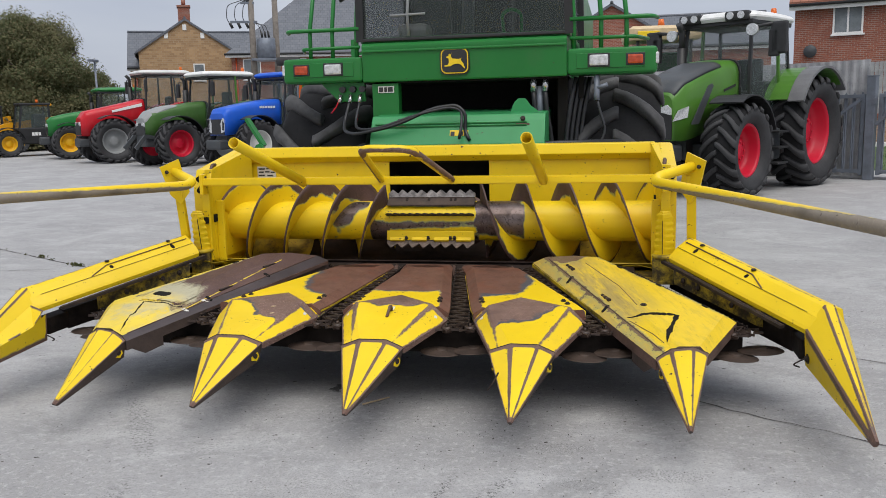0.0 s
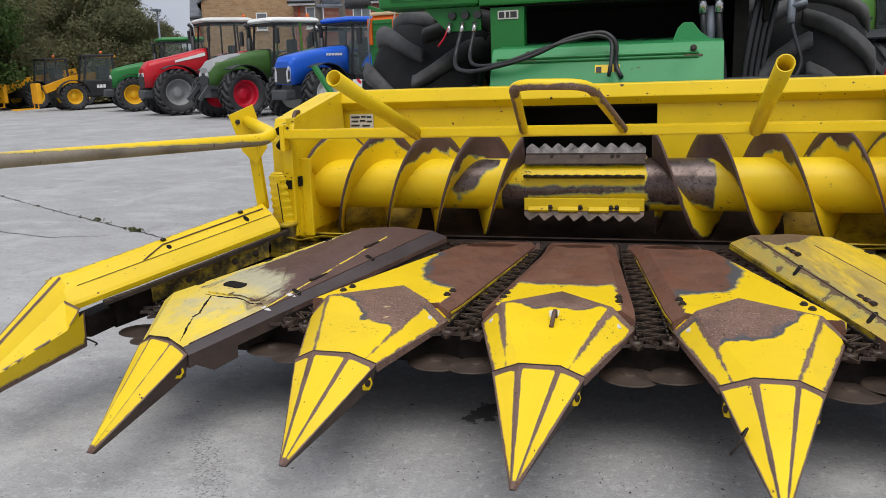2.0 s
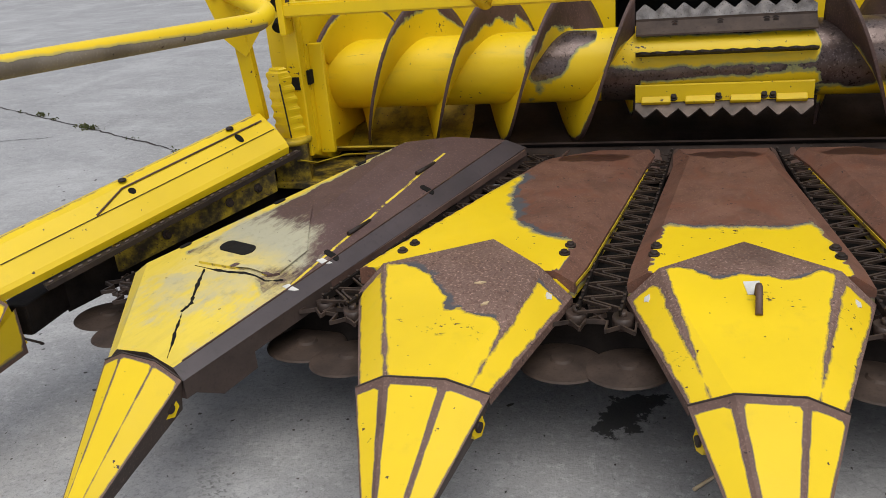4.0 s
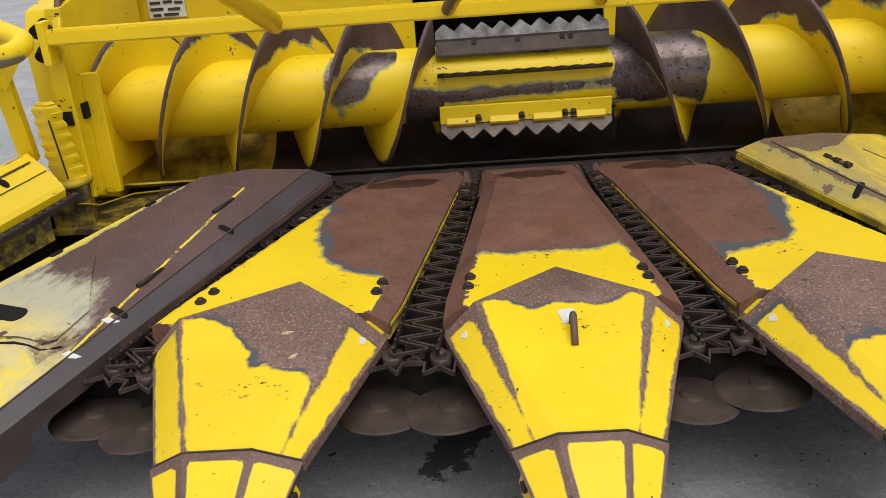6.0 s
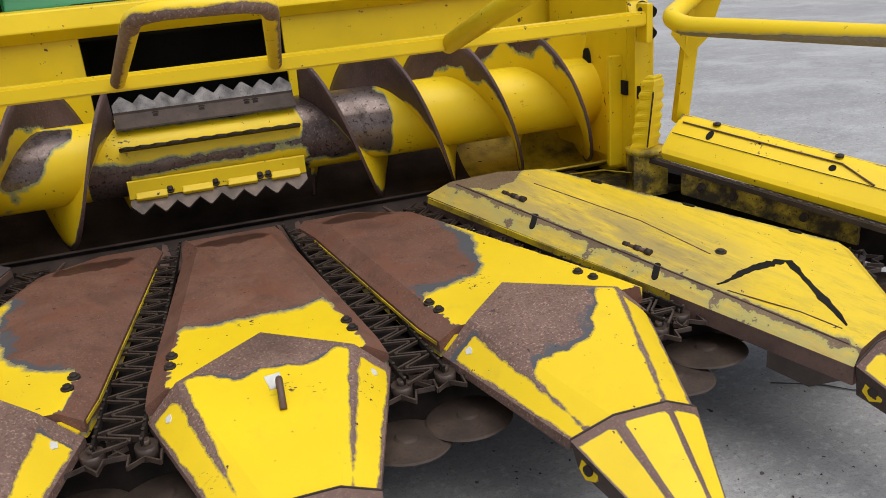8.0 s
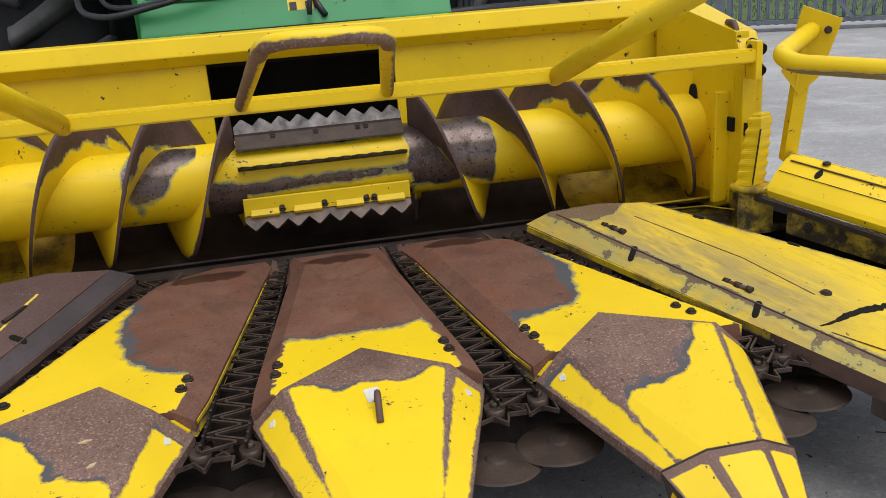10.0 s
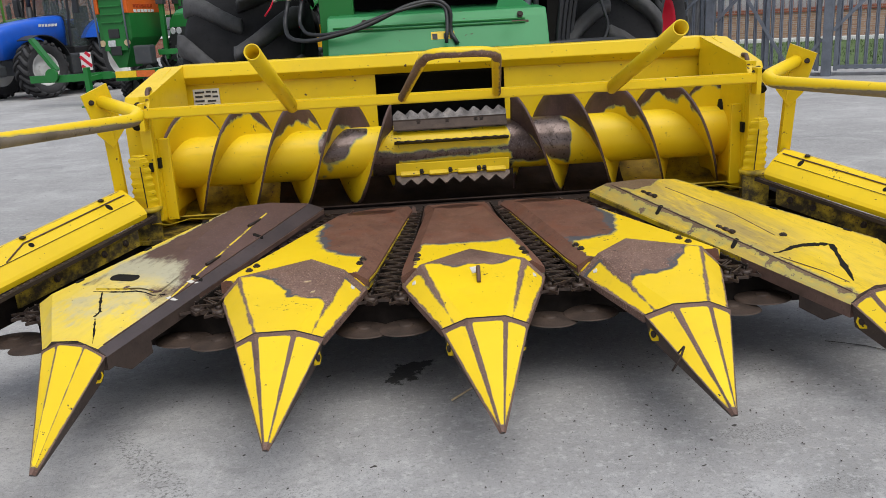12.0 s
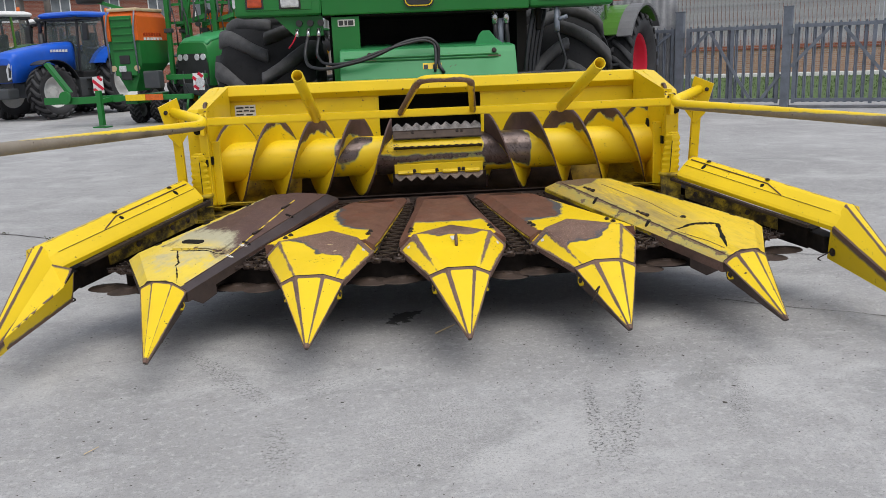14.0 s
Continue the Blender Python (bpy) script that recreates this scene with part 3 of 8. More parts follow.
def panel(bm, a, b, c, d, longest=0.03, values=None):
    """A gently twisted four-cornered sheet, ruled from a-b to d-c, with named values at every corner."""
    a, b, c, d = [Vector(q) for q in (a, b, c, d)]
    n = max(1, math.ceil(max((b - a).length, (c - d).length) / longest))
    k = max(1, math.ceil(max((d - a).length, (c - b).length) / longest))
    tmp = bmesh.new()
    layers = {key: tmp.verts.layers.float.new(key) for key in (values or {})}
    rows = []
    for j in range(k + 1):
        row = []
        for i in range(n + 1):
            v = tmp.verts.new(lerp(lerp(a, b, i / n), lerp(d, c, i / n), j / k))
            for key, layer in layers.items():
                v[layer] = values[key](v.co)
            row.append(v)
        rows.append(row)
    for r, q in zip(rows, rows[1:]):
        for i in range(n):
            tmp.faces.new((r[i], r[i + 1], q[i + 1], q[i])).smooth = True
    bmesh.ops.recalc_face_normals(tmp, faces=tmp.faces[:])
    return merge(bm, tmp)


def depth_in(p, outline):
    """How far p lies inside an outline in plan, in metres; below nought outside it."""
    best, inside = 9.0, False
    for (ax, ay), (bx, by) in zip(outline, outline[1:] + outline[:1]):
        dx, dy = bx - ax, by - ay
        t = between((p.x - ax) * dx + (p.y - ay) * dy, 0, dx * dx + dy * dy)
        best = min(best, math.hypot(p.x - ax - dx * t, p.y - ay - dy * t))
        if (ay > p.y) != (by > p.y) and p.x < ax + (p.y - ay) * dx / dy:
            inside = not inside
    return best if inside else -best


def part(name, bm, material, parent=None, label="", m=None):
    """Links a bmesh as one mesh object, under a thing or a part."""
    me = bpy.data.meshes.new(name)
    bmesh.ops.recalc_face_normals(bm, faces=bm.faces[:])
    bm.to_mesh(me)
    bm.free()
    for one in material if isinstance(material, (list, tuple)) else (material,):
        me.materials.append(one)
    ob = new(name, me)
    if parent is not None:
        ob.parent = parent
    if m is not None:
        ob.matrix_basis = m
    if label:
        ob["label"] = label
    return ob


def thing(name, m, label, category, group="", kind=""):
    ob = new(name)
    ob.empty_display_size = 0.1
    ob.matrix_basis = m
    return tagged(ob, label, category, group, kind)


def B():
    return bmesh.new()


def between(x, a, b):
    return max(0.0, min(1.0, (x - a) / (b - a)))


def lerp(a, b, t):
    return a + (b - a) * t


def bolt_mesh(bm, p, n=(0, 0, 1), r=0.016, h=0.010):
    p, n = Vector(p), Vector(n).normalized()
    cyl(bm, p - n * 0.004, p + n * 0.003, r * 1.35, seg=12)
    cyl(bm, p, p + n * h, r, r * 0.85, seg=6)
    return bm


def rag(p, scale=9.0, seed=0.0):
    """Smooth noise in -1..1 for ragged edges."""
    q = Vector((p[0] * scale + seed, p[1] * scale + seed * 1.7, p[2] * scale))
    return noise.noise(q) + 0.5 * noise.noise(q * 2.3)


trees_of = {}


def drop_to(ob, x, y, lift=0.0):
    """The point of a sheet's top at x, y."""
    if ob.name not in trees_of:
        vs, fs = [], []
        for o in (ob, *[c for c in ob.children if c.name.startswith("cover_slope")]):
            k = len(vs)
            vs += [v.co.copy() for v in o.data.vertices]
            fs += [[i + k for i in f.vertices] for f in o.data.polygons]
        trees_of[ob.name] = bvhtree.BVHTree.FromPolygons(vs, fs)
    hit = trees_of[ob.name].ray_cast(Vector((x, y, 2.0)), Vector((0, 0, -1)))[0]
    return Vector((x, y, (hit.z if hit is not None else 0.5) + lift))


# ---- setting: yard, grass, far field ----
def ground_sheet():
    bm = B()
    xs = [-400, -120, -60, -30, -14, -6, -2, 2, 6, 14, 30, 60, 120, 400]
    ys = [-300, -60, -20, -8, -3, 1, 5, 10, 20, 40, 80, 150, 500]
    g = [[bm.verts.new((x, y, 0)) for x in xs] for y in ys]
    for r, s in zip(g, g[1:]):
        for i in range(len(xs) - 1):
            bm.faces.new((r[i], r[i + 1], s[i + 1], s[i]))
    return tagged(part("ground", bm, M_GROUND), "worn grey concrete farm yard with stains and specks", "ground", kind="structure")


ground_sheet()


def crack(pts, seed, width=0.016):
    rnd = random.Random(seed)
    bm = B()
    line = []
    for a, b in zip(pts, pts[1:]):
        n = max(3, int((Vector(b) - Vector(a)).length / 0.07))
        line += [Vector(a).lerp(Vector(b), i / n) + Vector((rnd.uniform(-.012, .012), rnd.uniform(-.012, .012))) for i in range(n)]
    rows = []
    for i, p in enumerate(line):
        d = line[min(i + 1, len(line) - 1)] - line[max(i - 1, 0)]
        n = Vector((-d.y, d.x)).normalized() * width * rnd.uniform(0.25, 0.9)
        rows.append((bm.verts.new((p.x + n.x, p.y + n.y, 0.004)), bm.verts.new((p.x - n.x, p.y - n.y, 0.004))))
    for (a, b), (c, d) in zip(rows, rows[1:]):
        bm.faces.new((a, b, d, c))
    return line, tagged(part("pavement_crack", bm, M_DARKRUST), "dark open joint in the concrete yard", "crack", kind="structure")


left_crack, _ = crack([(-9.5, 7.4), (-6.2, 5.46), (-4.45, 4.48), (-3.2, 3.75)], 3, 0.011)
crack([(1.55, 1.02), (1.90, 0.79), (2.10, 0.69), (2.30, 0.56), (3.0, 0.12), (3.8, -0.30), (5.5, -1.3)], 5, 0.005)
crack([(2.0, 2.2), (2.9, 1.75), (4.4, 1.25)], 6, 0.005)
crack([(-6.5, 4.5), (-5.2, 4.15), (-4.6, 4.3)], 7, 0.008)


def weeds(points, seed, per=14, size=0.05):
    rnd = random.Random(seed)
    bm = B()
    for p in points:
        for _ in range(per):
            a, h = rnd.uniform(0, 6.28), rnd.uniform(0.4, 1.0) * size
            x, y = p[0] + rnd.gauss(0, 0.03), p[1] + rnd.gauss(0, 0.02)
            d = Vector((math.cos(a), math.sin(a), 0))
            q = Vector((x, y, 0.002))
            s = d.cross(Vector((0, 0, 1))) * 0.006
            tip = q + d * h * 0.7 + Vector((0, 0, h))
            bm.faces.new([bm.verts.new(v) for v in (q - s, q + s, tip)])
            bm.faces.new([bm.verts.new(v) for v in (q + d * h * .3 - s * 2 + V(0, 0, h * .5), q + d * h * .5 + s * 3 + V(0, 0, h * .6), tip)])
    return tagged(part("weeds", bm, M_WEED), "small weeds growing in the yard joint", "weeds", kind="stuff")


weeds([p for i, p in enumerate(left_crack) if i % 9 == 0 and p.x > -8], 11, 5, 0.022)
weeds([(-4.52, 4.5), (-4.46, 4.47), (-4.6, 4.56), (-5.3, 4.98)], 12, 16, 0.04)


def litter(seed):
    """Straw bits and leaf crumbs on the concrete."""
    rnd = random.Random(seed)
    bm = B()
    for _ in range(520):
        x, y = rnd.uniform(-3.5, 4.5), rnd.uniform(-3.0, 4.5)
        if rnd.random() < 0.55:
            x, y = rnd.gauss(0.6, 0.9), rnd.gauss(0.45, 0.45)
        a, l, w = rnd.uniform(0, 6.28), rnd.uniform(0.002, 0.007), rnd.uniform(0.0015, 0.004)
        d, s = V(math.cos(a), math.sin(a), 0) * l, V(-math.sin(a), math.cos(a), 0) * w
        c = V(x, y, 0.003)
        bm.faces.new([bm.verts.new(v) for v in (c - d, c - s + V(0, 0, .004), c + d, c + s + V(0, 0, .003))])
    return tagged(part("litter", bm, M_DARKRUST), "dark crumbs of leaf and dirt scattered on the concrete", "litter", kind="stuff")


litter(21)


def straw(p0, p1, r=0.006):
    bm = cyl(B(), (*p0, 0.008), (*p1, 0.010), r, r * 0.8, 6)
    return tagged(part("straw_stalk", bm, M_TAN), "dry tan maize stalk lying on the concrete", "stalk")


straw((-0.138, 0.693), (-0.024, 0.818), 0.005)
straw((-1.60, -0.51), (-1.56, -0.455), 0.002)


# ---- houses ----
EYE0 = V(1.19, -3.45, 1.46)


def bearing(az, dist):
    return V(EYE0.x + dist * math.sin(radians(az)), EYE0.y + dist * math.cos(radians(az)), 0)


def house_window(parent, x, z, w, h, panes=2, y=0.0):
    """A window set in the wall that faces -y: frame, sill, panes."""
    fr = B()
    t = .07
    for lo, hi in (((x - w / 2, y - .05, z), (x - w / 2 + t, y + .10, z + h)), ((x + w / 2 - t, y - .05, z), (x + w / 2, y + .10, z + h)), ((x - w / 2 + t, y - .05, z), (x + w / 2 - t, y + .10, z + t)), ((x - w / 2 + t, y - .05, z + h - t), (x + w / 2 - t, y + .10, z + h))):
        box(fr, lo, hi)
    for i in range(1, panes):
        c = x - w / 2 + w * i / panes
        box(fr, (c - .035, y - .045, z + t), (c + .035, y + .09, z + h - t))
    f = part("window_frame", fr, M_WHITE, parent)
    for i in range(panes):
        a = x - w / 2 + (w - 0) * i / panes + (t if i == 0 else .035)
        b = x - w / 2 + w * (i + 1) / panes - (t if i == panes - 1 else .035)
        part("pane", box(B(), (a, y - .02, z + t), (b, y + .02, z + h - t)), M_WINDOW, f)
    part("sill", box(B(), (x - w / 2 - .06, y - .10, z - .07), (x + w / 2 + .06, y + .02, z), .01), M_WHITE, f)
    part("lintel", box(B(), (x - w / 2 - .12, y - .015, z + h), (x + w / 2 + .12, y + .05, z + h + .22)), M_BRICK_TAN, f)
    return f


def gable_roof(parent, x0, x1, y0, y1, eave, ridge, mat_, along="x", over=.35, thick=.16):
    """Two roof slopes; along is the ridge's direction."""
    for s in (-1, 1):
        if along == "x":
            ym = (y0 + y1) / 2
            ye = y0 - over if s < 0 else y1 + over
            dz = (ridge - eave) / ((y1 - y0) / 2) * over
            q = [V(x0 - over * .6, ye, eave - dz), V(x1 + over * .6, ye, eave - dz), V(x1 + over * .6, ym, ridge), V(x0 - over * .6, ym, ridge)]
        else:
            xm = (x0 + x1) / 2
            xe = x0 - over if s < 0 else x1 + over
            dz = (ridge - eave) / ((x1 - x0) / 2) * over
            q = [V(xe, y0 - over * .6, eave - dz), V(xe, y1 + over * .6, eave - dz), V(xm, y1 + over * .6, ridge), V(xm, y0 - over * .6, ridge)]
        part("roof_slope", loft(B(), [q, [v + V(0, 0, thick) for v in q]]), mat_, parent)
        e = [q[0], q[1]]
        part("gutter", tube(B(), [e[0] + V(0, -.04 * (along == "x"), .02), e[1] + V(0, -.04 * (along == "x"), .02)], .06, 8), M_BLACK, parent)
        part("fascia", tube(B(), [e[0] + V(0, .05 * (along == "x"), -.08), e[1] + V(0, .05 * (along == "x"), -.08)], .1, sides=(.03, .2)), M_WHITE if along == "x" else M_BLACK, parent)
    if along == "x":
        part("ridge_tiles", tube(B(), [(x0 - over * .6, (y0 + y1) / 2, ridge + thick), (x1 + over * .6, (y0 + y1) / 2, ridge + thick)], .10, 8), mat_, parent)
    else:
        part("ridge_tiles", tube(B(), [((x0 + x1) / 2, y0 - over * .6, ridge + thick), ((x0 + x1) / 2, y1 + over * .6, ridge + thick)], .10, 8), mat_, parent)


def gable_wall(parent, x0, x1, y0, y1, eave, ridge, mat_, axis="y", name="wall"):
    """The walls of a house as one body with its gable ends."""
    if axis == "y":
        bm = prism(B(), [(x0, 0), (x1, 0), (x1, eave), ((x0 + x1) / 2, ridge), (x0, eave)], "y", y0, y1)
    else:
        bm = prism(B(), [(y0, 0), (y1, 0), (y1, eave), ((y0 + y1) / 2, ridge), (y0, eave)], "x", x0, x1)
    return part(name, bm, mat_, parent)


# tan stone gable with a slate-roofed wing behind it
c = bearing(-28.15, 62)
h = thing("house", Matrix.Translation(c) @ pose(0, 0, 0, 0, 0, 28), "tan stone house with a slate roof and a brick chimney", "house", "houses round the yard")
w = gable_wall(h, -3.15, 3.15, 0, 7, 6.1, 8.2, M_BRICK_TAN, "y")
gable_roof(h, -3.15, 3.15, 0, 7, 6.1, 8.2, M_SLATE_ROOF, "y", .22)
house_window(h, .75, 4.15, .75, 1.15, 1)
for x, z in ((-1.3, 7.0), (1.1, 7.0), (-.05, 7.55)):
    part("wall_vent", box(B(), (x - .13, -.06, z), (x + .13, .02, z + .38), .01), M_WHITE, w)
ch = part("chimney", box(B(), (-.42, 1.0, 7.6), (.38, 1.75, 9.2), .02), M_BRICK_RED, h)
part("chimney_cap", box(B(), (-.48, .93, 9.2), (.44, 1.82, 9.34), .02), M_BRICK_RED, ch)
part("chimney_pot", cyl(B(), (-.02, 1.37, 9.34), (-.02, 1.37, 9.75), .15, .14, 12), M_BRICK_RED, ch)
gable_wall(h, -3.9, 5.2, 2.2, 8.2, 5.35, 7.75, M_BRICK_TAN, "x", "wing_wall")
gable_roof(h, -3.9, 5.2, 2.2, 8.2, 5.35, 7.75, M_SLATE_ROOF, "x", .3)
part("downpipe", tube(B(), [(-3.5, 2.12, 5.2), (-3.5, 2.12, 0)], .05, 8), M_REDLENS, h)
# red brick house, long slate roof, eaves towards the yard
c = bearing(-20.0, 58)
h = thing("house", Matrix.Translation(c) @ pose(0, 0, 0, 0, 0, 20), "red brick house with a long grey slate roof", "house", "houses round the yard")
part("wall", box(B(), (-5.5, 0, 0), (9.5, 8, 5.85)), M_BRICK_RED, h)
hip = [V(-5.9, -.4, 5.62), V(9.9, -.4, 5.62), V(9.9, 8.4, 5.62), V(-5.9, 8.4, 5.62)]
r0, r1 = V(-1.2, 4, 9.7), V(9.9, 4, 9.7)
bm = B()
vs = [bm.verts.new(p) for p in (*hip, r0, r1)]
for f in ((0, 1, 5, 4), (1, 2, 5), (2, 3, 4, 5), (3, 0, 4), (0, 3, 2, 1)):
    bm.faces.new([vs[i] for i in f])
part("hip_roof", bm, M_SLATE_ROOF, h)
part("gutter", tube(B(), [(-5.9, -.46, 5.62), (9.9, -.46, 5.62)], .07, 8), M_BLACK, h)
part("fascia", box(B(), (-5.85, -.38, 5.42), (9.85, -.34, 5.62)), M_WHITE, h)
part("ridge_tiles", tube(B(), [r0 + V(0, 0, .03), r1 + V(0, 0, .03)], .1, 8), M_SLATE_ROOF, h)
for x in (-4.2, -1.2, 1.6, 4.4, 7.2):
    house_window(h, x, 4.0, 1.15, 1.35, 2)
    house_window(h, x, 1.2, 1.15, 1.35, 2)
part("downpipe", tube(B(), [(-5.2, -.08, 5.7), (-5.2, -.08, 0)], .05, 8), M_REDLENS, h)
# brick house behind the harvester's cab
c = bearing(-.6, 50)
h = thing("house", Matrix.Translation(c) @ pose(0, 0, 0, 0, 0, 0), "red brick house with a grey slate roof", "house", "houses round the yard")
gable_wall(h, -2.7, 2.7, 0, 6, 5.6, 7.25, M_BRICK_RED, "y")
gable_roof(h, -2.7, 2.7, 0, 6, 5.6, 7.25, M_SLATE_ROOF, "y", .3)
gable_wall(h, -2.0, 9.0, 2.5, 9.5, 5.1, 7.0, M_BRICK_RED, "x", "wing_wall")
gable_roof(h, -2.0, 9.0, 2.5, 9.5, 5.1, 7.0, M_SLATE_ROOF, "x", .3)
house_window(h, 4.0, 3.2, 1.2, 1.2, 2, 2.5)
house_window(h, 0, 3.2, 1.2, 1.2, 2)
# red brick house with a red tile roof, beyond the fence
c = bearing(10.75, 38)
h = thing("house", Matrix.Translation(c) @ pose(0, 0, 0, 0, 0, -14), "red brick house with a red tile roof and white window frame", "house", "houses round the yard")
gable_wall(h, -.2, 12, 0, 8, 5.70, 8.95, M_BRICK_RED, "x")
gable_roof(h, -.2, 12, 0, 8, 5.70, 8.95, M_TILE_ROOF, "x", .35)
house_window(h, 1.75, 4.24, 1.10, 1.12, 2)
house_window(h, 6.6, 4.24, 1.2, 1.12, 2)
part("satellite_dish", lathe(B(), [(.005, .0), (.14, .02), (.24, .07), (.25, .08), (.14, .035), (.005, .012)], (.42, -.22, 3.62), "y", 20), M_DARKGREY, h)
part("dish_arm", tube(B(), [(.42, -.2, 3.62), (.42, .0, 3.52)], .02, 6), M_BLACK, h)
# brick terrace along the back, behind the seed drill
c = bearing(-14.5, 64)
h = thing("house", Matrix.Translation(c) @ pose(0, 0, 0, 0, 0, 14), "red brick terrace with white windows", "house", "houses round the yard")
gable_wall(h, -9.5, 7.5, 0, 8, 5.6, 8.2, M_BRICK_RED, "x")
gable_roof(h, -9.5, 7.5, 0, 8, 5.6, 8.2, M_SLATE_ROOF, "x", .35)
for x in (-8, -5.5, -3, -.5, 2, 4.5):
    house_window(h, x, 3.7, 1.1, 1.3, 2)
    if x < 2:
        house_window(h, x, 1.0, 1.1, 1.3, 2)


# ---- poles ----
def power_pole():
    p = bearing(-24.0, 40)
    t = thing("power_pole", Matrix.Translation(p) @ pose(0, 0, 0, 0, 0, 24), "weathered wooden power pole with a grey transformer", "power pole")
    part("pole", cyl(B(), (0, 0, 0), (0, 0, 8.2), .16, .12, 14), M_WOODPOLE, t)
    part("transformer", cyl(B(), (.58, .0, 4.15), (.58, .0, 5.05), .42, .42, 18, bev=.03), M_GALV, t)
    part("transformer_shelf", box(B(), (-.1, -.42, 4.05), (1.05, .42, 4.15), .01), M_GALV, t)
    part("cross_arm", box(B(), (-.95, -.10, 5.72), (.25, .02, 5.82), .01), M_GALV, t)
    part("cross_arm", box(B(), (-.45, -.10, 6.55), (.15, .02, 6.65), .01), M_GALV, t)
    for i, x in enumerate((-.85, -.50, -.15)):
        part("insulator", cyl(B(), (x, -.04, 5.50), (x - .10, -.10, 5.72), .06, seg=8), M_BLACK, t)
        part("insulator", cyl(B(), (x * .3, -.04, 6.6), (x * .3, -.10, 6.82), .05, seg=8), M_DARKGREY, t)
        part("jumper", tube(B(), [(x, -.06, 5.55), (x - .25, -.08, 5.9), (x - .18, -.08, 6.5), (x * .3, -.08, 6.75)], .018, 6, .2), M_BLACK, t)
        part("bushing", cyl(B(), (.43 + .15 * i, -.1, 5.05), (.39 + .15 * i, -.12, 5.35), .045, seg=8), M_BLACK, t)
        part("lead", tube(B(), [(.39 + .15 * i, -.12, 5.3), (.3 + .15 * i, -.12, 5.6), (.1, -.05, 5.75)], .014, 6, .1), M_BLACK, t)
    t2 = thing("power_pole", Matrix.Translation(bearing(-22.5, 41)), "plain weathered wooden pole", "power pole")
    part("pole", cyl(B(), (0, 0, 0), (0, 0, 8.5), .15, .12, 14), M_WOODPOLE, t2)
    t3 = thing("street_lamp", Matrix.Translation(bearing(-33.65, 48)), "slim pale street lamp", "street lamp")
    part("post", cyl(B(), (0, 0, 0), (0, 0, 4.6), .07, .05, 10), M_GALV, t3)
    part("lantern", box(B(), (-.12, -.45, 4.56), (.12, .2, 4.68), .03), M_GALV, t3)


power_pole()


# ---- trees ----
def tree(m, label, height, radius, seed, leaf, count, size=.22, low=.12):
    rnd = random.Random(seed)
    t = thing("tree", m, label, "tree", "trees behind the yard")
    bm = B()
    cyl(bm, (0, 0, 0), (0, 0, height * .45), .32, .20, 12, caps=True)
    limbs = []
    for i in range(11):
        a = i * 2.4 + rnd.uniform(-.3, .3)
        z0 = height * rnd.uniform(.18, .45)
        end = V(math.cos(a) * radius * rnd.uniform(.5, .8), math.sin(a) * radius * rnd.uniform(.5, .8), height * rnd.uniform(.45, .88))
        mid = V(end.x * .45, end.y * .45, lerp(z0, end.z, .6))
        tube(bm, [(0, 0, z0), mid, end], .07, 6, .5)
        limbs.append(end)
    part("trunk", bm, M_BARK, t)
    clumps = []
    for i in range(230):
        u = rnd.random()
        z = height * lerp(low, .97, u)
        prof = math.sin(math.pi * between(z / height, low - .30, 1.03)) ** .55
        a = rnd.uniform(0, 6.283)
        r = radius * prof * rnd.uniform(.15, .92)
        clumps.append((V(r * math.cos(a), r * math.sin(a), z), radius * rnd.uniform(.13, .24)))
    rs = np.random.RandomState(seed)
    cen = np.array([[*p, r] for p, r in clumps])[rs.randint(0, len(clumps), count)]
    way = rs.normal(size=(count, 3)) * (1, 1, .8)
    way /= np.linalg.norm(way, axis=1)[:, None]
    pos = cen[:, :3] + way * (cen[:, 3] * rs.uniform(.25, 1.1, count))[:, None]
    nrm = way + rs.uniform((-.7, -.7, -.2), (.7, .7, .9), (count, 3))
    nrm /= np.linalg.norm(nrm, axis=1)[:, None]
    u = np.cross(nrm, rs.normal(size=(count, 3)))
    u /= np.linalg.norm(u, axis=1)[:, None]
    half = (size * rs.uniform(.5, 1.2, count))[:, None]
    u, v = u * half, np.cross(nrm, u) * half * .55
    ok = pos[:, 2] > .3
    quads = np.stack([pos - u, pos + v, pos + u, pos - v], 1)[ok].reshape(-1, 3)
    verts, faces = quads.tolist(), np.arange(len(quads)).reshape(-1, 4).tolist()
    me = bpy.data.meshes.new("crown")
    me.from_pydata(verts, [], faces)
    me.materials.append(leaf)
    ob = new("crown", me)
    ob.parent = t
    ob["kind"] = "stuff"
    return t


tree(Matrix.Translation(bearing(-37.2, 56)), "large bushy tree with dull green and brown autumn leaves", 7.4, 4.5, 1, M_LEAF, 200000, .075, .06)
tree(Matrix.Translation(bearing(-40.6, 58)), "large bushy tree with dull green and brown autumn leaves", 6.2, 3.9, 2, M_LEAF, 150000, .075, .06)
tree(Matrix.Translation(bearing(-34.0, 57)), "smaller dark green tree", 4.4, 2.4, 3, M_LEAF, 60000, .075, .05)
tree(Matrix.Translation(bearing(-44.8, 50)), "fresh green leafy tree", 7.6, 4.0, 4, M_LEAF_GREEN, 60000, .12, .06)


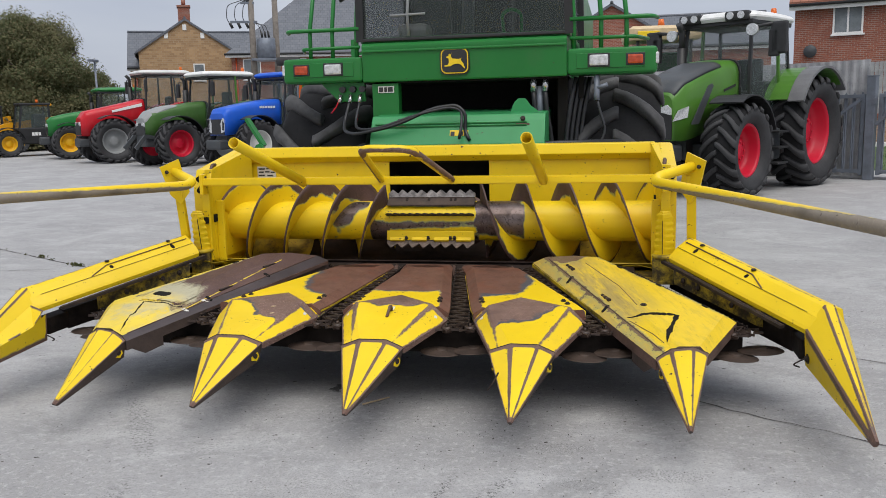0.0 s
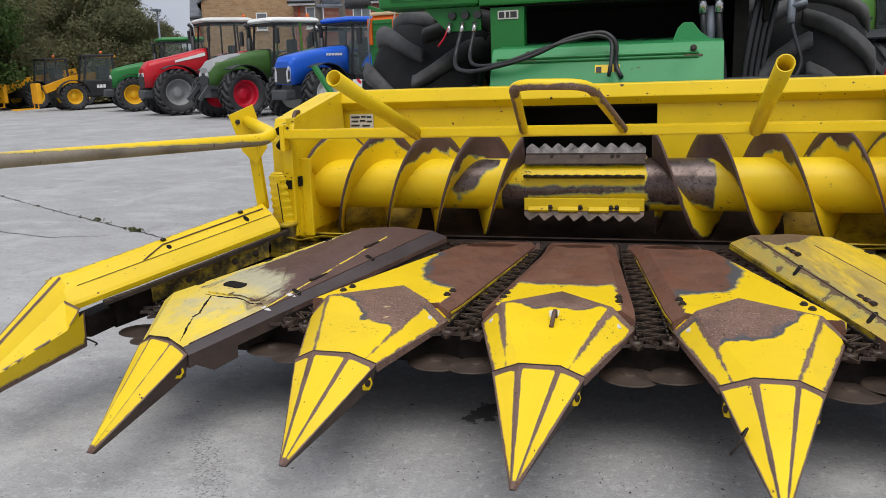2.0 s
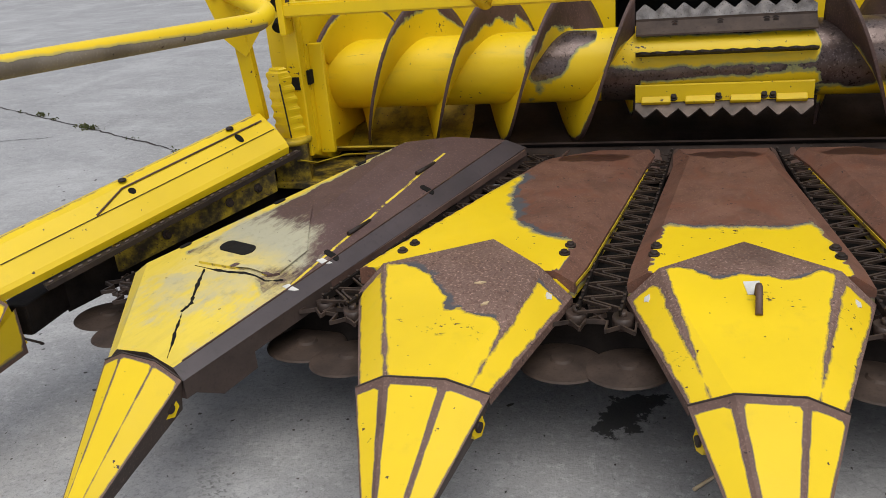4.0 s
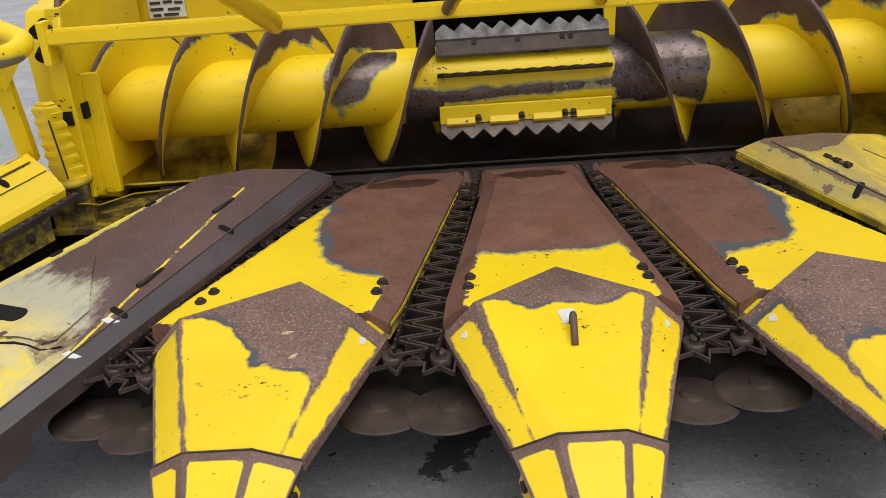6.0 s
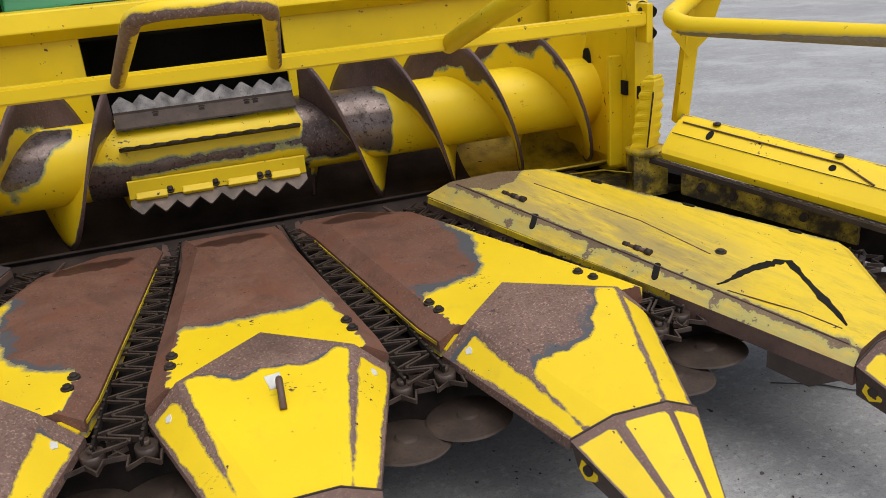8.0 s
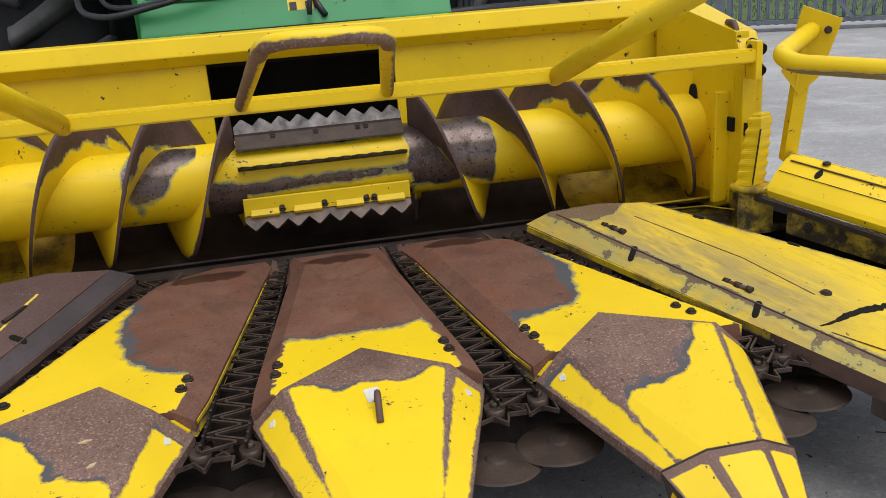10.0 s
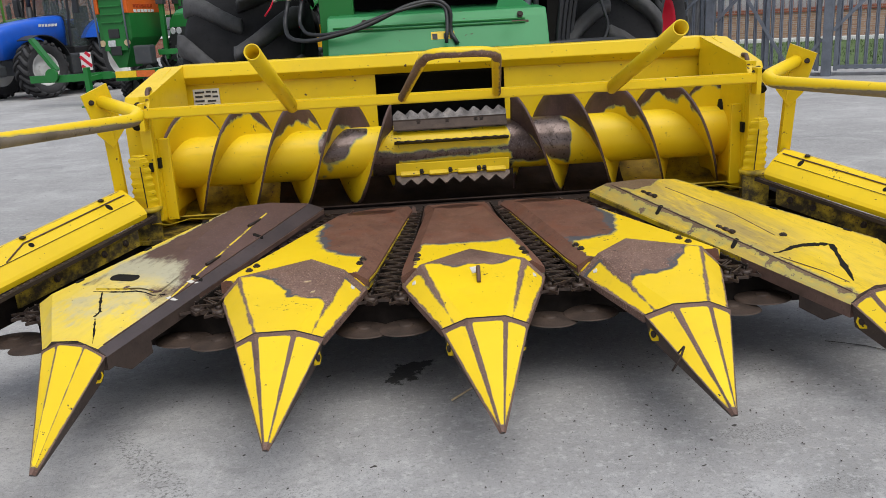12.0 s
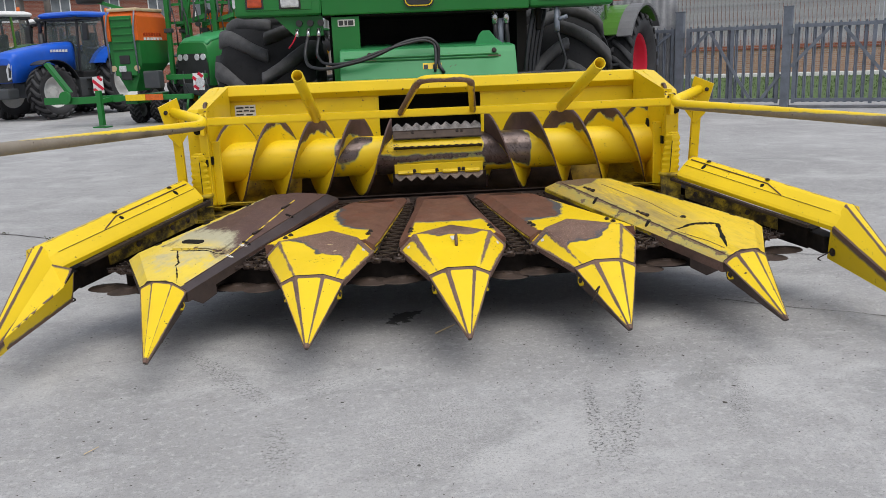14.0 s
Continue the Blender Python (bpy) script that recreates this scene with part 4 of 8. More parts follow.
def hedge():
    rnd = random.Random(9)
    a, b = bearing(-48, 50), bearing(-32.5, 54)
    verts, faces = [], []
    for i in range(70000):
        t = rnd.random()
        p = lerp(a, b, t) + V(rnd.gauss(0, .5), rnd.gauss(0, .5), rnd.uniform(.1, 2.7 + .5 * math.sin(t * 23) + .3 * math.sin(t * 71)))
        n = V(rnd.gauss(0, 1), rnd.gauss(0, 1), rnd.gauss(0, 1)).normalized()
        u = n.orthogonal().normalized() * rnd.uniform(.05, .09)
        v = n.cross(u)
        o = len(verts)
        verts += [p - u, p + v, p + u, p - v]
        faces.append((o, o + 1, o + 2, o + 3))
    me = bpy.data.meshes.new("hedge")
    me.from_pydata([tuple(q) for q in verts], [], faces)
    me.materials.append(M_LEAF)
    tagged(new("hedge", me), "dense dark hedge behind the parked machines", "hedge", kind="stuff")


hedge()


# ---- fence, gates, and what is seen through them ----
FD = V(.838, -.545, 0)
FP = V(7.90, 13.665, 0)
FANG = math.degrees(math.atan2(FD.y, FD.x))


def pale_data():
    bm = B()
    secs = []
    for x, y in ((-.034, .0), (-.018, -.014), (.0, -.006), (.018, -.014), (.034, 0.0)):
        secs.append((x, y))
    front = [V(x, y, z) for z in (0,) for x, y in secs]
    rows = []
    for z, k in ((.14, 1), (1.0, 1), (1.93, 1), (2.02, .35)):
        rows.append([V(x * k, y, z) for x, y in secs] + [V(x * k, y + .004, z) for x, y in secs[::-1]])
    loft(bm, rows)
    me = bpy.data.meshes.new("pale")
    bmesh.ops.recalc_face_normals(bm, faces=bm.faces[:])
    bm.to_mesh(me)
    bm.free()
    me.materials.append(M_GALV)
    return me


PALE = pale_data()


def gate_leaf(at, length, brace, label):
    g = thing("palisade_gate", Matrix.Translation(FP + FD * at) @ pose(0, 0, 0, 0, 0, FANG), label, "gate", "palisade gates")
    for z in (.17, 1.66):
        part("gate_rail", box(B(), (.04, -.01, z - .035), (length - .04, .045, z + .035), .004), M_GALV, g)
    for x in (.07, length / 2, length - .07):
        part("gate_stile", box(B(), (x - .035, -.012, .10), (x + .035, .048, 1.70), .004), M_GALV, g)
    for (xa, za), (xb, zb) in brace:
        part("gate_brace", tube(B(), [(xa * length, -.03, za), (xb * length, -.03, zb)], .03, sides=(.035, .060)), M_GALV, g)
    n = int(length / .155)
    for i in range(n):
        o = new("pale", PALE)
        o.parent, o.matrix_basis = g, pose(.11 + (length - .22) * i / (n - 1), .062, 0) @ Matrix.Diagonal((1, 1, .86, 1))
    return g


def gate_post(at):
    g = thing("gate_post", Matrix.Translation(FP + FD * at) @ pose(0, 0, 0, 0, 0, FANG), "square galvanised steel gate post", "gate post", "gate posts")
    part("post", box(B(), (-.085, -.085, 0), (.085, .085, 2.04), .008), M_GALV, g)
    part("post_cap", box(B(), (-.095, -.095, 2.04), (.095, .095, 2.06), .004), M_GALV, g)
    part("hinge", box(B(), (.03, -.10, 1.50), (.12, -.06, 1.62), .008), M_GALV, g)


for at in (-4.5, -2.19, 0, 3.2):
    gate_post(at)
gate_leaf(-4.40, 2.12, (((.05, .2), (.95, 1.6)),), "galvanised palisade gate with a diagonal brace")
gate_leaf(-2.09, 1.99, (((.0, 1.10), (.25, 1.60)), ((.27, 1.60), (.70, .20)), ((.82, .20), (1.0, .70))), "galvanised palisade gate with two crossed diagonal braces")
gate_leaf(.09, 3.02, (((.0, .85), (.23, 1.60)), ((.32, 1.60), (.70, .20)), ((.74, .20), (1.0, 1.2))), "wide galvanised palisade gate with diagonal braces")
fence = thing("palisade_fence", Matrix.Translation(FP + FD * 3.3) @ pose(0, 0, 0, 0, 0, FANG), "grey galvanised palisade fence beside the gates", "fence")
for z in (.35, 1.66):
    part("fence_rail", box(B(), (0, -.01, z - .03), (5.5, .04, z + .03), .004), M_GALV, fence)
for i in range(36):
    o = new("pale", PALE)
    o.parent, o.matrix_basis = fence, pose(.08 + .155 * i, .055, 0)
part("kerb", box(B(), (-8.5, .12, 0), (5.5, .30, .06), .01), M_GALV_DULL, fence)

strip = thing("grass_verge", Matrix.Translation(FP) @ pose(0, 0, 0, 0, 0, FANG), "mown green grass strip beyond the gate", "grass", kind="structure")
bm = B()
box(bm, (-16, 2.6, -.02), (22, 14.5, .03))
part("turf", bm, M_GRASS, strip)
rnd = random.Random(31)
bm = B()
for _ in range(5200):
    x, y = rnd.uniform(-8, 12), rnd.uniform(2.7, 14)
    a, hh = rnd.uniform(0, 6.28), rnd.uniform(.04, .10)
    d = V(math.cos(a), math.sin(a), 0) * .012
    p = V(x, y, .03)
    bm.faces.new([bm.verts.new(q) for q in (p - d, p + d, p + V(rnd.uniform(-.03, .03), rnd.uniform(-.03, .03), hh))])
blades = part("grass_blades", bm, M_GRASS, strip)
blades["kind"] = "stuff"
wall = thing("boundary_wall", Matrix.Translation(FP) @ pose(0, 0, 0, 0, 0, FANG + 6), "low tan brick wall with a tall grey board fence above it", "wall", kind="structure")
part("kerb_strip", box(B(), (-14, 13.8, 0), (26, 14.1, .16), .02), M_WHITE, wall)
part("brick_face", box(B(), (-14, 15.0, 0), (26, 15.25, .98), .01), M_BRICK_LOW, wall)
part("coping", box(B(), (-14, 14.95, .98), (26, 15.30, 1.14), .02), M_BRICK_RED, wall)
bmi = B()
box(bmi, (-.065, -.012, 1.14), (.065, .012, 2.95), .006)
bme = bpy.data.meshes.new("fence_board")
bmi.to_mesh(bme)
bmi.free()
bme.materials.append(M_GALV_DULL)
for i in range(280):
    o = new("fence_board", bme)
    o.parent, o.matrix_basis = wall, pose(-14 + .143 * i, 15.12 + (.012 if i % 2 else 0), 0)
for z in (1.5, 2.6):
    part("fence_rail", box(B(), (-14, 15.15, z), (26, 15.22, z + .09)), M_GALV_DULL, wall)
# tall sheeted fence that closes the yard behind the green tractor
back = thing("sheet_fence", Matrix.Translation(FP + FD * -2.30) @ pose(0, 0, 0, 0, 0, FANG), "grey corrugated steel sheet fence", "fence", kind="structure")
bm = B()
rows = []
for i in range(320):
    x = -i * .04
    rows.append([V(x, .16 + (.018 if (i // 2) % 2 else 0), z) for z in (.05, 2.38)] + [V(x, .166 + (.018 if (i // 2) % 2 else 0), z) for z in (2.38, .05)])
loft(bm, rows)
part("sheeting", bm, M_GALV_DULL, back)


# ---- the six-row maize header ----
header = thing("maize_header", pose(-0.01, 0.01, 0), "worn yellow six-row maize header mounted on the green harvester", "maize header")


def seg_dist(p, a, b):
    """Distance in plan from p to the line a-b."""
    ax, ay, bx, by = a[0], a[1], b[0], b[1]
    dx, dy = bx - ax, by - ay
    t = between((p.x - ax) * dx + (p.y - ay) * dy, 0, dx * dx + dy * dy)
    return math.hypot(p.x - ax - dx * t, p.y - ay - dy * t)


def nose(cx, jl, jr, seed, tip=(0, 0, 0.205), body=M_NOSE, kinks=None, thin=1.0):
    """The pointed nose of a divider: three bent strips on top, deep sides, a bolt boss at each rear corner."""
    rnd = random.Random(seed)
    tx, ty, tz = cx + tip[0], tip[1], tip[2]
    mid = (Vector(jl) + Vector(jr)) / 2
    half = (Vector(jr) - Vector(jl)) / 2
    il, ir = kinks or (mid - half * 0.43 + V(0, -0.004, 0.040), mid + half * 0.43 + V(0, -0.004, 0.040))
    jl, jr = Vector(jl), Vector(jr)
    t0, t1, t2, t3 = [V(tx + x, ty + y, tz + z) for x, y, z in ((-.010, .008, -.002), (-.004, .0, .007), (.004, .0, .007), (.010, .008, -.002))]
    bl, br = jl + V(0.03, 0.02, -0.10), jr + V(-0.03, 0.02, -0.10)
    b0, b3 = V(tx - .004, ty + .030, tz - .016), V(tx + .004, ty + .030, tz - .016)
    top = [(jl, il, t1, t0), (il, ir, t2, t1), (ir, jr, t3, t2)]
    sides = [(jl, t0, b0, bl), (jr, br, b3, t3), (bl, b0, b3, br), (t0, t1, b0), (t1, t2, b3, b0), (t2, t3, b3), (jl, bl, br, jr, ir, il)]
    g = rnd.uniform(0.004, 0.010)

    def wear(p):
        e = 0.0042 + 0.0090 * between(p.y, ty, ty + .48) + 0.0018 * rag(p, 11, seed)
        e *= thin
        d = max(e * 1.1 - seg_dist(p, il, t1), e * .8 - seg_dist(p, ir, t2), 0.003 + g * .5 - seg_dist(p, jl, t0), 0.003 + g * .5 - seg_dist(p, jr, t3), 0.008 + e - seg_dist(p, jl, il), 0.006 + e - seg_dist(p, il, ir), 0.008 + e - seg_dist(p, ir, jr))
        return max(d * 1.4, 0.030 - (p.y - ty)) - 0.003 if p.z > tz - 0.01 else 0.05

    bm = B()
    for q in top:
        panel(bm, *q, 0.016, {"wear": wear})
    for f in bm.faces:
        f.smooth = False
    ob = part("divider_nose", bm, body, header)
    part("nose_side", sheet(B(), sides, 0.05, {"wear": lambda p: 0.035 - 0.5 * between(p.y, .30, .45) * max(0.0, p.z - jl.z + .055) + .012 * rag(p, 9, seed)}), M_NOSE_SIDE, ob)
    up = V(0, .002, .0015)
    part("joint_strip", tube(B(), [jl + up, il + up, ir + up, jr + up], .003, sides=(.004, .004)), M_UNDER, ob)
    for s, c in ((-1, bl), (1, br)):
        c = c + V(-s * .012, -.012, .004)
        boss = cyl(B(), c + V(s * .000, -.04, .035), c + V(s * .018, -.047, .037), 0.029, seg=6)
        part("nose_boss", boss, M_YELLOW, ob)
        part("nose_bolt", cyl(B(), c + V(s * .014, -.046, .037), c + V(s * .024, -.049, .037), 0.013, seg=10), M_DARKRUST, ob)
    return ob


def inner_divider(k, cx, skew, kinks, ends, bare_hood, yellow_plate, seed):
    """A middle divider: nose, bent hood and rubbed rear plate that slews towards the feed opening.
    kinks: where the joint with the nose bends; ends: how far past them the hood's two creases run out."""
    def c(y):
        return cx + skew * max(0.0, y - 0.9) * 0.40
    jl, jr = V(cx - .157, .482, .384), V(cx + .157, .482, .384)
    il, ir = V(cx + kinks[0], .479, .421), V(cx + kinks[1], .479, .421)
    nose(cx, jl + V(-.004, -.006, .004), jr + V(.004, -.006, .004), seed, kinks=(il + V(0, -.006, .004), ir + V(0, -.006, .004)))
    cl, cr = lerp(il, jl, ends[0]), lerp(ir, jr, ends[1])
    sl, sr = V(c(.92) - .302, .918, .424), V(c(.92) + .300, .918, .424)
    ul, ur = V(c(.92) - .220, .922, .510), V(c(.92) + .214, .922, .510)
    ap = V(c(1.08), 1.078, .522)
    low = V(0, 0.006, -0.024)
    skirt = [(sl, sl + low, jl + low * 1.3, jl), (sr, jr, jr + low * 1.3, sr + low), (jl, jl + low, jr + low, jr, cr, ir, il, cl),
             (ul, ul + low, sl + low, sl), (ur, sr, sr + low, ur + low), (ul + low, ul, ap), (ur + low, ap, ur), (ul + low, ap, ur + low)]

    def wear(p):
        t = between(p.y, cl.y, ul.y)
        wob = 0.0022 * rag(p, 16, seed)
        half_l = (.0175 * t - .0012 if ends[0] > .1 else .0045 + .002 * t) + wob
        half_r = (.0150 * t - .0012 if ends[1] > .1 else .0050 + .002 * t) + wob
        on_l, on_r = seg_dist(p, cl, ul), seg_dist(p, cr, ur)
        ridge = max(half_l - on_l, half_r - on_r)
        edge = max(0.006 - seg_dist(p, sl, jl), 0.006 - seg_dist(p, sr, jr), 0.006 - seg_dist(p, ul, ap), 0.006 - seg_dist(p, ur, ap)) + .5 * wob
        patch = -0.03
        if inside(p):
            patch = depth_in(p, bare_hood) * 0.9 + 0.006 * rag(p, 30, k * 3)
        else:
            wide_l, wide_r = (.040 if skew < 0 else .026), (.040 if skew > 0 else .026)
            edge = max(edge, wide_l - seg_dist(p, ul, sl) * 0.9 + 0.008 * rag(p, 14, k), wide_r - seg_dist(p, ur, sr) * 0.9 + 0.008 * rag(p, 14, k))
        return max(ridge * 1.2, edge * 1.6, patch)

    def inside(p):
        t = (p.y - cl.y) / (ul.y - cl.y)
        return lerp(cl.x, ul.x, t) < p.x < lerp(cr.x, ur.x, t)

    def rim(p):
        if inside(p):
            return (0.020, 0.010, 0.034)[k - 2] if min(seg_dist(p, cl, ul), seg_dist(p, cr, ur)) > 0.026 and seg_dist(p, ul, ap) > .02 and seg_dist(p, ur, ap) > .02 else 0.0
        return 0.018 if p.y > 0.87 and skew * (p.x - c(p.y)) > 0 else 0.0

    vals = {"wear": wear, "rimw": rim}
    bm = sheet(B(), [(ul, cl, il, ir, cr, ur), (ul, ur, ap)], 0.018, vals)
    panel(bm, sl, jl, cl, ul, 0.018, vals)
    panel(bm, ur, cr, jr, sr, 0.018, vals)
    bmesh.ops.remove_doubles(bm, verts=bm.verts[:], dist=1e-4)
    sheet(bm, skirt, 0.08, {"wear": lambda p: 0.05})
    for f in bm.faces:
        f.smooth = False
    hood = part("divider_hood", bm, M_HOOD, header)
    for q0, q1, on in ((ul, sl, skew < 0), (ur, sr, skew > 0)):
        if on:
            q = [lerp(q0, q1, x) + V(0, y, .0025) for x, y in ((.42, -.002), (.86, -.002), (.90, .012), (.50, .010))]
            part("paint_chip", loft(B(), [[v + V(0, 0, -.004) for v in q], q]), M_YELLOW, hood)
    for a, b, c2, d2, on in ((ul, sl, cl, jl, k == 3), (ur, sr, cr, jr, k < 4), (ul, sl, cl, jl, k == 4)):
        if on:
            mid = lerp(lerp(a, b, .55), lerp(c2, d2, .55), .14)
            ex, ey = (b - a).normalized(), (lerp(c2, d2, .5) - lerp(a, b, .5)).normalized()
            nn = ex.cross(ey)
            nn = nn if nn.z > 0 else -nn
            q = [mid + ex * x + ey * y for x, y in ((-.010, -.008), (.006, -.012), (.012, .002), (.005, .007), (.002, .013), (-.007, .005))]
            part("white_chip", loft(B(), [[v - nn * .003 for v in q], [v + nn * .002 for v in q]]), M_STICKER, hood, "small white paint chip")

    # rear plate
    def z(y):
        return 0.508 + (y - 1.08) * 0.098
    y0, y1, y2 = 0.93, 1.70, 1.80
    ln = [(0.300, y0), (0.292, 1.02), (0.172, y1)]
    # the side away from the middle lies flat to its edge; the other is folded down
    in_l, in_r = (.020 if skew > 0 else .052), (.020 if skew < 0 else .052)
    dip_l, dip_r = (.006 if skew > 0 else .034), (.006 if skew < 0 else .034)
    TL = [V(c(y) - w + in_l, y, z(y)) for w, y in ln]
    TR = [V(c(y) + w - in_r, y, z(y)) for w, y in ln]
    EL = [V(c(y) - w, y, z(y) - dip_l) for w, y in ln]
    ER = [V(c(y) + w, y, z(y) - dip_r) for w, y in ln]
    cut_l, cut_r = (.03 if skew > 0 else .150), (.03 if skew < 0 else .140)
    bk_l, bk_r = V(c(y2) - cut_l, y2, z(y2) - .012), V(c(y2) + cut_r, y2, z(y2) - .012)
    bkl, bkr = V(c(y2) - cut_l - .02, y2 - .01, z(y2) - .030), V(c(y2) + cut_r + .02, y2 - .01, z(y2) - .030)
    drop = V(0, 0, -0.045)
    tops = [(TL[0], TR[0], TR[1], TL[1]), (TL[1], TR[1], TR[2], TL[2]), (TL[2], TR[2], bk_r, bk_l)]
    bev = [(EL[0], TL[0], TL[1], EL[1]), (EL[1], TL[1], TL[2], EL[2]), (EL[2], TL[2], bk_l, bkl), (TR[0], ER[0], ER[1], TR[1]), (TR[1], ER[1], ER[2], TR[2]), (TR[2], ER[2], bkr, bk_r)]
    skirts = [(EL[i], EL[i + 1], EL[i + 1] + drop, EL[i] + drop) for i in (0, 1)] + [(ER[i + 1], ER[i], ER[i] + drop, ER[i + 1] + drop) for i in (0, 1)]
    skirts += [(EL[2], bkl, bkl + drop, EL[2] + drop), (bkr, ER[2], ER[2] + drop, bkr + drop), (bkl, bk_l, bk_r, bkr, bkr + drop, bkl + drop), (EL[0] + drop, ER[0] + drop, ER[0], TR[0], TL[0], EL[0])]

    def wear2(p):
        return 0.006 * rag(p, 30, k * 5) - depth_in(p, yellow_plate) * 0.9

    def oily(p):
        """Depth inside the dark oily puddle near the rear end of the plate."""
        u = p.x - c(p.y) - (k - 3) * 0.012
        return 0.050 - math.hypot(u * 0.42, (p.y - 1.725 - 0.02 * math.sin(k * 2.1)) * 1.1) + 0.012 * rag(p, 8, k * 7)

    bm = sheet(B(), tops, 0.022, {"wear": wear2, "rimw": lambda p: (0.026, 0.008, 0.042)[k - 2] if p.y < 1.6 else 0.008, "wet": oily})
    sheet(bm, bev, 0.03, {"wet": lambda p: -0.1, "wear": lambda p: wear2(p) if skew * (p.x - c(p.y)) < 0 and k != 3 else 0.05})
    sheet(bm, skirts, 0.08, {"wet": lambda p: -0.1, "wear": lambda p: 0.020 - 0.9 * (z(p.y) - .040 - p.z)})
    plate = part("divider_plate", bm, M_PLATE, header)
    for s in (-1, 1):
        for dx, y in ((.226, 1.072), (.232, 1.026)):
            part("plate_bolt", bolt_mesh(B(), V(c(y) + s * dx - .004 * skew, y, z(y) + .001), (0, 0, 1), 0.0115, 0.010), M_DARKRUST, plate)
    # bright yellow edge left along the chain
    for s, E in ((-1, EL), (1, ER)):
        if skew * s > 0:
            part("edge_strip", tube(B(), [E[0] + V(s * .004, .01, -.010), E[1] + V(s * .004, 0, -.010), E[2] + V(s * .004, 0, -.012)], .003, sides=(.003, .009)), M_YELLOW_DIRTY, plate)
    # thin steel lip beside the chain, at the rear
    for s in (-1, 1):
        q = [V(c(1.72) + s * .175, 1.70, z(1.70) - .05), V(c(1.83) + s * .150, 1.84, z(1.8) - .02), V(c(1.83) + s * .185, 1.84, z(1.8) - .035), V(c(1.72) + s * .195, 1.68, z(1.70) - .06)]
        bm = loft(B(), [q, [v + V(0, 0, -.006) for v in q]])
        part("chain_lip", bm, M_RUST, plate)
    return hood


d2_hood = inner_divider(2, -0.75, 1.0, (-.085, .060), (.0, .55),
                        [(-.948, .916), (-.894, .925), (-.859, .906), (-.813, .864), (-.783, .820), (-.752, .774), (-.744, .734), (-.711, .737), (-.673, .713), (-.625, .708), (-.596, .688), (-.585, .655), (-.555, .70), (-.49, .93), (-.55, 1.2), (-.96, 1.2)],
                        [(-.438, 1.112), (-.520, 1.132), (-.579, 1.167), (-.636, 1.236), (-.664, 1.342), (-.674, 1.456), (-.650, 1.572), (-.675, 1.580), (-.80, 1.40), (-1.08, 1.02), (-1.08, .80), (-.40, .80)], 1)
d3_hood = inner_divider(3, 0.0, 0.0, (-.066, .076), (.50, .30),
                        [(-.217, .923), (-.135, .924), (-.115, .902), (-.083, .883), (-.041, .899), (.026, .903), (.090, .883), (.133, .903), (.162, .922), (.205, .916), (.25, 1.2), (-.25, 1.2)],
                        [(-.280, .88), (-.252, 1.015), (-.219, 1.216), (-.165, 1.206), (-.089, 1.195), (-.012, 1.197), (.063, 1.192), (.123, 1.195), (.189, 1.229), (.218, 1.182), (.240, 1.061), (.270, .88), (.0, .80)], 2)
d4_hood = inner_divider(4, 0.75, -1.0, (-.055, .080), (.60, .0),
                        [(.895, .927), (.873, .895), (.855, .853), (.821, .813), (.781, .752), (.744, .740), (.712, .723), (.672, .718), (.622, .707), (.597, .686), (.591, .656), (.56, .70), (.48, .93), (.55, 1.2), (.92, 1.2)],
                        [(.453, .94), (.415, 1.032), (.430, 1.119), (.489, 1.138), (.558, 1.164), (.636, 1.188), (.675, 1.231), (.683, 1.288), (.690, 1.351), (.713, 1.418), (.683, 1.511), (.671, 1.573), (.700, 1.572), (.80, 1.40), (1.08, 1.02), (1.08, .80), (.47, .80)], 3)
part("wire_clip", tube(B(), [(.650, .275, .318), (.668, .262, .350), (.648, .245, .312), (.618, .238, .268)], .004, 6, .01), M_DARKRUST, d4_hood, "twisted rusty wire")
# hook and white sticker on the middle hood
hook = tube(B(), [(.010, .822, .490), (.011, .818, .517), (.010, .800, .520), (.006, .742, .476)], 0.0085, 8, 0.010)
part("lifting_hook", hook, M_RUST, d3_hood, "rusty steel lifting hook")


def zh(y):
    return .421 + (y - .479) * (.510 - .421) / (.922 - .479)


part("sticker", loft(B(), [[V(x, y, zh(y) + h) for x, y in ((-.020, .870), (.019, .875), (.020, .825), (-.012, .820))] for h in (-.002, .002)]), M_STICKER, d3_hood, "small white sticker")
for x, y, a in ((-.674, .842, .3), (-.646, .757, 1.0)):
    q = [V(x + r * math.cos(a + t) * 1.0, y + r * math.sin(a + t) * .8, zh(y) + .003) for r, t in ((.017, 0), (.008, 1.2), (.016, 3.0), (.007, 4.6))]
    part("leaf_scrap", loft(B(), [[v - V(0, 0, .004) for v in q], q]), M_TAN, d2_hood, "dry tan leaf scrap")


def oval(bm, c, d, half, r, h=0.003):
    d = d.normalized()
    n = V(-d.y, d.x, 0)
    ring = []
    for i in range(20):
        t = 2 * math.pi * i / 20
        k = half if math.cos(t) >= 0 else -half
        ring.append(c + d * (k + r * math.cos(t)) + n * r * math.sin(t))
    return loft(bm, [[v for v in ring], [v + V(0, 0, h) for v in ring]])


def mirror_x(s, p):
    return V(p[0] * s, p[1], p[2])


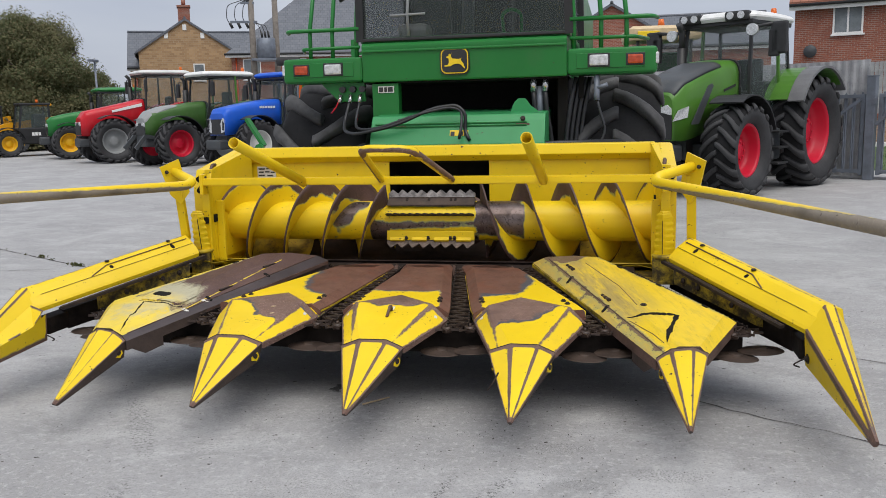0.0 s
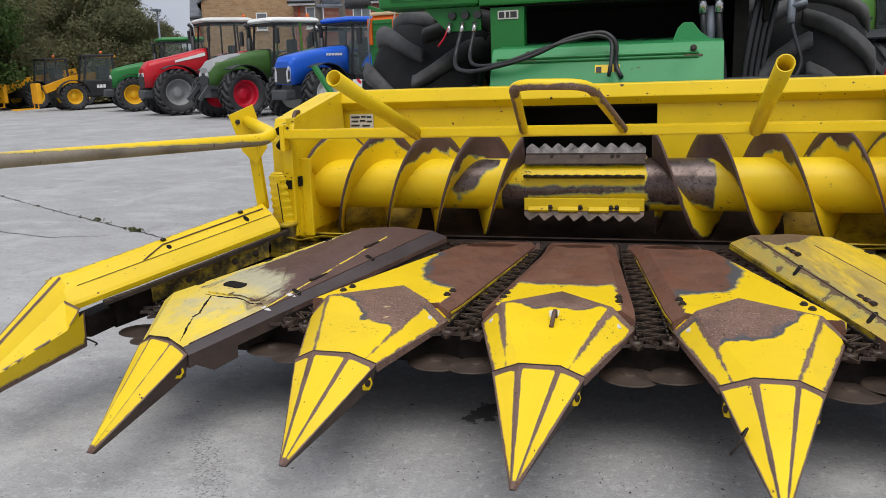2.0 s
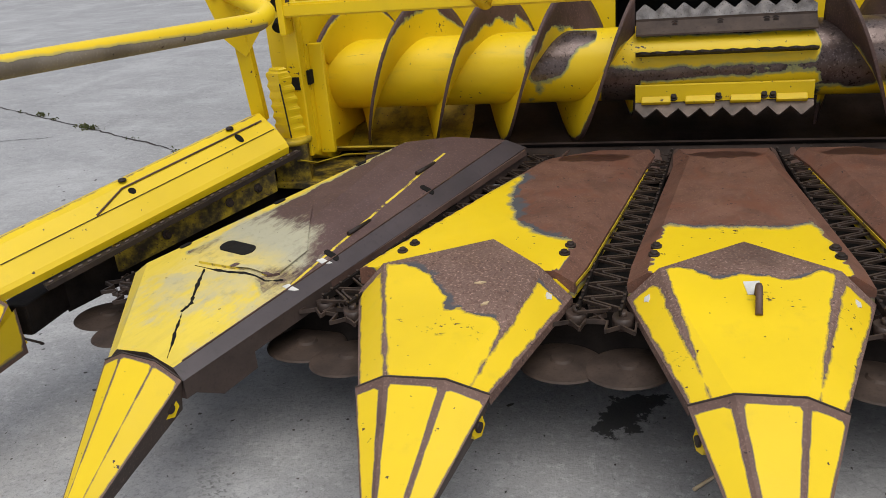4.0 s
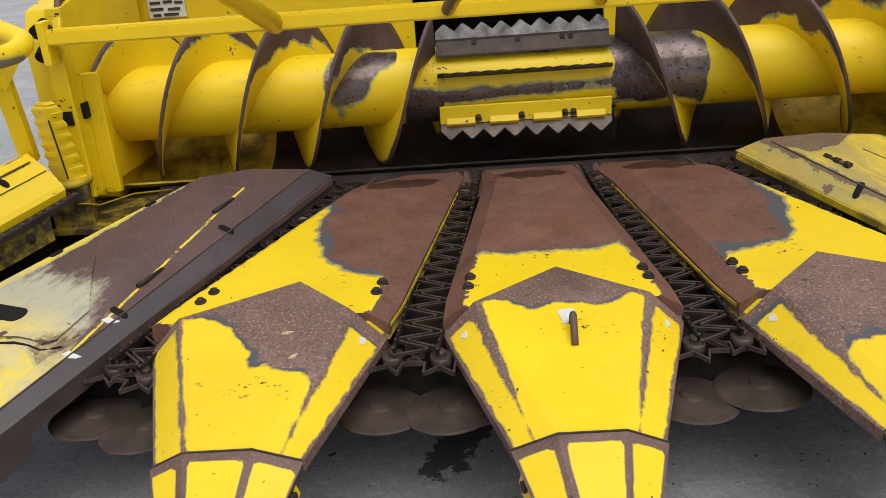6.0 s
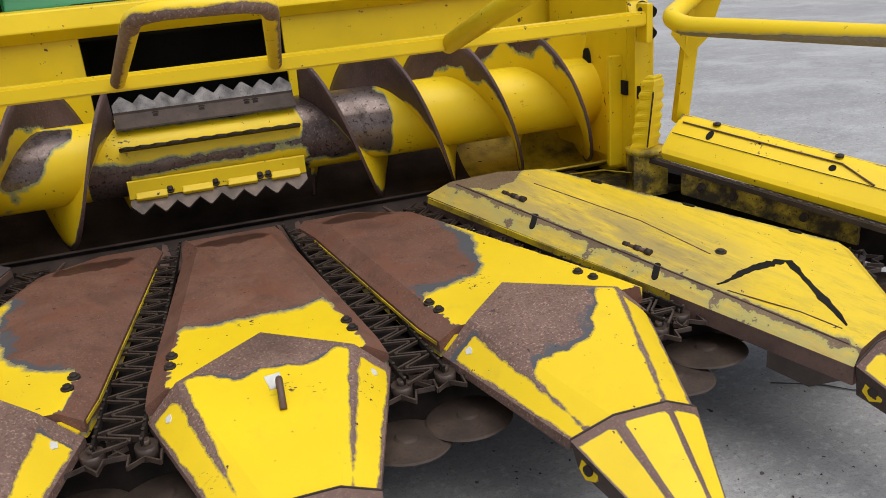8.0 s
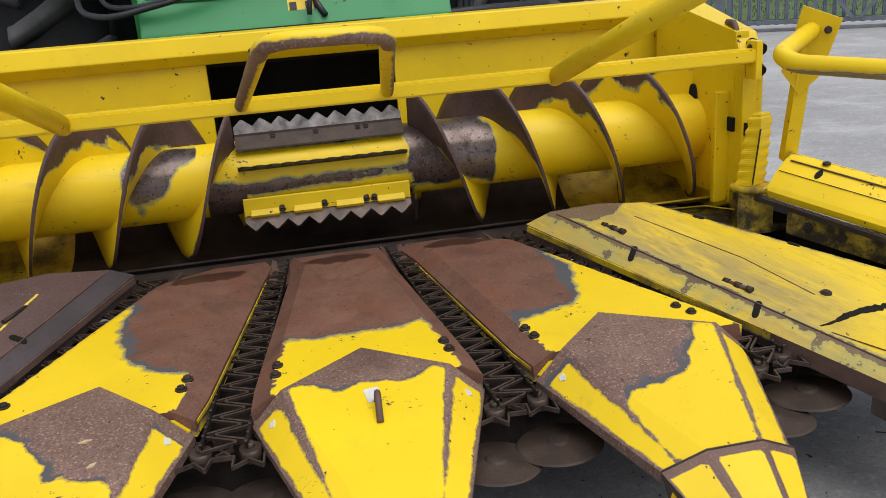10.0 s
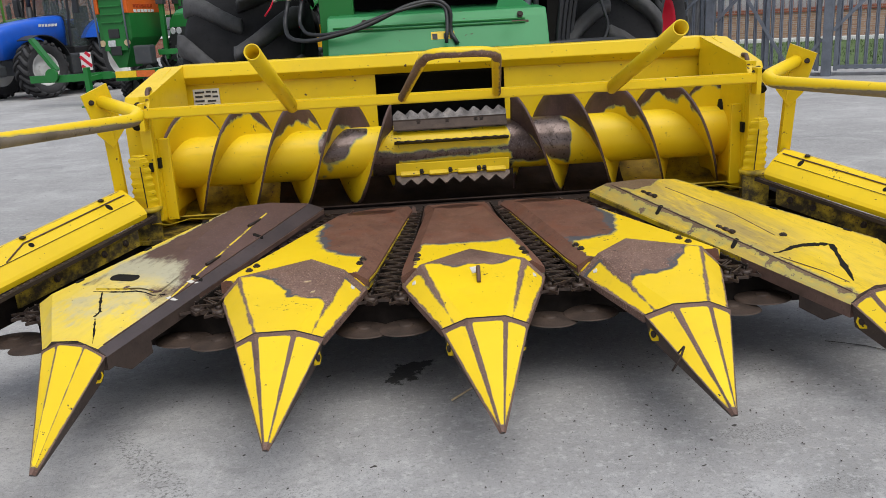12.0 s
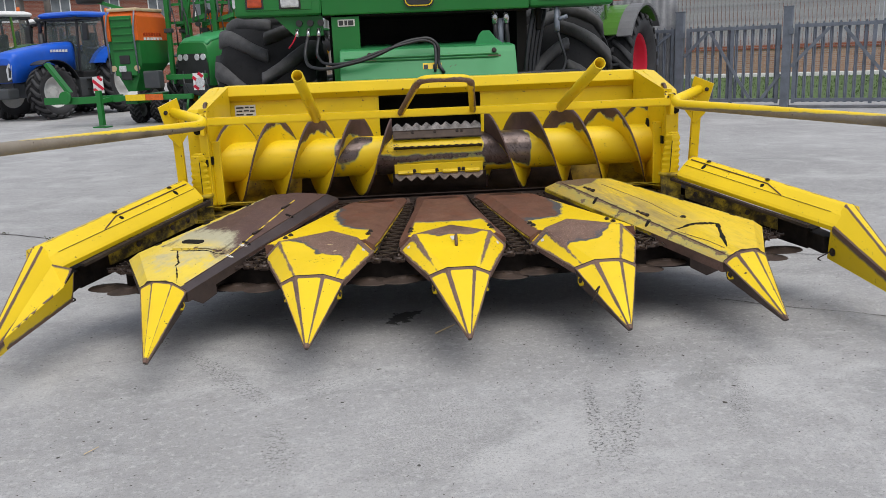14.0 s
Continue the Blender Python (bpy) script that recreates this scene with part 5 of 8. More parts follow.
def side_door(s, door_mat, bevel_mat, values, seed):
    """The long hinged divider cover beside an outer row; s is -1 or 1 (side of the header)."""
    P = lambda *p: mirror_x(s, p)
    ji, jo, sh = P(1.378, .497, .366), P(1.620, .540, .386), P(1.800, .985, .434)
    bo, bi = P(1.115, 1.640, .622), P(.676, 1.772, .590)
    nose(s * 1.475, *( (jo + V(0, -.006, .006), ji + V(0, -.006, .006)) if s < 0 else (ji + V(0, -.006, .006), jo + V(0, -.006, .006)) ), seed, (0, -0.005, 0.182) if s < 0 else (.028, .010, .203), thin=.35 if s < 0 else .8)
    # fold between the flat top and the slope beside the inner chain
    fj, fb = (P(1.418, .520, .396), P(.762, 1.750, .632)) if s > 0 else (P(1.412, .517, .392), P(.745, 1.754, .624))
    mj, mb = P(1.485, .53, .425), P(.93, 1.72, .648)
    sho = P(1.735, .965, .478)
    boo = P(1.085, 1.655, .650)
    jm = P(1.58, .540, .425)
    tops = [(jm, sho, boo, mb, mj), (mj, mb, fb, fj)]
    slope = [(fj, fb, bi, ji)]
    outer = [(jo, sh, sho, jm), (sh, bo, boo, sho)]
    d = V(0, 0, -.052)
    skirts = [(ji, bi, bi + d, ji + d), (sh, jo, jo + d, sh + d), (bo, sh, sh + d, bo + d), (bi, fb, mb, boo, bo, bo + d, bi + d), (jo, jm, mj, fj, ji, ji + d, jo + d)]
    bm = sheet(B(), tops + outer, 0.028, {key: fn for key, fn in values.items() if key != "slope"})
    body = part("side_cover", bm, door_mat, header)
    bm = sheet(B(), slope, 0.03, {"wear": values["slope"], "film": lambda p: .07} if "slope" in values else None)
    part("cover_slope", bm, bevel_mat, body)
    bm = sheet(B(), skirts, 0.1, {"wear": lambda p: 0.03})
    part("cover_skirt", bm, M_UNDER if s < 0 else M_RUST, body)
    # drop plate under the front of the inner edge
    a, b = lerp(ji, bi, 0.02) + d, lerp(ji, bi, 0.15) + d
    q = [a, b, b + V(0, 0, -.05), lerp(a, b, .4) + V(0, 0, -.055)]
    part("drop_plate", loft(B(), [q, [v + V(s * .006, .004, 0) for v in q]]), M_UNDER, body)
    # bare edge strip along the inner side
    part("edge_strip", tube(B(), [ji + V(0, .02, -.012), bi + V(0, -.02, -.012)], .004, sides=(.006, .020)), M_YELLOW_DIRTY if s > 0 else M_RUST, body)
    part("fold_line", tube(B(), [lerp(fj, fb, .02) + V(0, 0, .001), lerp(fj, fb, .98) + V(0, 0, .001)], .003, sides=(.004, .004)), M_RUST, body)
    return body, dict(jm=jm, sho=sho, boo=boo, mj=mj, mb=mb, fj=fj, fb=fb, bo=bo, sh=sh)


def left_wear(p):
    edge = seg_dist(p, (-1.735, .965), (-1.085, 1.655))
    along = (p.x + 1.42) * 0.46 + (p.y - 1.00) * 0.88
    body = along * 0.9 + 0.07 + 0.03 * rag(p, 8)
    near = edge - 0.055 * between(1.62 - p.y, 0, .6) - .004
    return min(body, near)


def left_pale(p):
    along = (p.x + 1.47) * 0.46 + (p.y - 1.03) * 0.88
    across = (p.x + 1.47) * 0.88 - (p.y - 1.03) * 0.46
    fore = along - .06
    flap = 0.085 - math.hypot(fore * (.8 if fore > 0 else .22), max(0, abs(across - 0.06) - 0.10)) + 0.03 * rag((p.x * 1.6, p.y, 0), 9, 4)
    front = 0.045 - seg_dist(p, (-1.335, .56), (-1.235, .85)) + .01 * rag(p, 12) if p.y < .9 else -1
    return max(flap, front)


def left_line(p):
    """Metres off the line of paint kept in the crease beside the fold."""
    if not .62 < p.y < 1.62:
        return 1.0
    d = (V(-.941, 1.605, 0) - V(-1.395, .434, 0)).normalized()
    return (p.x + 1.395) * d.y - (p.y - .434) * d.x


def left_chalk(p):
    return (p.x + 1.47) * 0.46 + (p.y - 1.03) * 0.88 + .04 if p.y > .9 else .03


def right_wear(p):
    lines = max(0.012 - seg_dist(p, (1.418, .52), (.762, 1.75)), 0.006 - seg_dist(p, (1.735, .965), (1.085, 1.655)))
    back = 0.085 - seg_dist(p, (.80, 1.76), (.95, 1.71)) + 0.03 * rag(p, 12)
    return max(lines, back) - 0.005 + 0.006 * rag(p, 16)


def right_slope(p):
    near_fold = 0.013 - seg_dist(p, (1.418, .52), (.762, 1.75))
    return max(near_fold, -0.012 + 0.030 * rag(p, 13, 2)) + 0.006 * rag(p, 27)


left_cover, LC = side_door(-1, M_DOOR_BROWN, M_SLATE, {"wear": left_wear, "pale": left_pale, "line": left_line, "chalk": left_chalk}, 4)
right_cover, RC = side_door(1, M_DOOR_YELLOW, M_DOOR_YELLOW, {"wear": right_wear, "slope": right_slope, "film": lambda p: .15 - .9 * seg_dist(p, (.88, 1.62), (1.22, 1.00))}, 5)


def on_cover(C, s, u, v, lift=0.0):
    """A point on the flat of a side cover: u from its front to its back, v from the fold to the outer edge."""
    a, b = lerp(C["mj"], C["mb"], u), lerp(lerp(C["jm"], C["sho"], between(u, 0, .36)), C["boo"], between(u, .36, 1))
    return lerp(a, b, v) + V(0, 0, lift)


# loose flap, oval hole and slits on the brown cover
def on_left(x, y, lift=0.0):
    return drop_to(left_cover, x + .01, y - .01, lift)


def on_right(x, y, lift=0.0):
    return drop_to(right_cover, x + .01, y - .01, lift)


fl = [on_left(x, y) for x, y in ((-1.555, .952), (-1.426, .909), (-1.308, .886), (-1.279, .909), (-1.235, 1.02), (-1.30, 1.26), (-1.442, 1.243), (-1.530, 1.140))]
bm = sheet(B(), [fl], 0.03, {"wear": left_wear, "pale": lambda p: left_pale(p) + 0.005, "line": lambda p: 1.0, "chalk": left_chalk})
for v in bm.verts:
    v.co = drop_to(left_cover, v.co.x, v.co.y, lerp(.008, .002, between(v.co.y, .9, 1.25)))
sheet(bm, [(fl[i] + V(0, 0, .008), fl[i + 1] + V(0, 0, .008), fl[i + 1] + V(0, 0, -.004), fl[i] + V(0, 0, -.004)) for i in (0, 1, 2)], 0.1, {"wear": lambda p: 0.02, "pale": lambda p: -1})
flap = part("flap", bm, M_DOOR_BROWN, left_cover, "pale rubbed inspection flap with an oval hole")


def oval_on(ob, x, y, dx, dy, half, r, lift=.0025):
    """A dark oval laid on a curved sheet for the shade inside an opening."""
    bm = B()
    d = V(dx, dy, 0).normalized()
    n = V(-d.y, d.x, 0)
    ring = []
    for i in range(24):
        t = 2 * math.pi * (i + .5) / 24
        q = V(x, y, 0) + d * (math.copysign(half, math.cos(t)) + r * math.cos(t)) + n * r * math.sin(t)
        ring.append(q)
    c = V(x, y, 0)
    rows = [[drop_to(ob, *(lerp(c, q, k)).xy, lift) for q in ring] for k in (1.0, .66, .33, .02)]
    vs = [[bm.verts.new(q) for q in row] for row in [[q + V(0, 0, -.004) for q in rows[0]]] + rows]
    for a, b in zip(vs, vs[1:]):
        for i in range(24):
            bm.faces.new((a[i], a[(i + 1) % 24], b[(i + 1) % 24], b[i]))
    bm.faces.new(vs[-1])
    return bm


part("oval_hole", oval_on(flap, -1.444, 1.003, .122, -.054, .042, .027), M_DARK, left_cover)
for C, cov, pts in ((on_left, left_cover, ((-1.165, 1.031), (-.961, 1.41))), (on_right, right_cover, ((.917, 1.422), (1.127, 1.029)))):
    for x, y in pts:
        d = V(-.42 if x > 0 else .42, .9, 0)
        part("slot", oval_on(cov, x + .01, y - .01, d.y * .6 if x > 0 else d.y, -d.x * .6 + .3 if x > 0 else -d.x, .016, .010), M_DARK, cov)
for x, y in ((.91, 1.567), (1.126, 1.136)):
    p = on_right(x, y, .001)
    d = V(-.42, .9, .07).normalized()
    h = part("hinge", cyl(B(), p - d * .048, p + d * .048, .0075, seg=8), M_RUST, right_cover)
    for t in (-.04, .0, .04):
        part("hinge_knuckle", cyl(B(), p + d * (t - .010), p + d * (t + .008), .0105, seg=10), M_DARKRUST, h)
for x, y in ((-1.12, 1.17), (-.99, 1.52)):
    p = on_left(x, y, .002)
    d = V(.42, .9, .07).normalized()
    part("hinge", cyl(B(), p - d * .050, p + d * .050, .007, seg=8), M_DARKRUST, left_cover)
part("cover_bolt", bolt_mesh(B(), on_right(1.323, .999), (0, 0, 1), .013, .008), M_DARKRUST, right_cover)
for x, y in ((-1.178, 1.000), (-1.236, .874)):
    q = [on_left(x + a, y + b, .002) for a, b in ((-.022, -.004), (-.004, -.012), (.014, -.006), (.024, .003), (.006, .004), (-.006, .010))]
    part("white_chip", loft(B(), [[v + V(0, 0, -.004) for v in q], q]), M_STICKER, left_cover, "small white paint chip")
def tear(C, pts, w, cover, h=.002):
    """A ragged dark strip laid on the sheet for the shade in a torn gap."""
    rnd = random.Random(len(pts) * 7)
    line = []
    for (a, wa), (b, wb) in zip(zip(pts, w), zip(pts[1:], w[1:])):
        for i in range(5):
            t = i / 5
            line.append((V(*lerp(V(*a), V(*b), t), 0), lerp(wa, wb, t) * rnd.uniform(.55, 1.25)))
    line.append((V(*pts[-1], 0), .001))
    rows = []
    for i, (p, ww) in enumerate(line):
        d = line[min(i + 1, len(line) - 1)][0] - line[max(i - 1, 0)][0]
        n = V(-d.y, d.x, 0).normalized() * ww + V(rnd.uniform(-.002, .002), rnd.uniform(-.002, .002), 0)
        l, r = C(p.x + n.x, p.y + n.y, h), C(p.x - n.x, p.y - n.y, h)
        rows.append([l, r, r + V(0, 0, -.005), l + V(0, 0, -.005)])
    part("gash", loft(B(), rows), M_DARK, cover, "dark strip for the shade in a torn gap")
tear(on_left, ((-1.445, .545), (-1.453, .60), (-1.468, .66), (-1.480, .70)), (.002, .004, .003, .001), left_cover)
tear(on_left, ((-1.487, .71), (-1.475, .745), (-1.486, .779), (-1.505, .85), (-1.519, .917)), (.002, .005, .004, .006, .002), left_cover)
# thin shadow under the flap's front edge, laid on as a dark strip
tear(on_left, ((-1.562, .940), (-1.49, .912), (-1.426, .892), (-1.308, .872), (-1.265, .895)), (.001, .003, .003, .0025, .001), left_cover)
tear(on_right, ((1.239, .893), (1.29, .888), (1.339, .889), (1.41, .902), (1.477, .911)), (.002, .007, .010, .015, .013), right_cover)
tear(on_right, ((1.488, .908), (1.463, .801), (1.434, .681), (1.424, .600)), (.016, .010, .016, .006), right_cover)
for pts in (((1.00, 1.60), (1.20, 1.24), (1.29, 1.00)), ((1.25, .86), (1.36, .70), (1.41, .60))):
    part("pressed_crease", tube(B(), [on_right(x, y, .0005) for x, y in pts], .002, sides=(.0032, .002)), M_RUST, right_cover)
for u, v in ((.44, .985), (.66, .975), (.87, .965)):
    for C, s, cov in ((LC, -1, left_cover), (RC, 1, right_cover)):
        p = on_cover(C, s, u, v, -.004)
        d = (C["boo"] - C["sho"]).normalized()
        part("slot", oval(B(), p + V(0, 0, .004), d, .010, .010, .003), M_DARK, cov)


# outer dividers
def outer_divider(s):
    P = lambda *p: mirror_x(s, p)
    tip = P(2.215, .012, .195)
    to, ti = P(2.212, .765, .586), P(2.165, .765, .586)
    mi, li = P(2.075, .735, .478), P(2.100, .800, .275)
    mo, lo = P(2.275, .760, .475), P(2.268, .800, .290)
    t = [tip + V(x * s, y, z) for x, y, z in ((.006, .0, .010), (-.006, 0, .010), (-.012, .012, -.006), (-.007, .026, -.024), (.007, .026, -.024), (.012, .012, -.006))]
    rear = [to, ti, mi, li, lo, mo]
    top = [(rear[i], rear[i + 1], t[i + 1], t[i]) for i in range(5)] + [(rear[5], rear[0], t[0], t[5])]
    caps = [tuple(rear), tuple(t)]
    def wear(p):
        d = max(0.008 - seg_dist(p, to, t[0]), 0.008 - seg_dist(p, ti, t[1]), 0.009 - seg_dist(p, mi, t[2]) if p.z < .49 else -1)
        return max(d * 1.5, 0.034 - (p.y - .01)) - .004
    bm = B()
    for q in top:
        panel(bm, *q, 0.02, {"wear": wear})
    for f in bm.faces:
        f.smooth = False
    sheet(bm, caps, 0.08, {"wear": lambda p: 0.03})
    ob = part("outer_nose", bm, M_NOSE, header)
    part("nose_bolt", bolt_mesh(B(), li + V(-s * .004, -.06, .05), (-s, 0, 0), .018, .012), M_DARKRUST, ob)
    part("nose_wire", tube(B(), [li + V(-s * .01, -.05, .05), li + V(-s * .06, .0, .0), li + V(-s * .02, .03, -.02)], .004, 6, .03), M_DARKRUST, ob)
    # the flared guide lip on the inner side
    if s < 0:
        q = [P(2.10, .70, .50), P(1.985, .655, .482), P(2.02, .60, .40), P(2.17, .20, .265)]
        bm = sheet(B(), [q], 0.03, {"wear": lambda p: max(0.008 - seg_dist(p, q[1], q[2]), 0.008 - seg_dist(p, q[2], q[3]), 0.008 - seg_dist(p, q[0], q[1])) - .002})
        low = [q[1] + V(0, .02, -.02), q[2], q[3], P(2.18, .24, .20), P(2.03, .72, .29)]
        sheet(bm, [low], 0.03, {"wear": lambda p: max(0.010 - seg_dist(p, low[3], low[4]), 0.008 - seg_dist(p, low[0], low[4])) - .002})
        part("guide_lip", bm, M_NOSE, ob)
    # the long cover box behind it
    near, far = P(2.150, .790, .580), P(1.585, 1.600, .766)
    ax = (far - near).normalized()
    def sec(c, k):
        return [c + V(s * x, y, z) for x, y, z in ((.075 * k, .045, -.075), (.060 * k, .035, .000), (0.022, .015, .012), (0, 0, 0), (-.050, -.017, -.040), (-.088, -.030, -.085), (-.096, -.034, -.100), (-.090, -.030, -.125))]
    secs = [sec(lerp(near, far, (i - .55) / 8), 1) for i in range(9)] + [sec(far, 1)]
    bm = B()
    quads = []
    for a, b in zip(secs, secs[1:]):
        quads += [(a[i], a[i + 1], b[i + 1], b[i]) for i in range(7)]
    L1 = (near + V(s * .022, .015, .012), far + V(s * .022, .015, .012))
    sheet(bm, quads, 0.035, {"wear": lambda p: 0.004 - seg_dist(p, *L1) - 0.004})
    sheet(bm, [tuple(secs[-1]), tuple(secs[0])], 0.1, {"wear": lambda p: 0.0})
    beam = part("outer_cover", bm, M_HOOD, header)
    # thin brown strip that turns down to the fold, and the dark fold itself
    o1, o2 = V(-s * .010, -.004, -.004), V(-s * .050, -.017, -.036)
    part("rubbed_strip", tube(B(), [lerp(far, near, .02) + o1, lerp(far, near, .56) + o1, lerp(far, near, .68) + lerp(o1, o2, .9)], .003, sides=(.006, .004)), M_RUST, beam)
    part("fold_line", tube(B(), [lerp(far, near, .01) + o2, lerp(far, near, .99) + o2], .002, sides=(.0022, .0022)), M_DARKRUST, beam)
    for t in (.13, .54):
        p = lerp(far, near, t) + V(-s * .030, -.010, -.022)
        m = Matrix.Translation(p) @ ax.to_track_quat("X", "Z").to_matrix().to_4x4()
        dn = V(-s * .050, -.017, -.040).normalized()
        nn = ax.cross(dn)
        nn = nn if nn.z > 0 else -nn
        ring = []
        for i in range(20):
            a2 = 2 * math.pi * (i + .5) / 20
            ring.append(lerp(far, near, t) + dn * (.034 + (.020 if t < .3 else .013) * math.sin(a2)) + ax * (.011 * math.cos(a2)))
        part("cover_slot", loft(B(), [[v - nn * .006 for v in ring], [v + nn * .0015 for v in ring]]), M_DARK, beam)
        q = p + V(s * .042, .015, .034)
        part("cover_bolt", bolt_mesh(B(), q, (0, 0, 1), .010, .006), M_DARKRUST, beam)
    # chain case wall under the cover, grimy, with its own bolts
    a, b = P(1.515, 1.475, .572), P(1.915, 1.075, .435)
    w = [[p + V(s * x, y, z) for x, y, z in ((0, 0, .040), (.03, .02, .048), (.03, .02, -.05), (0, 0, -.040))] for p in (a, lerp(a, b, .5), b)]
    case = part("chain_case", loft(B(), w), M_CAKED, header)
    for t in (.12, .31, .71):
        part("case_bolt", bolt_mesh(B(), lerp(a, b, t) + V(-s * .002, -.002, .005), (-s, -.4, .2), .012, .008), M_DARKRUST, case)
    # chain rail between cover and case
    r0, r1 = far + V(-s * .125, -.02, -.125), lerp(far, near, .92) + V(-s * .115, -.04, -.135)
    part("chain_rail", tube(B(), [r0, r1], .01, sides=(.030, .016)), M_DARKRUST, case)
    n = 30
    for i in range(n):
        p = lerp(r0, r1, (i + .5) / n) + V(0, 0, .016)
        m = Matrix.Translation(p) @ ax.to_track_quat("X", "Z").to_matrix().to_4x4()
        if i == 0:
            first = part("chain_link", box(B(), (-.008, -.005, -.011), (.008, .005, -.003), .002, None, 1), M_CHAIN, case, m=m)
        else:
            o = new("chain_link", first.data)
            o.parent, o.matrix_basis = case, m
    return beam


outer_divider(-1)
outer_divider(1)


# gathering chains, cutter discs, gearbox frame
link_mesh = None
disc_mesh = None


def chain_run(front, back, width, n, discs=True):
    global link_mesh, disc_mesh
    front, back = Vector(front), Vector(back)
    d = (back - front)
    step = d.length / n
    dn = d.normalized()
    side = V(dn.y, -dn.x, 0)
    # near-black bed puts the shade between the chains into its colour
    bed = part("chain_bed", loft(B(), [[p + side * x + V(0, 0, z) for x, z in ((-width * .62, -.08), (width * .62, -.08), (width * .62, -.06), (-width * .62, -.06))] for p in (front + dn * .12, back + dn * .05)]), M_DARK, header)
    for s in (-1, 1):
        part("chain_rail", tube(B(), [front + side * s * width * .47 + dn * .02, back + side * s * width * .47], .01, sides=(.008, .020)), M_OIL_SHADE, bed)
        bm = B()
        for i in range(n * 2):
            p = front + dn * (d.length * (i + .5) / (n * 2)) + side * s * width * .47 + V(0, 0, .010)
            cyl(bm, p, p + V(0, 0, .006), .0042, seg=6)
        part("rivets", bm, M_LINK, bed)["kind"] = "stuff"
    rot = dn.to_track_quat("Y", "Z").to_matrix().to_4x4()
    for i in range(n):
        for s in (-1, 1):
            if link_mesh is None:
                bm = B()
                tube(bm, [(.040, .025, 0), (-.030, .005, 0), (-.036, 0, 0), (-.030, -.005, 0), (.040, -.025, 0)], .003, sides=(.0050, .008))
                cyl(bm, (-.036, 0, -.005), (-.036, 0, .006), .0048, seg=6)
                link_mesh = bpy.data.meshes.new("chain_finger")
                bm.to_mesh(link_mesh)
                bm.free()
                link_mesh.materials.append(M_LINK)
            o = new("chain_finger", link_mesh)
            o.parent = bed
            k = width / 0.115
            o.matrix_basis = Matrix.Translation(front + dn * (step * (i + .5 + (.5 if s > 0 else 0))) + side * s * width * .10) @ rot @ Matrix.Diagonal((s * k * 1.0, step / .060, 1, 1))
    # front sprockets with curled fingers
    for s in (-1, 1):
        p = front + side * s * width * .52 + dn * .03 + V(0, 0, -.02)
        bm = cyl(B(), p + V(0, 0, -.025), p + V(0, 0, .008), .028, seg=10)
        cyl(bm, p, p + V(0, 0, .022), .011, seg=6)
        for j in range(7):
            a = j * 2 * math.pi / 7 + s
            q = p + V(math.cos(a), math.sin(a), 0) * .045
            e = p + V(math.cos(a + .5), math.sin(a + .5), 0) * .085
            tube(bm, [q, e], .004, sides=(.005, .012))
            tube(bm, [e, p + V(math.cos(a + .9), math.sin(a + .9), 0) * .048], .004, sides=(.0045, .011))
        part("sprocket", bm, M_CHAIN, bed)
    if discs:
        for s in (-1, 1):
            p = V(front.x, front.y, 0) + side * s * .088 - dn * .035 + V(0, 0, .300 + s * .004)
            if disc_mesh is None:
                bm = lathe(B(), [(0.002, .012), (.026, .010), (.032, .004), (.108, -.004), (.114, -.008), (.108, -.010), (.002, -.004)], (0, 0, 0), "z", 36)
                for f in bm.faces:
                    f.smooth = False
                disc_mesh = bpy.data.meshes.new("cutter_disc")
                bm.to_mesh(disc_mesh)
                bm.free()
                disc_mesh.materials.append(M_DISC)
            o = new("cutter_disc", disc_mesh)
            o.parent, o.matrix_basis = header, Matrix.Translation(p) @ pose(0, 0, 0, -4, 0, s * 40)


for s in (-1, 1):
    chain_run((s * .372, .83, .415), (s * .225, 1.86, .545), .118, 15)
    chain_run((s * 1.10, .84, .415), (s * .635, 1.80, .545), .105, 15)
    chain_run((s * 1.83, .95, .400), (s * 1.25, 1.68, .545), .090, 14)
# added block hides the ground below; its black holds the dividers' shade
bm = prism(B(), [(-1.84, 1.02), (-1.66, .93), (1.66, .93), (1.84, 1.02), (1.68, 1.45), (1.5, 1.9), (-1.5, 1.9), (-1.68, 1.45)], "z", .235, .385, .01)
part("gearbox_frame", bm, M_OIL_SHADE, header, "underframe block blackened for the shade under the dividers")
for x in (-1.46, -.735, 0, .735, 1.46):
    part("frame_arm", box(B(), (x - .05, .60, .30), (x + .05, 1.1, .36), .01), M_OIL_SHADE, header)
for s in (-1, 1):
    part("frame_arm", box(B(), (s * 2.12 - .05, .80, .30), (s * 2.12 + .05, 1.1, .40), .01, None), M_OIL_SHADE, header)
    part("frame_arm", tube(B(), [V(s * 2.12, 1.0, .35), V(s * 1.55, 1.72, .52)], .05, sides=(.10, .12)), M_OIL_SHADE, header)


# trough, back frame, side boxes
AY, AZ = 2.02, 0.825
def trough_half(x0, x1, mat_, nm):
    secs = []
    for x in (x0, x1):
        arc = [V(x, AY + .300 * math.sin(a), AZ - .300 * math.cos(a)) for a in (radians(d) for d in range(-34, 85, 7))]
        inner = [V(x, p.y * 1 + (AY - p.y) * .02, p.z + .006) for p in arc]
        secs.append(arc + inner[::-1])
    return part(nm, loft(B(), secs), mat_, header)
trough_half(-1.45, -.95, M_YELLOW_DIRTY, "trough")
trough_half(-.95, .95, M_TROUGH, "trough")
trough_half(.95, 1.45, M_YELLOW_DIRTY, "trough")
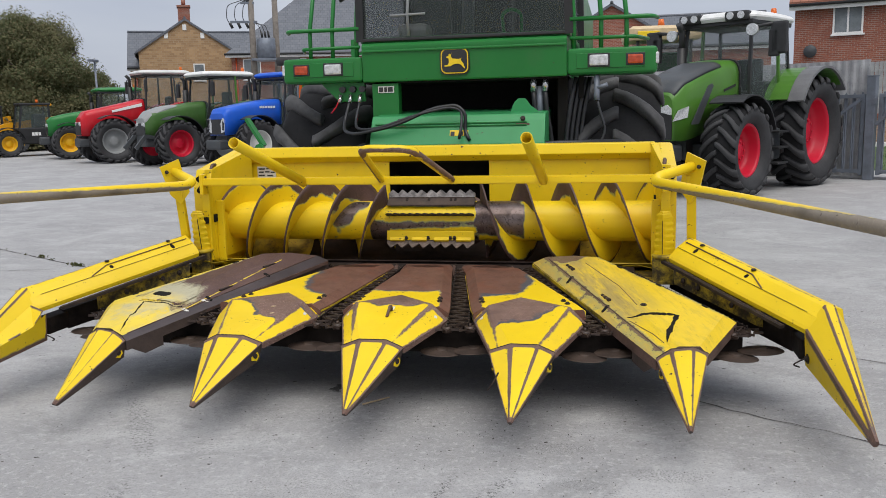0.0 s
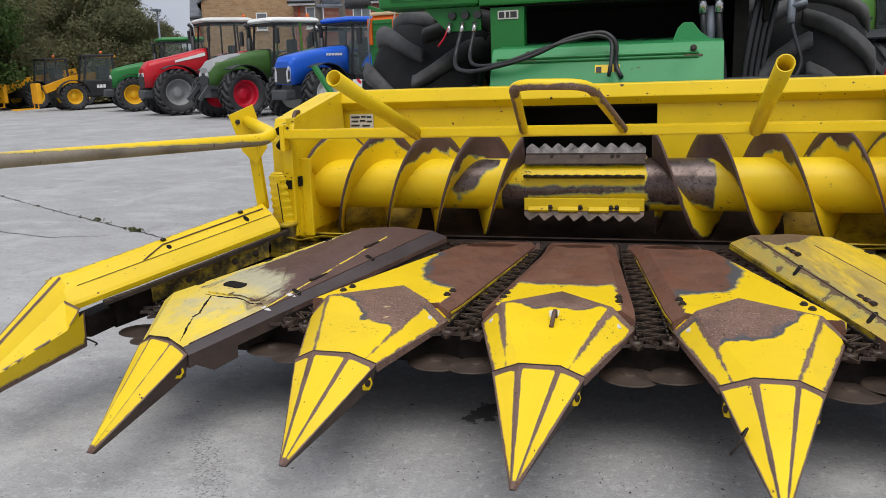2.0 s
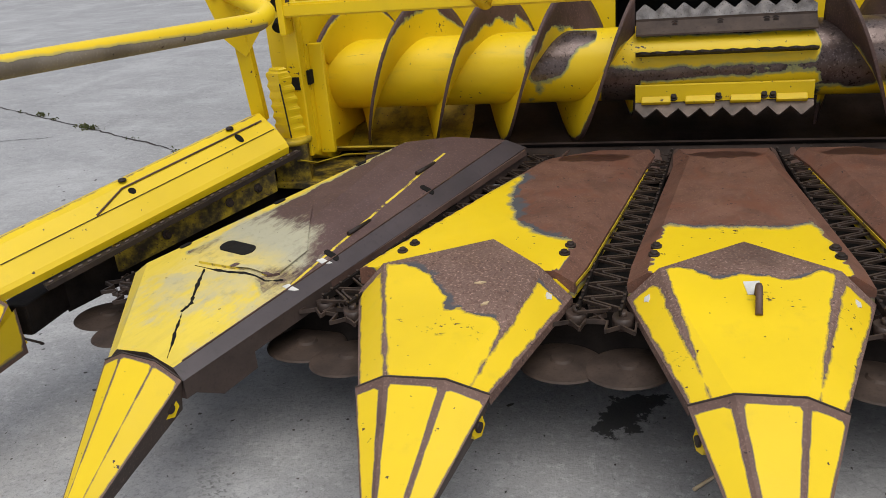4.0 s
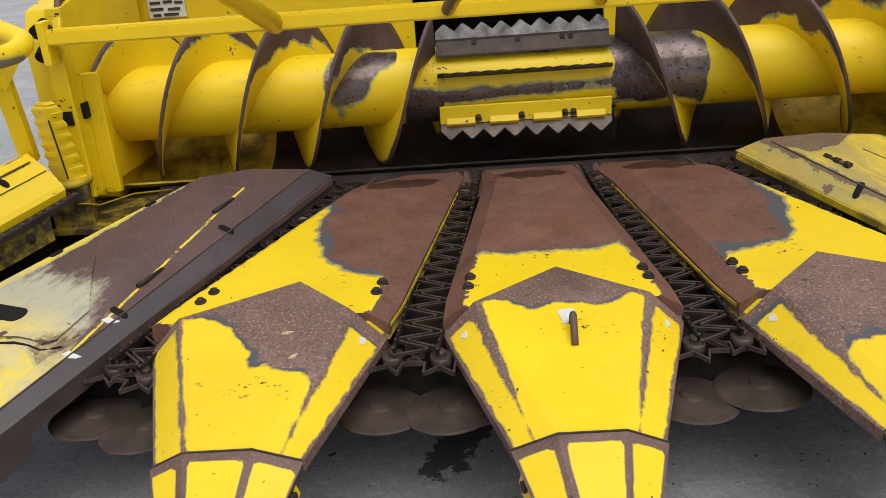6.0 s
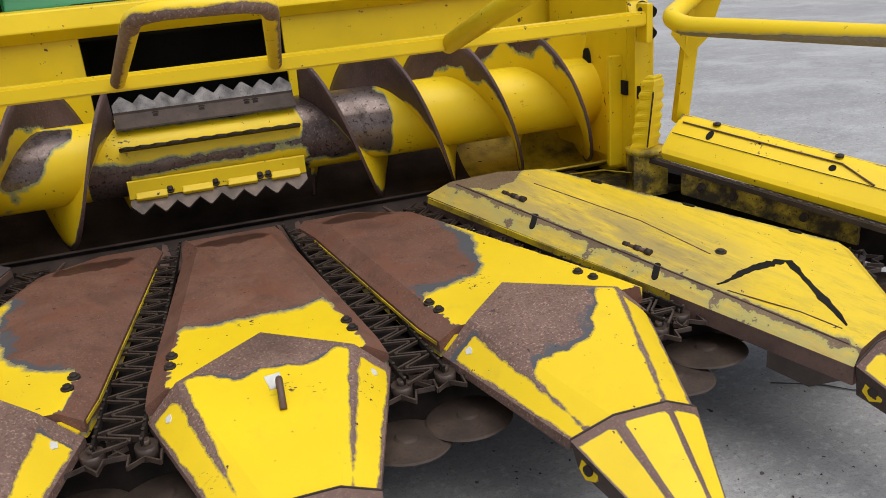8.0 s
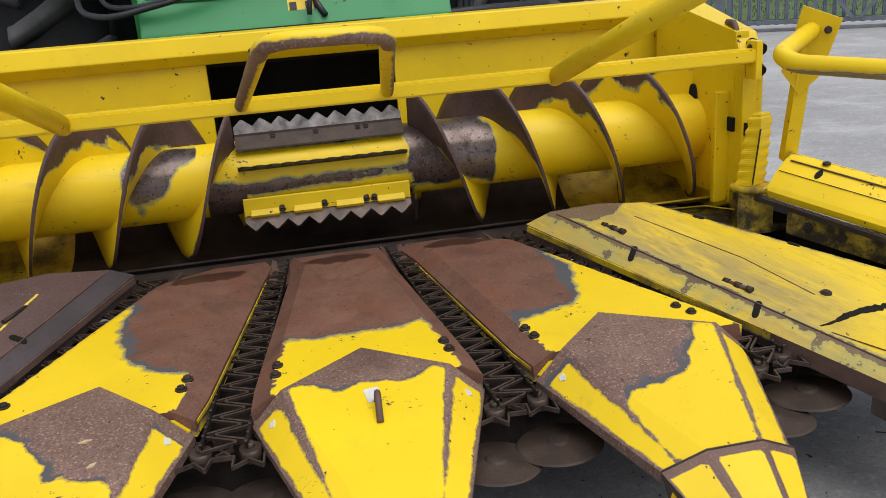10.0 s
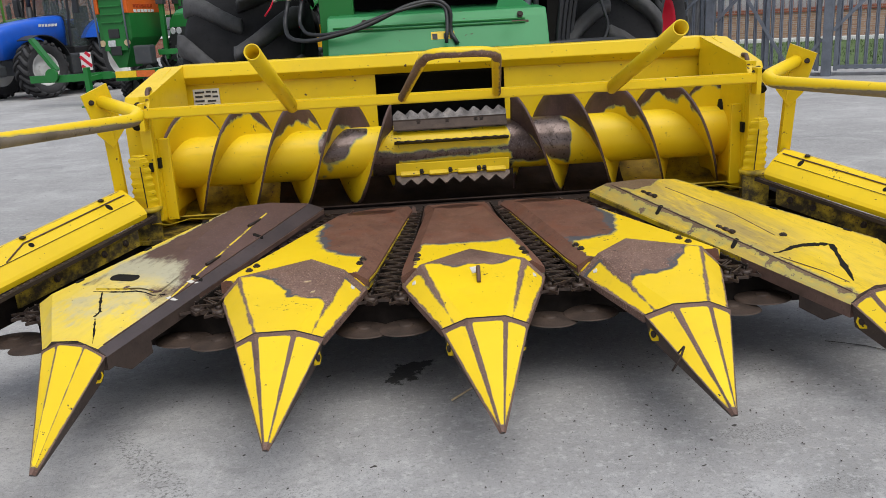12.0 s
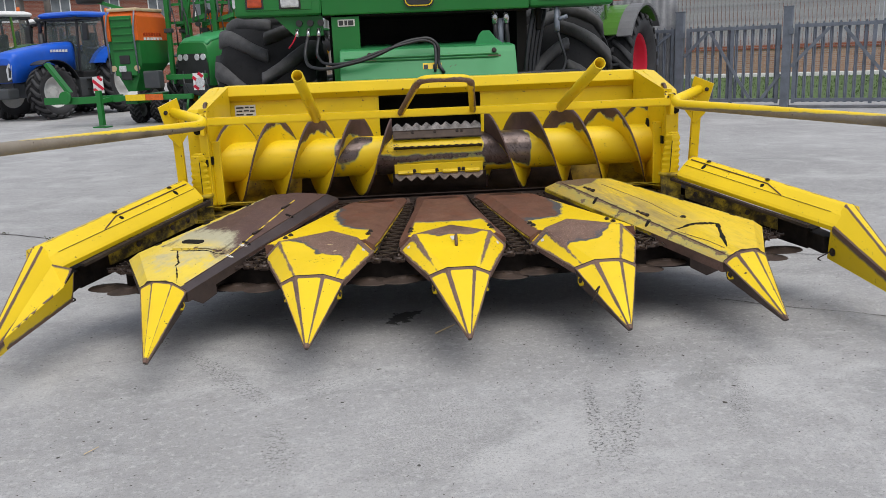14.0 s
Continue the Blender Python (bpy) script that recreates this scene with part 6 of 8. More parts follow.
for x0, x1 in ((-1.45, -.385), (.325, 1.45)):
    part("back_sheet", box(B(), (x0, 2.305, .60), (x1, 2.325, 1.215), .004), M_YELLOW, header)
part("trough_sill", prism(B(), [(1.70, .49), (1.70, .515), (1.862, .575), (1.88, .56), (1.75, .48)], "x", -1.30, 1.30, m=Matrix.Translation((0, 0, -.014))), M_DARKRUST, header)
for s in (-1, 1):
    pl = [(s * 1.05, 1.72), (s * 1.30, 1.56), (s * 1.63, 1.585), (s * 1.63, 2.05), (s * 1.05, 2.05)]
    part("corner_floor", prism(B(), pl if s > 0 else pl[::-1], "z", .505, .525, .003), M_CAKED, header)
# throat lining: its black colour stands for the shade inside the feed opening
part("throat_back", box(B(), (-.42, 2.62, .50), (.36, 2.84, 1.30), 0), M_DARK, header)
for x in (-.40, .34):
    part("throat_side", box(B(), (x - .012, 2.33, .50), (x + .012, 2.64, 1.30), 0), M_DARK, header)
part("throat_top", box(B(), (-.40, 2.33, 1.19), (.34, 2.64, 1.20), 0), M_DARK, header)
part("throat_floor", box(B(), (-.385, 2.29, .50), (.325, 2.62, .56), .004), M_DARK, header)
bm = prism(B(), [(2.285, 1.205), (2.245, 1.245), (2.262, 1.312), (2.400, 1.312), (2.400, 1.20)], "x", -1.43, 1.43, .006)
part("top_beam", bm, M_YELLOW, header)
st = part("plate_sticker", box(B(), (-1.375, 2.296, 1.085), (-1.235, 2.3035, 1.180), .0), M_STICKER, header, "weathered white instruction sticker")
for i, (x, z, w) in enumerate(((-1.365, 1.158, .050), (-1.305, 1.160, .026), (-1.272, 1.158, .028), (-1.365, 1.135, .04), (-1.315, 1.137, .034), (-1.272, 1.133, .03), (-1.367, 1.112, .05), (-1.300, 1.110, .045), (-1.36, 1.090, .03), (-1.318, 1.091, .055))):
    part("print_bar", box(B(), (x, 2.293, z), (x + w, 2.2955, z + .010)), M_INK, st)
for s in (-1, 1):
    a, b = sorted((s * 1.452, s * 1.535))
    bm = prism(B(), [(1.690, .60), (1.690, 1.085), (1.745, 1.195), (2.215, 1.304), (2.41, 1.304), (2.41, .55), (1.95, .50)], "x", a, b, .008)
    if s < 0:
        for v in bm.verts:
            if v.co.x < -1.50:
                v.co.x -= lerp(.044, -.017, between(v.co.y, 1.77, 2.228))
                v.co.y += .026 * between(1.80 - v.co.y, 0, .05)
    side = part("side_box", bm, M_YELLOW, header)
    bm = cyl(B(), (s * 1.415, 1.985, 0), (s * 1.455, 1.985, 0), .024, seg=20)
    bm.transform(Matrix.Translation((0, 0, .94)) @ Matrix.Diagonal((1, 1, 2.3, 1)))
    part("oval_slot", bm, M_DARK, side)
    # chamfer sheet between beam and side box
    plan = [(1.400, 2.262), (1.450, 1.735), (1.500, 1.735), (1.500, 2.262)]
    part("corner_sheet", loft(B(), [[V(s * x, y, .60) for x, y in plan], [V(s * x, y, lerp(1.198, 1.309, between(y, 1.745, 2.215))) for x, y in plan]]), M_YELLOW, side)
    # front flange and upright rib
    part("front_flange", box(B(), (min(s * 1.445, s * 1.50), 1.668, .60), (max(s * 1.445, s * 1.50), 1.690, 1.10), .004), M_YELLOW, side)
    part("rib", box(B(), (min(s * 1.395, s * 1.448), 1.76, .585), (max(s * 1.395, s * 1.448), 1.785, .99), .004), M_YELLOW, side)
    part("square_hole", box(B(), (min(s * 1.440, s * 1.4525), 1.725, .850), (max(s * 1.440, s * 1.4525), 1.765, .900), 0), M_DARK, side)
    part("square_hole", box(B(), (s * 1.475 - .022, 1.664, .845), (s * 1.475 + .018, 1.6675, .890), 0), M_DARK, side)
    for z in (1.150, 1.075):
        part("round_hole", cyl(B(), (s * 1.505, 1.660, z - .012), (s * 1.505, 1.690 if z < 1.1 else 1.730, z + .004), .021, seg=16), M_DARK, side)
    part("tab", box(B(), (s * 1.462 - .012, 1.60, 1.045), (s * 1.462 + .012, 1.665, 1.175), .004), M_YELLOW, side)
    part("tab_bolt", bolt_mesh(B(), (s * 1.462 - s * .012, 1.64, 1.15), (-s, 0, 0), .009, .008), M_DARKRUST, side)
    part("clip", tube(B(), [(s * 1.470, 1.83, 1.225), (s * 1.468, 1.78, 1.225), (s * 1.462, 1.74, 1.175)], .012, 6, .02), M_RUST, side, "rusty wire clip")
    # rounded gearbox post beside the outer cover
    foot, crown = (V(-1.512, 1.655, .672), V(-1.503, 1.590, .940)) if s < 0 else (V(1.466, 1.630, .672), V(1.462, 1.570, .940))
    rnd = random.Random(31)
    secs = []
    for i in range(45):
        t = i / 44
        k = lerp(1.0, .74, t) * (.55 if t > .98 else .80 if t > .95 else 1)
        a, b = (.058 * k + .0035 * math.sin(t * 44 + c) + rnd.uniform(-.001, .001) for c in (0, 1.7))
        secs.append([lerp(foot, crown, t) + V(x, y, 0) for x, y in ((-a, .004), (-s * .012, -.030 * k), (b, .004), (b - .004, .010), (s * .004, .026 * k), (-a + .004, .010))])
    post = part("post_cover", loft(B(), secs), M_YELLOW, header)
    part("post_base", cyl(B(), foot + V(0, 0, -.016), foot + V(0, 0, .006), .072, seg=24, bev=.006), M_YELLOW_DIRTY, post)
    part("post_pedestal", loft(B(), [[V(foot.x + s * x, foot.y + y, z) for x, y in ((-.07, -.04), (.05, -.07), (.09, .05), (-.04, .07))] for z in (.51, foot.z - .014)]), M_CAKED, post)
    lip = [V(s * 1.235, 1.785, .575), V(s * 1.33, 1.690, .600), V(s * 1.42, 1.625, .590), V(s * 1.47, 1.590, .610)]
    part("bent_lip", loft(B(), [[p + V(0, 0, z) + V(s * y, y, 0) for y, z in ((-.010, 0), (.016, -.012), (.016, -.008), (-.010, .004))] for p in lip]), M_YELLOW_DIRTY, post, "bent grimy sheet edge")
    part("post_seam", tube(B(), [lerp(foot, crown, .04) + V(-s * .012, -.0305, 0), lerp(foot, crown, .80) + V(-s * .012, -.0265, 0)], .002, sides=(.004, .004)), M_DARKRUST, post)
    # guide bar with its bracket and strut
    f, e = V(s * 1.60, 1.535, 1.205), V(s * 1.392, 1.335, 1.134)
    dirv = V(s * .412, -1, -.014 if s > 0 else .029).normalized()
    bm = tube(B(), [f + V(s * .03, .02, .0), V(s * 1.405, 1.395, 1.15), e + dirv * .02 * 0 + V(s * .01, -.03, -.004), e + dirv * 2.45], .029, 14, .07)
    lay = bm.verts.layers.float.new("wear")
    bmesh.ops.subdivide_edges(bm, edges=[ed for ed in bm.edges if ed.calc_length() > .3], cuts=24)
    for v in bm.verts:
        far = (v.co - e).dot(dirv)
        over = (v.co.z - (e.z + dirv.z * far)) / .029
        v[lay] = -.03 if far < 0 else min(.04, (far - (.34 if s < 0 else .60)) * .036 - over * .038 - .004)
    bar = part("guide_bar", bm, M_BAR, header, "bent yellow crop guide bar with rubbed paint")
    q = [V(s * 1.585, 1.545, 1.240), V(s * 1.655, 1.490, 1.205), V(s * 1.632, 1.530, 1.070), V(s * 1.600, 1.565, 1.020), V(s * 1.560, 1.585, 1.080)]
    qc = sum(q, V(0, 0, 0)) / len(q)
    q = [qc + (v - qc) * 1.35 for v in q]
    part("bracket", loft(B(), [q, [v + V(s * .008, .010, 0) for v in q]]), M_YELLOW, bar)
    part("strut", tube(B(), [V(s * 1.605, 1.56, 1.15), V(s * 1.622, 1.655, .745)], .02, sides=(.052, .030)), M_YELLOW, bar)
    part("bracket_bolt", bolt_mesh(B(), (s * 1.640, 1.498, 1.20), (-s * .5, -.8, .1), .009, .008), M_DARKRUST, bar)
bm = tube(B(), [(-1.465, 1.632, 1.126), (1.465, 1.632, 1.126)], .03, sides=(.055, .047))
bmesh.ops.bevel(bm, geom=bm.edges[:], offset=.006, segments=2, affect="EDGES")
cross = part("cross_bar", bm, M_YELLOW, header)
for s in (-1, 1):
    part("stalk_pipe", pipe(B(), (s * .762 - .005, 1.640, 1.118), (s * .762, .655, 1.405), .030, .005, 22), M_YELLOW, cross)
bm = tube(B(), [(-.250, 1.645, 1.120), (-.146, .862, 1.358), (.124, .885, 1.352), (.205, 1.645, 1.120)], .0205, 14, .085)


def loop_wear(p):
    """Bare along the underside of the front, the outside of one leg and the top of the other."""
    over = (p.z - 1.358 + (max(p.y, .862) - .862) * .314) / .0205
    if p.y < .97:
        return -.003 - over * .026
    if p.x < 0:
        return -.003 - (p.x + .146 + (p.y - .862) * .133) * 1.1
    return -.006 + (p.x - .124 - (p.y - .885) * .107) * .9 + over * .008


bm2 = sheet(B(), [[v.co for v in f.verts] for f in bm.faces], .04, {"wear": loop_wear})
for f in bm2.faces:
    f.smooth = True
bm.free()
part("push_loop", bm2, M_HOOD, cross, "bent square-tube push loop with rubbed paint")


# auger
def auger_wear(p):
    """Where the tube is polished: a streak along the middle drum and patches beside it."""
    x = p.x
    ang = math.atan2(p.z - AZ, -(p.y - AY))
    w = 0.026 * rag((x, ang * .13, 0), 9)
    if x <= -.70:
        return -.05
    if x < -.425:
        return min((ang - lerp(-.75, .95, (x + .66) / .22)) * .06, (x + .665) * .6, (1.35 - ang) * .1) + w
    if -.425 <= x < -.30:
        return (-.02 - ang) * .12 + .01 + w
    if x < .30:
        mid = lerp(-.16, -.04, (x + .3) / .6)
        low = lerp(.17, .09, (x + .3) / .6)
        return max((low - abs(ang - mid)) * .12, (.16 - abs(ang - 1.12)) * .12, (-.75 - ang) * .1) + .3 * w
    if x < .62:
        return min((ang + .45 + (x - .3) * 1.0) * .06, (.60 - x) * .5) + w
    return -.05


def flight_wear(x, r, ang):
    """Paint gone from the inner flights, most of it near the rim and on top."""
    lim = .60 if x < 0 else .93
    up = between(math.sin(ang), -.3, .9)
    d = (lim - abs(x)) * .10 + (r - .232) * .50 + (up - .55) * .085 + .035 * rag((x * .6, r, ang * .12), 11)
    edge = (r - .2660) * 2.0 + .004 * math.sin(ang * 9) + .004 * rag((x, ang, r), 7)
    return max(min(d, .05), edge)


auger = part("auger_tube", B(), M_AUGER, header)
tmp = B()
seg, xs = 40, [-1.44 + 2.88 * i / 72 for i in range(73)]
lay = tmp.verts.layers.float.new("wear")
rings = []
for x in xs:
    ring = []
    for i in range(seg):
        t = 2 * math.pi * i / seg
        v = tmp.verts.new((x, AY - .130 * math.cos(t), AZ + .130 * math.sin(t)))
        v[lay] = auger_wear(v.co)
        ring.append(v)
    rings.append(ring)
for q, r in zip(rings, rings[1:]):
    for i in range(seg):
        tmp.faces.new((q[i], q[(i + 1) % seg], r[(i + 1) % seg], r[i])).smooth = True
bmesh.ops.recalc_face_normals(tmp, faces=tmp.faces[:])
tmp.to_mesh(auger.data)
tmp.free()
def flight(s, start, pitch, t0, t1):
    bm = B()
    lay = bm.verts.layers.float.new("wear")
    n = 110
    rows = []
    for i in range(n + 1):
        t = lerp(t0, t1, i / n) * 2 * math.pi
        x = start + s * pitch * t / (2 * math.pi)
        row = []
        for r, dx in ((.128, -.005), (.17, -.005), (.21, -.005), (.245, -.005), (.276, -.005), (.276, .005), (.245, .005), (.21, .005), (.17, .005), (.128, .005)):
            v = bm.verts.new((x + dx, AY - r * math.cos(t), AZ + r * math.sin(t)))
            v[lay] = flight_wear(x, r, t)
            row.append(v)
        rows.append(row)
    for q, r in zip(rows, rows[1:]):
        for i in range(9):
            bm.faces.new((q[i], q[i + 1], r[i + 1], r[i])).smooth = i != 4
    bm.faces.new(rows[0])
    bm.faces.new(rows[-1][::-1])
    return part("auger_flight", bm, M_FLIGHT, auger)
flight(1, -1.208, .536, -.42, 1.66)
flight(1, -.94, .536, -.92, 1.18)
flight(-1, 1.284, .56, -.27, 1.70)
flight(-1, 1.0, .56, -.77, 1.22)
def paddle(deg, mat_, clamps, r0=.198, r1=.226, teeth=8, lean=0):
    """A toothed feed paddle along the middle of the auger; lean turns its blade out of the radial plane."""
    a = radians(deg)
    out, tan = V(0, -math.cos(a), math.sin(a)), V(0, math.sin(a), math.cos(a))
    o = V(0, AY, AZ)
    if lean:
        o = o + out * .128
        a = radians(deg + lean)
        out, tan = V(0, -math.cos(a), math.sin(a)), V(0, math.sin(a), math.cos(a))
        o = o - out * .128
    w0, w1 = -.300, .285
    low = [o + out * .128 + V(x, 0, 0) for x in (w0, w1)]
    edge = []
    for i in range(teeth):
        x0 = w0 + (w1 - w0) * i / teeth
        st = (w1 - w0) / teeth
        edge += [o + out * r0 + V(x0, 0, 0), o + out * r1 + V(x0 + st * .40, 0, 0), o + out * r1 + V(x0 + st * .50, 0, 0)]
    edge.append(o + out * r0 + V(w1, 0, 0))
    ring = [low[0]] + edge + [low[1]]
    p = part("paddle", loft(B(), [ring, [v + tan * .008 for v in ring]]), mat_, auger, "toothed steel feed paddle")
    if r1 < .2:
        return p
    f = 1 if clamps else -1
    tan0, tan = tan, tan * f
    base = tan * (.008 if clamps else 0)
    if not clamps:
        q = [o + out * r + V(x, 0, 0) + base for x, r in ((w0, .14), (w1, .14), (w1, .180), (w0, .180))]
        part("backing_strip", loft(B(), [q, [v + tan * .003 for v in q]]), M_DISC, p)
    foot = [(w0, .126, .045), (w1, .126, .045), (w1, .150, .0), (w0, .150, .0)], [(w0, .132, .045), (w1, .132, .045), (w1, .172, .004), (w0, .172, .004)]
    part("paddle_foot", loft(B(), [[o + base + V(x, 0, 0) + out * r + tan * t for x, r, t in row] for row in foot]), M_DISC if not clamps else M_YELLOW, p)
    for i in range(4):
        x = lerp(w0 + .07, w1 - .07, i / 3)
        c = o + V(x, 0, 0) + out * .158 + tan * .020
        if clamps:
            m = Matrix((V(1, 0, 0), tan, out)).transposed().to_4x4()
            part("clamp", box(B(), (-.050, -.012, -.018), (.050, .006, .024), .004, Matrix.Translation(c) @ m), M_YELLOW, p)
        part("paddle_bolt", bolt_mesh(B(), c + V(.06 if i < 3 else -.06, 0, 0) - tan * (.0 if clamps else .012), tan, .011, .012), M_DARKRUST, p)
    return p
paddle(-45, M_PADDLE, True, .196, .230)
paddle(20, M_DARKRUST, False, .166, .186, 12)
paddle(60, M_BRIGHT, False, .204, .228, 9, 34)
paddle(142, M_RUST, True)
paddle(232, M_RUST, False)



# ---- wheels and tractors ----
tyre_cache = {}


def tyre_data(R, w, rim, lugs, mat_):
    """Agricultural tyre round the x axis: carcass and slanted lugs that wrap on to the shoulders."""
    key = (R, w, rim, lugs, mat_.name)
    if key in tyre_cache:
        return tyre_cache[key]
    h = w / 2
    lug_h = min(0.055, R * 0.06) if lugs > 14 else R * 0.085
    Rc = R - lug_h
    bm = lathe(B(), [(rim, -h * .62), (rim + .03, -h * .80), (lerp(rim, Rc, .45), -h * 1.0), (lerp(rim, Rc, .78), -h * .98), (Rc - .02, -h * .80), (Rc, -h * .4), (Rc, h * .4), (Rc - .02, h * .80), (lerp(rim, Rc, .78), h * .98), (lerp(rim, Rc, .45), h * 1.0), (rim + .03, h * .80), (rim, h * .62)], (0, 0, 0), "x", 48)
    plain_faces = len(bm.faces)
    step = 2 * math.pi / lugs
    wid = step * R * (0.20 if lugs > 14 else 0.135)
    for s in (-1, 1):
        for i in range(lugs):
            t0 = (i + (0.5 if s > 0 else 0)) * step
            secs = []
            for f, r0, r1 in ((-.06, Rc - .01, R - .012), (.0, Rc - .01, R), (.25, Rc - .01, R), (.50, Rc - .02, R - .002), (.72, Rc - .03, R - .010), (.88, Rc - .05, R - .030), (.98, Rc - .09, R - .065), (1.03, lerp(rim, Rc, .74), lerp(rim, Rc, .80))):
                t = t0 + (max(0, f) ** 1.25) * h * .95 / R
                x = s * h * f
                sec = []
                for k, u in ((-1.1, 0), (-1, .55), (-.82, .88), (-.5, 1), (.5, 1), (.82, .88), (1, .55), (1.1, 0)):
                    r = lerp(r0, r1, u)
                    a = t + k * wid / R * lerp(.80, 1.30, between(f, 0, 1))
                    sec.append(V(x + (s * .014 * u if f > .9 else 0), r * math.cos(a), r * math.sin(a)))
                secs.append(sec)
            k0 = len(bm.verts)
            loft(bm, secs, smooth=True)
            bm.verts.ensure_lookup_table()
            root = 6 * 48 + round(t0 / (2 * math.pi) * 48) % 48
            bm.faces.new((bm.verts[root], bm.verts[k0], bm.verts[k0 + 7]))
    me = bpy.data.meshes.new("tyre")
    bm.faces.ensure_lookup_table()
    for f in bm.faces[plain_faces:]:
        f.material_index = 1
    # tread floor gets the darkened rubber, so groove shade is in its colour
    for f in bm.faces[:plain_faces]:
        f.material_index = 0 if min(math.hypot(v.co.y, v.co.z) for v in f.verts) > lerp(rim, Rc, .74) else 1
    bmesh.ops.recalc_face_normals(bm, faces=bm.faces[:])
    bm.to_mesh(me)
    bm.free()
    me.materials.append(M_RUBBER_SHADED)
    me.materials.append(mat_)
    tyre_cache[key] = me
    return me


rim_cache = {}


def rim_data(r, w, mat_, hub):
    key = (r, w, mat_.name, hub.name)
    if key in rim_cache:
        return rim_cache[key]
    h = w / 2
    bm = lathe(B(), [(r + .004, h * .64), (r - .025, h * .66), (r - .04, h * .50), (r * .88, h * .10), (r * .80, -h * .16), (r * .45, -h * .10), (r * .40, h * .12), (r * .16, h * .18), (.001, h * .20)], (0, 0, 0), "x", 32)
    lathe(bm, [(r + .004, -h * .64), (r - .03, -h * .6), (r * .8, -h * .3), (.001, -h * .3)], (0, 0, 0), "x", 32)
    for i in range(8):
        a = i * math.pi / 4
        c, s = r * .31 * math.cos(a), r * .31 * math.sin(a)
        cyl(bm, (h * .10, c, s), (h * .22, c, s), .02, seg=6)
    me = bpy.data.meshes.new("rim")
    bmesh.ops.recalc_face_normals(bm, faces=bm.faces[:])
    bm.to_mesh(me)
    bm.free()
    me.materials.append(mat_)
    rim_cache[key] = me
    return me


def wheel(parent, x, y, R, w, rim, rim_mat, lugs=20, rubber=None, steer=0):
    tyre = new("tyre", tyre_data(R, w, rim, lugs, rubber or M_RUBBER))
    tyre.parent = parent
    tyre.matrix_basis = pose(x, y, R - .012, 0, 0, (0 if x > 0 else 180) + steer)
    r = new("rim", rim_data(rim, w, rim_mat, rim_mat))
    r.parent = tyre
    return tyre


def arc_fender(bm, x0, x1, y, z, R, a0, a1, thick=.03, n=10):
    secs = []
    for i in range(n + 1):
        a = radians(lerp(a0, a1, i / n))
        c, s = math.cos(a), math.sin(a)
        secs.append([V(x0, y + R * c, z + R * s), V(x1, y + R * c, z + R * s), V(x1, y + (R + thick) * c, z + (R + thick) * s), V(x0, y + (R + thick) * c, z + (R + thick) * s)])
    return loft(bm, secs)


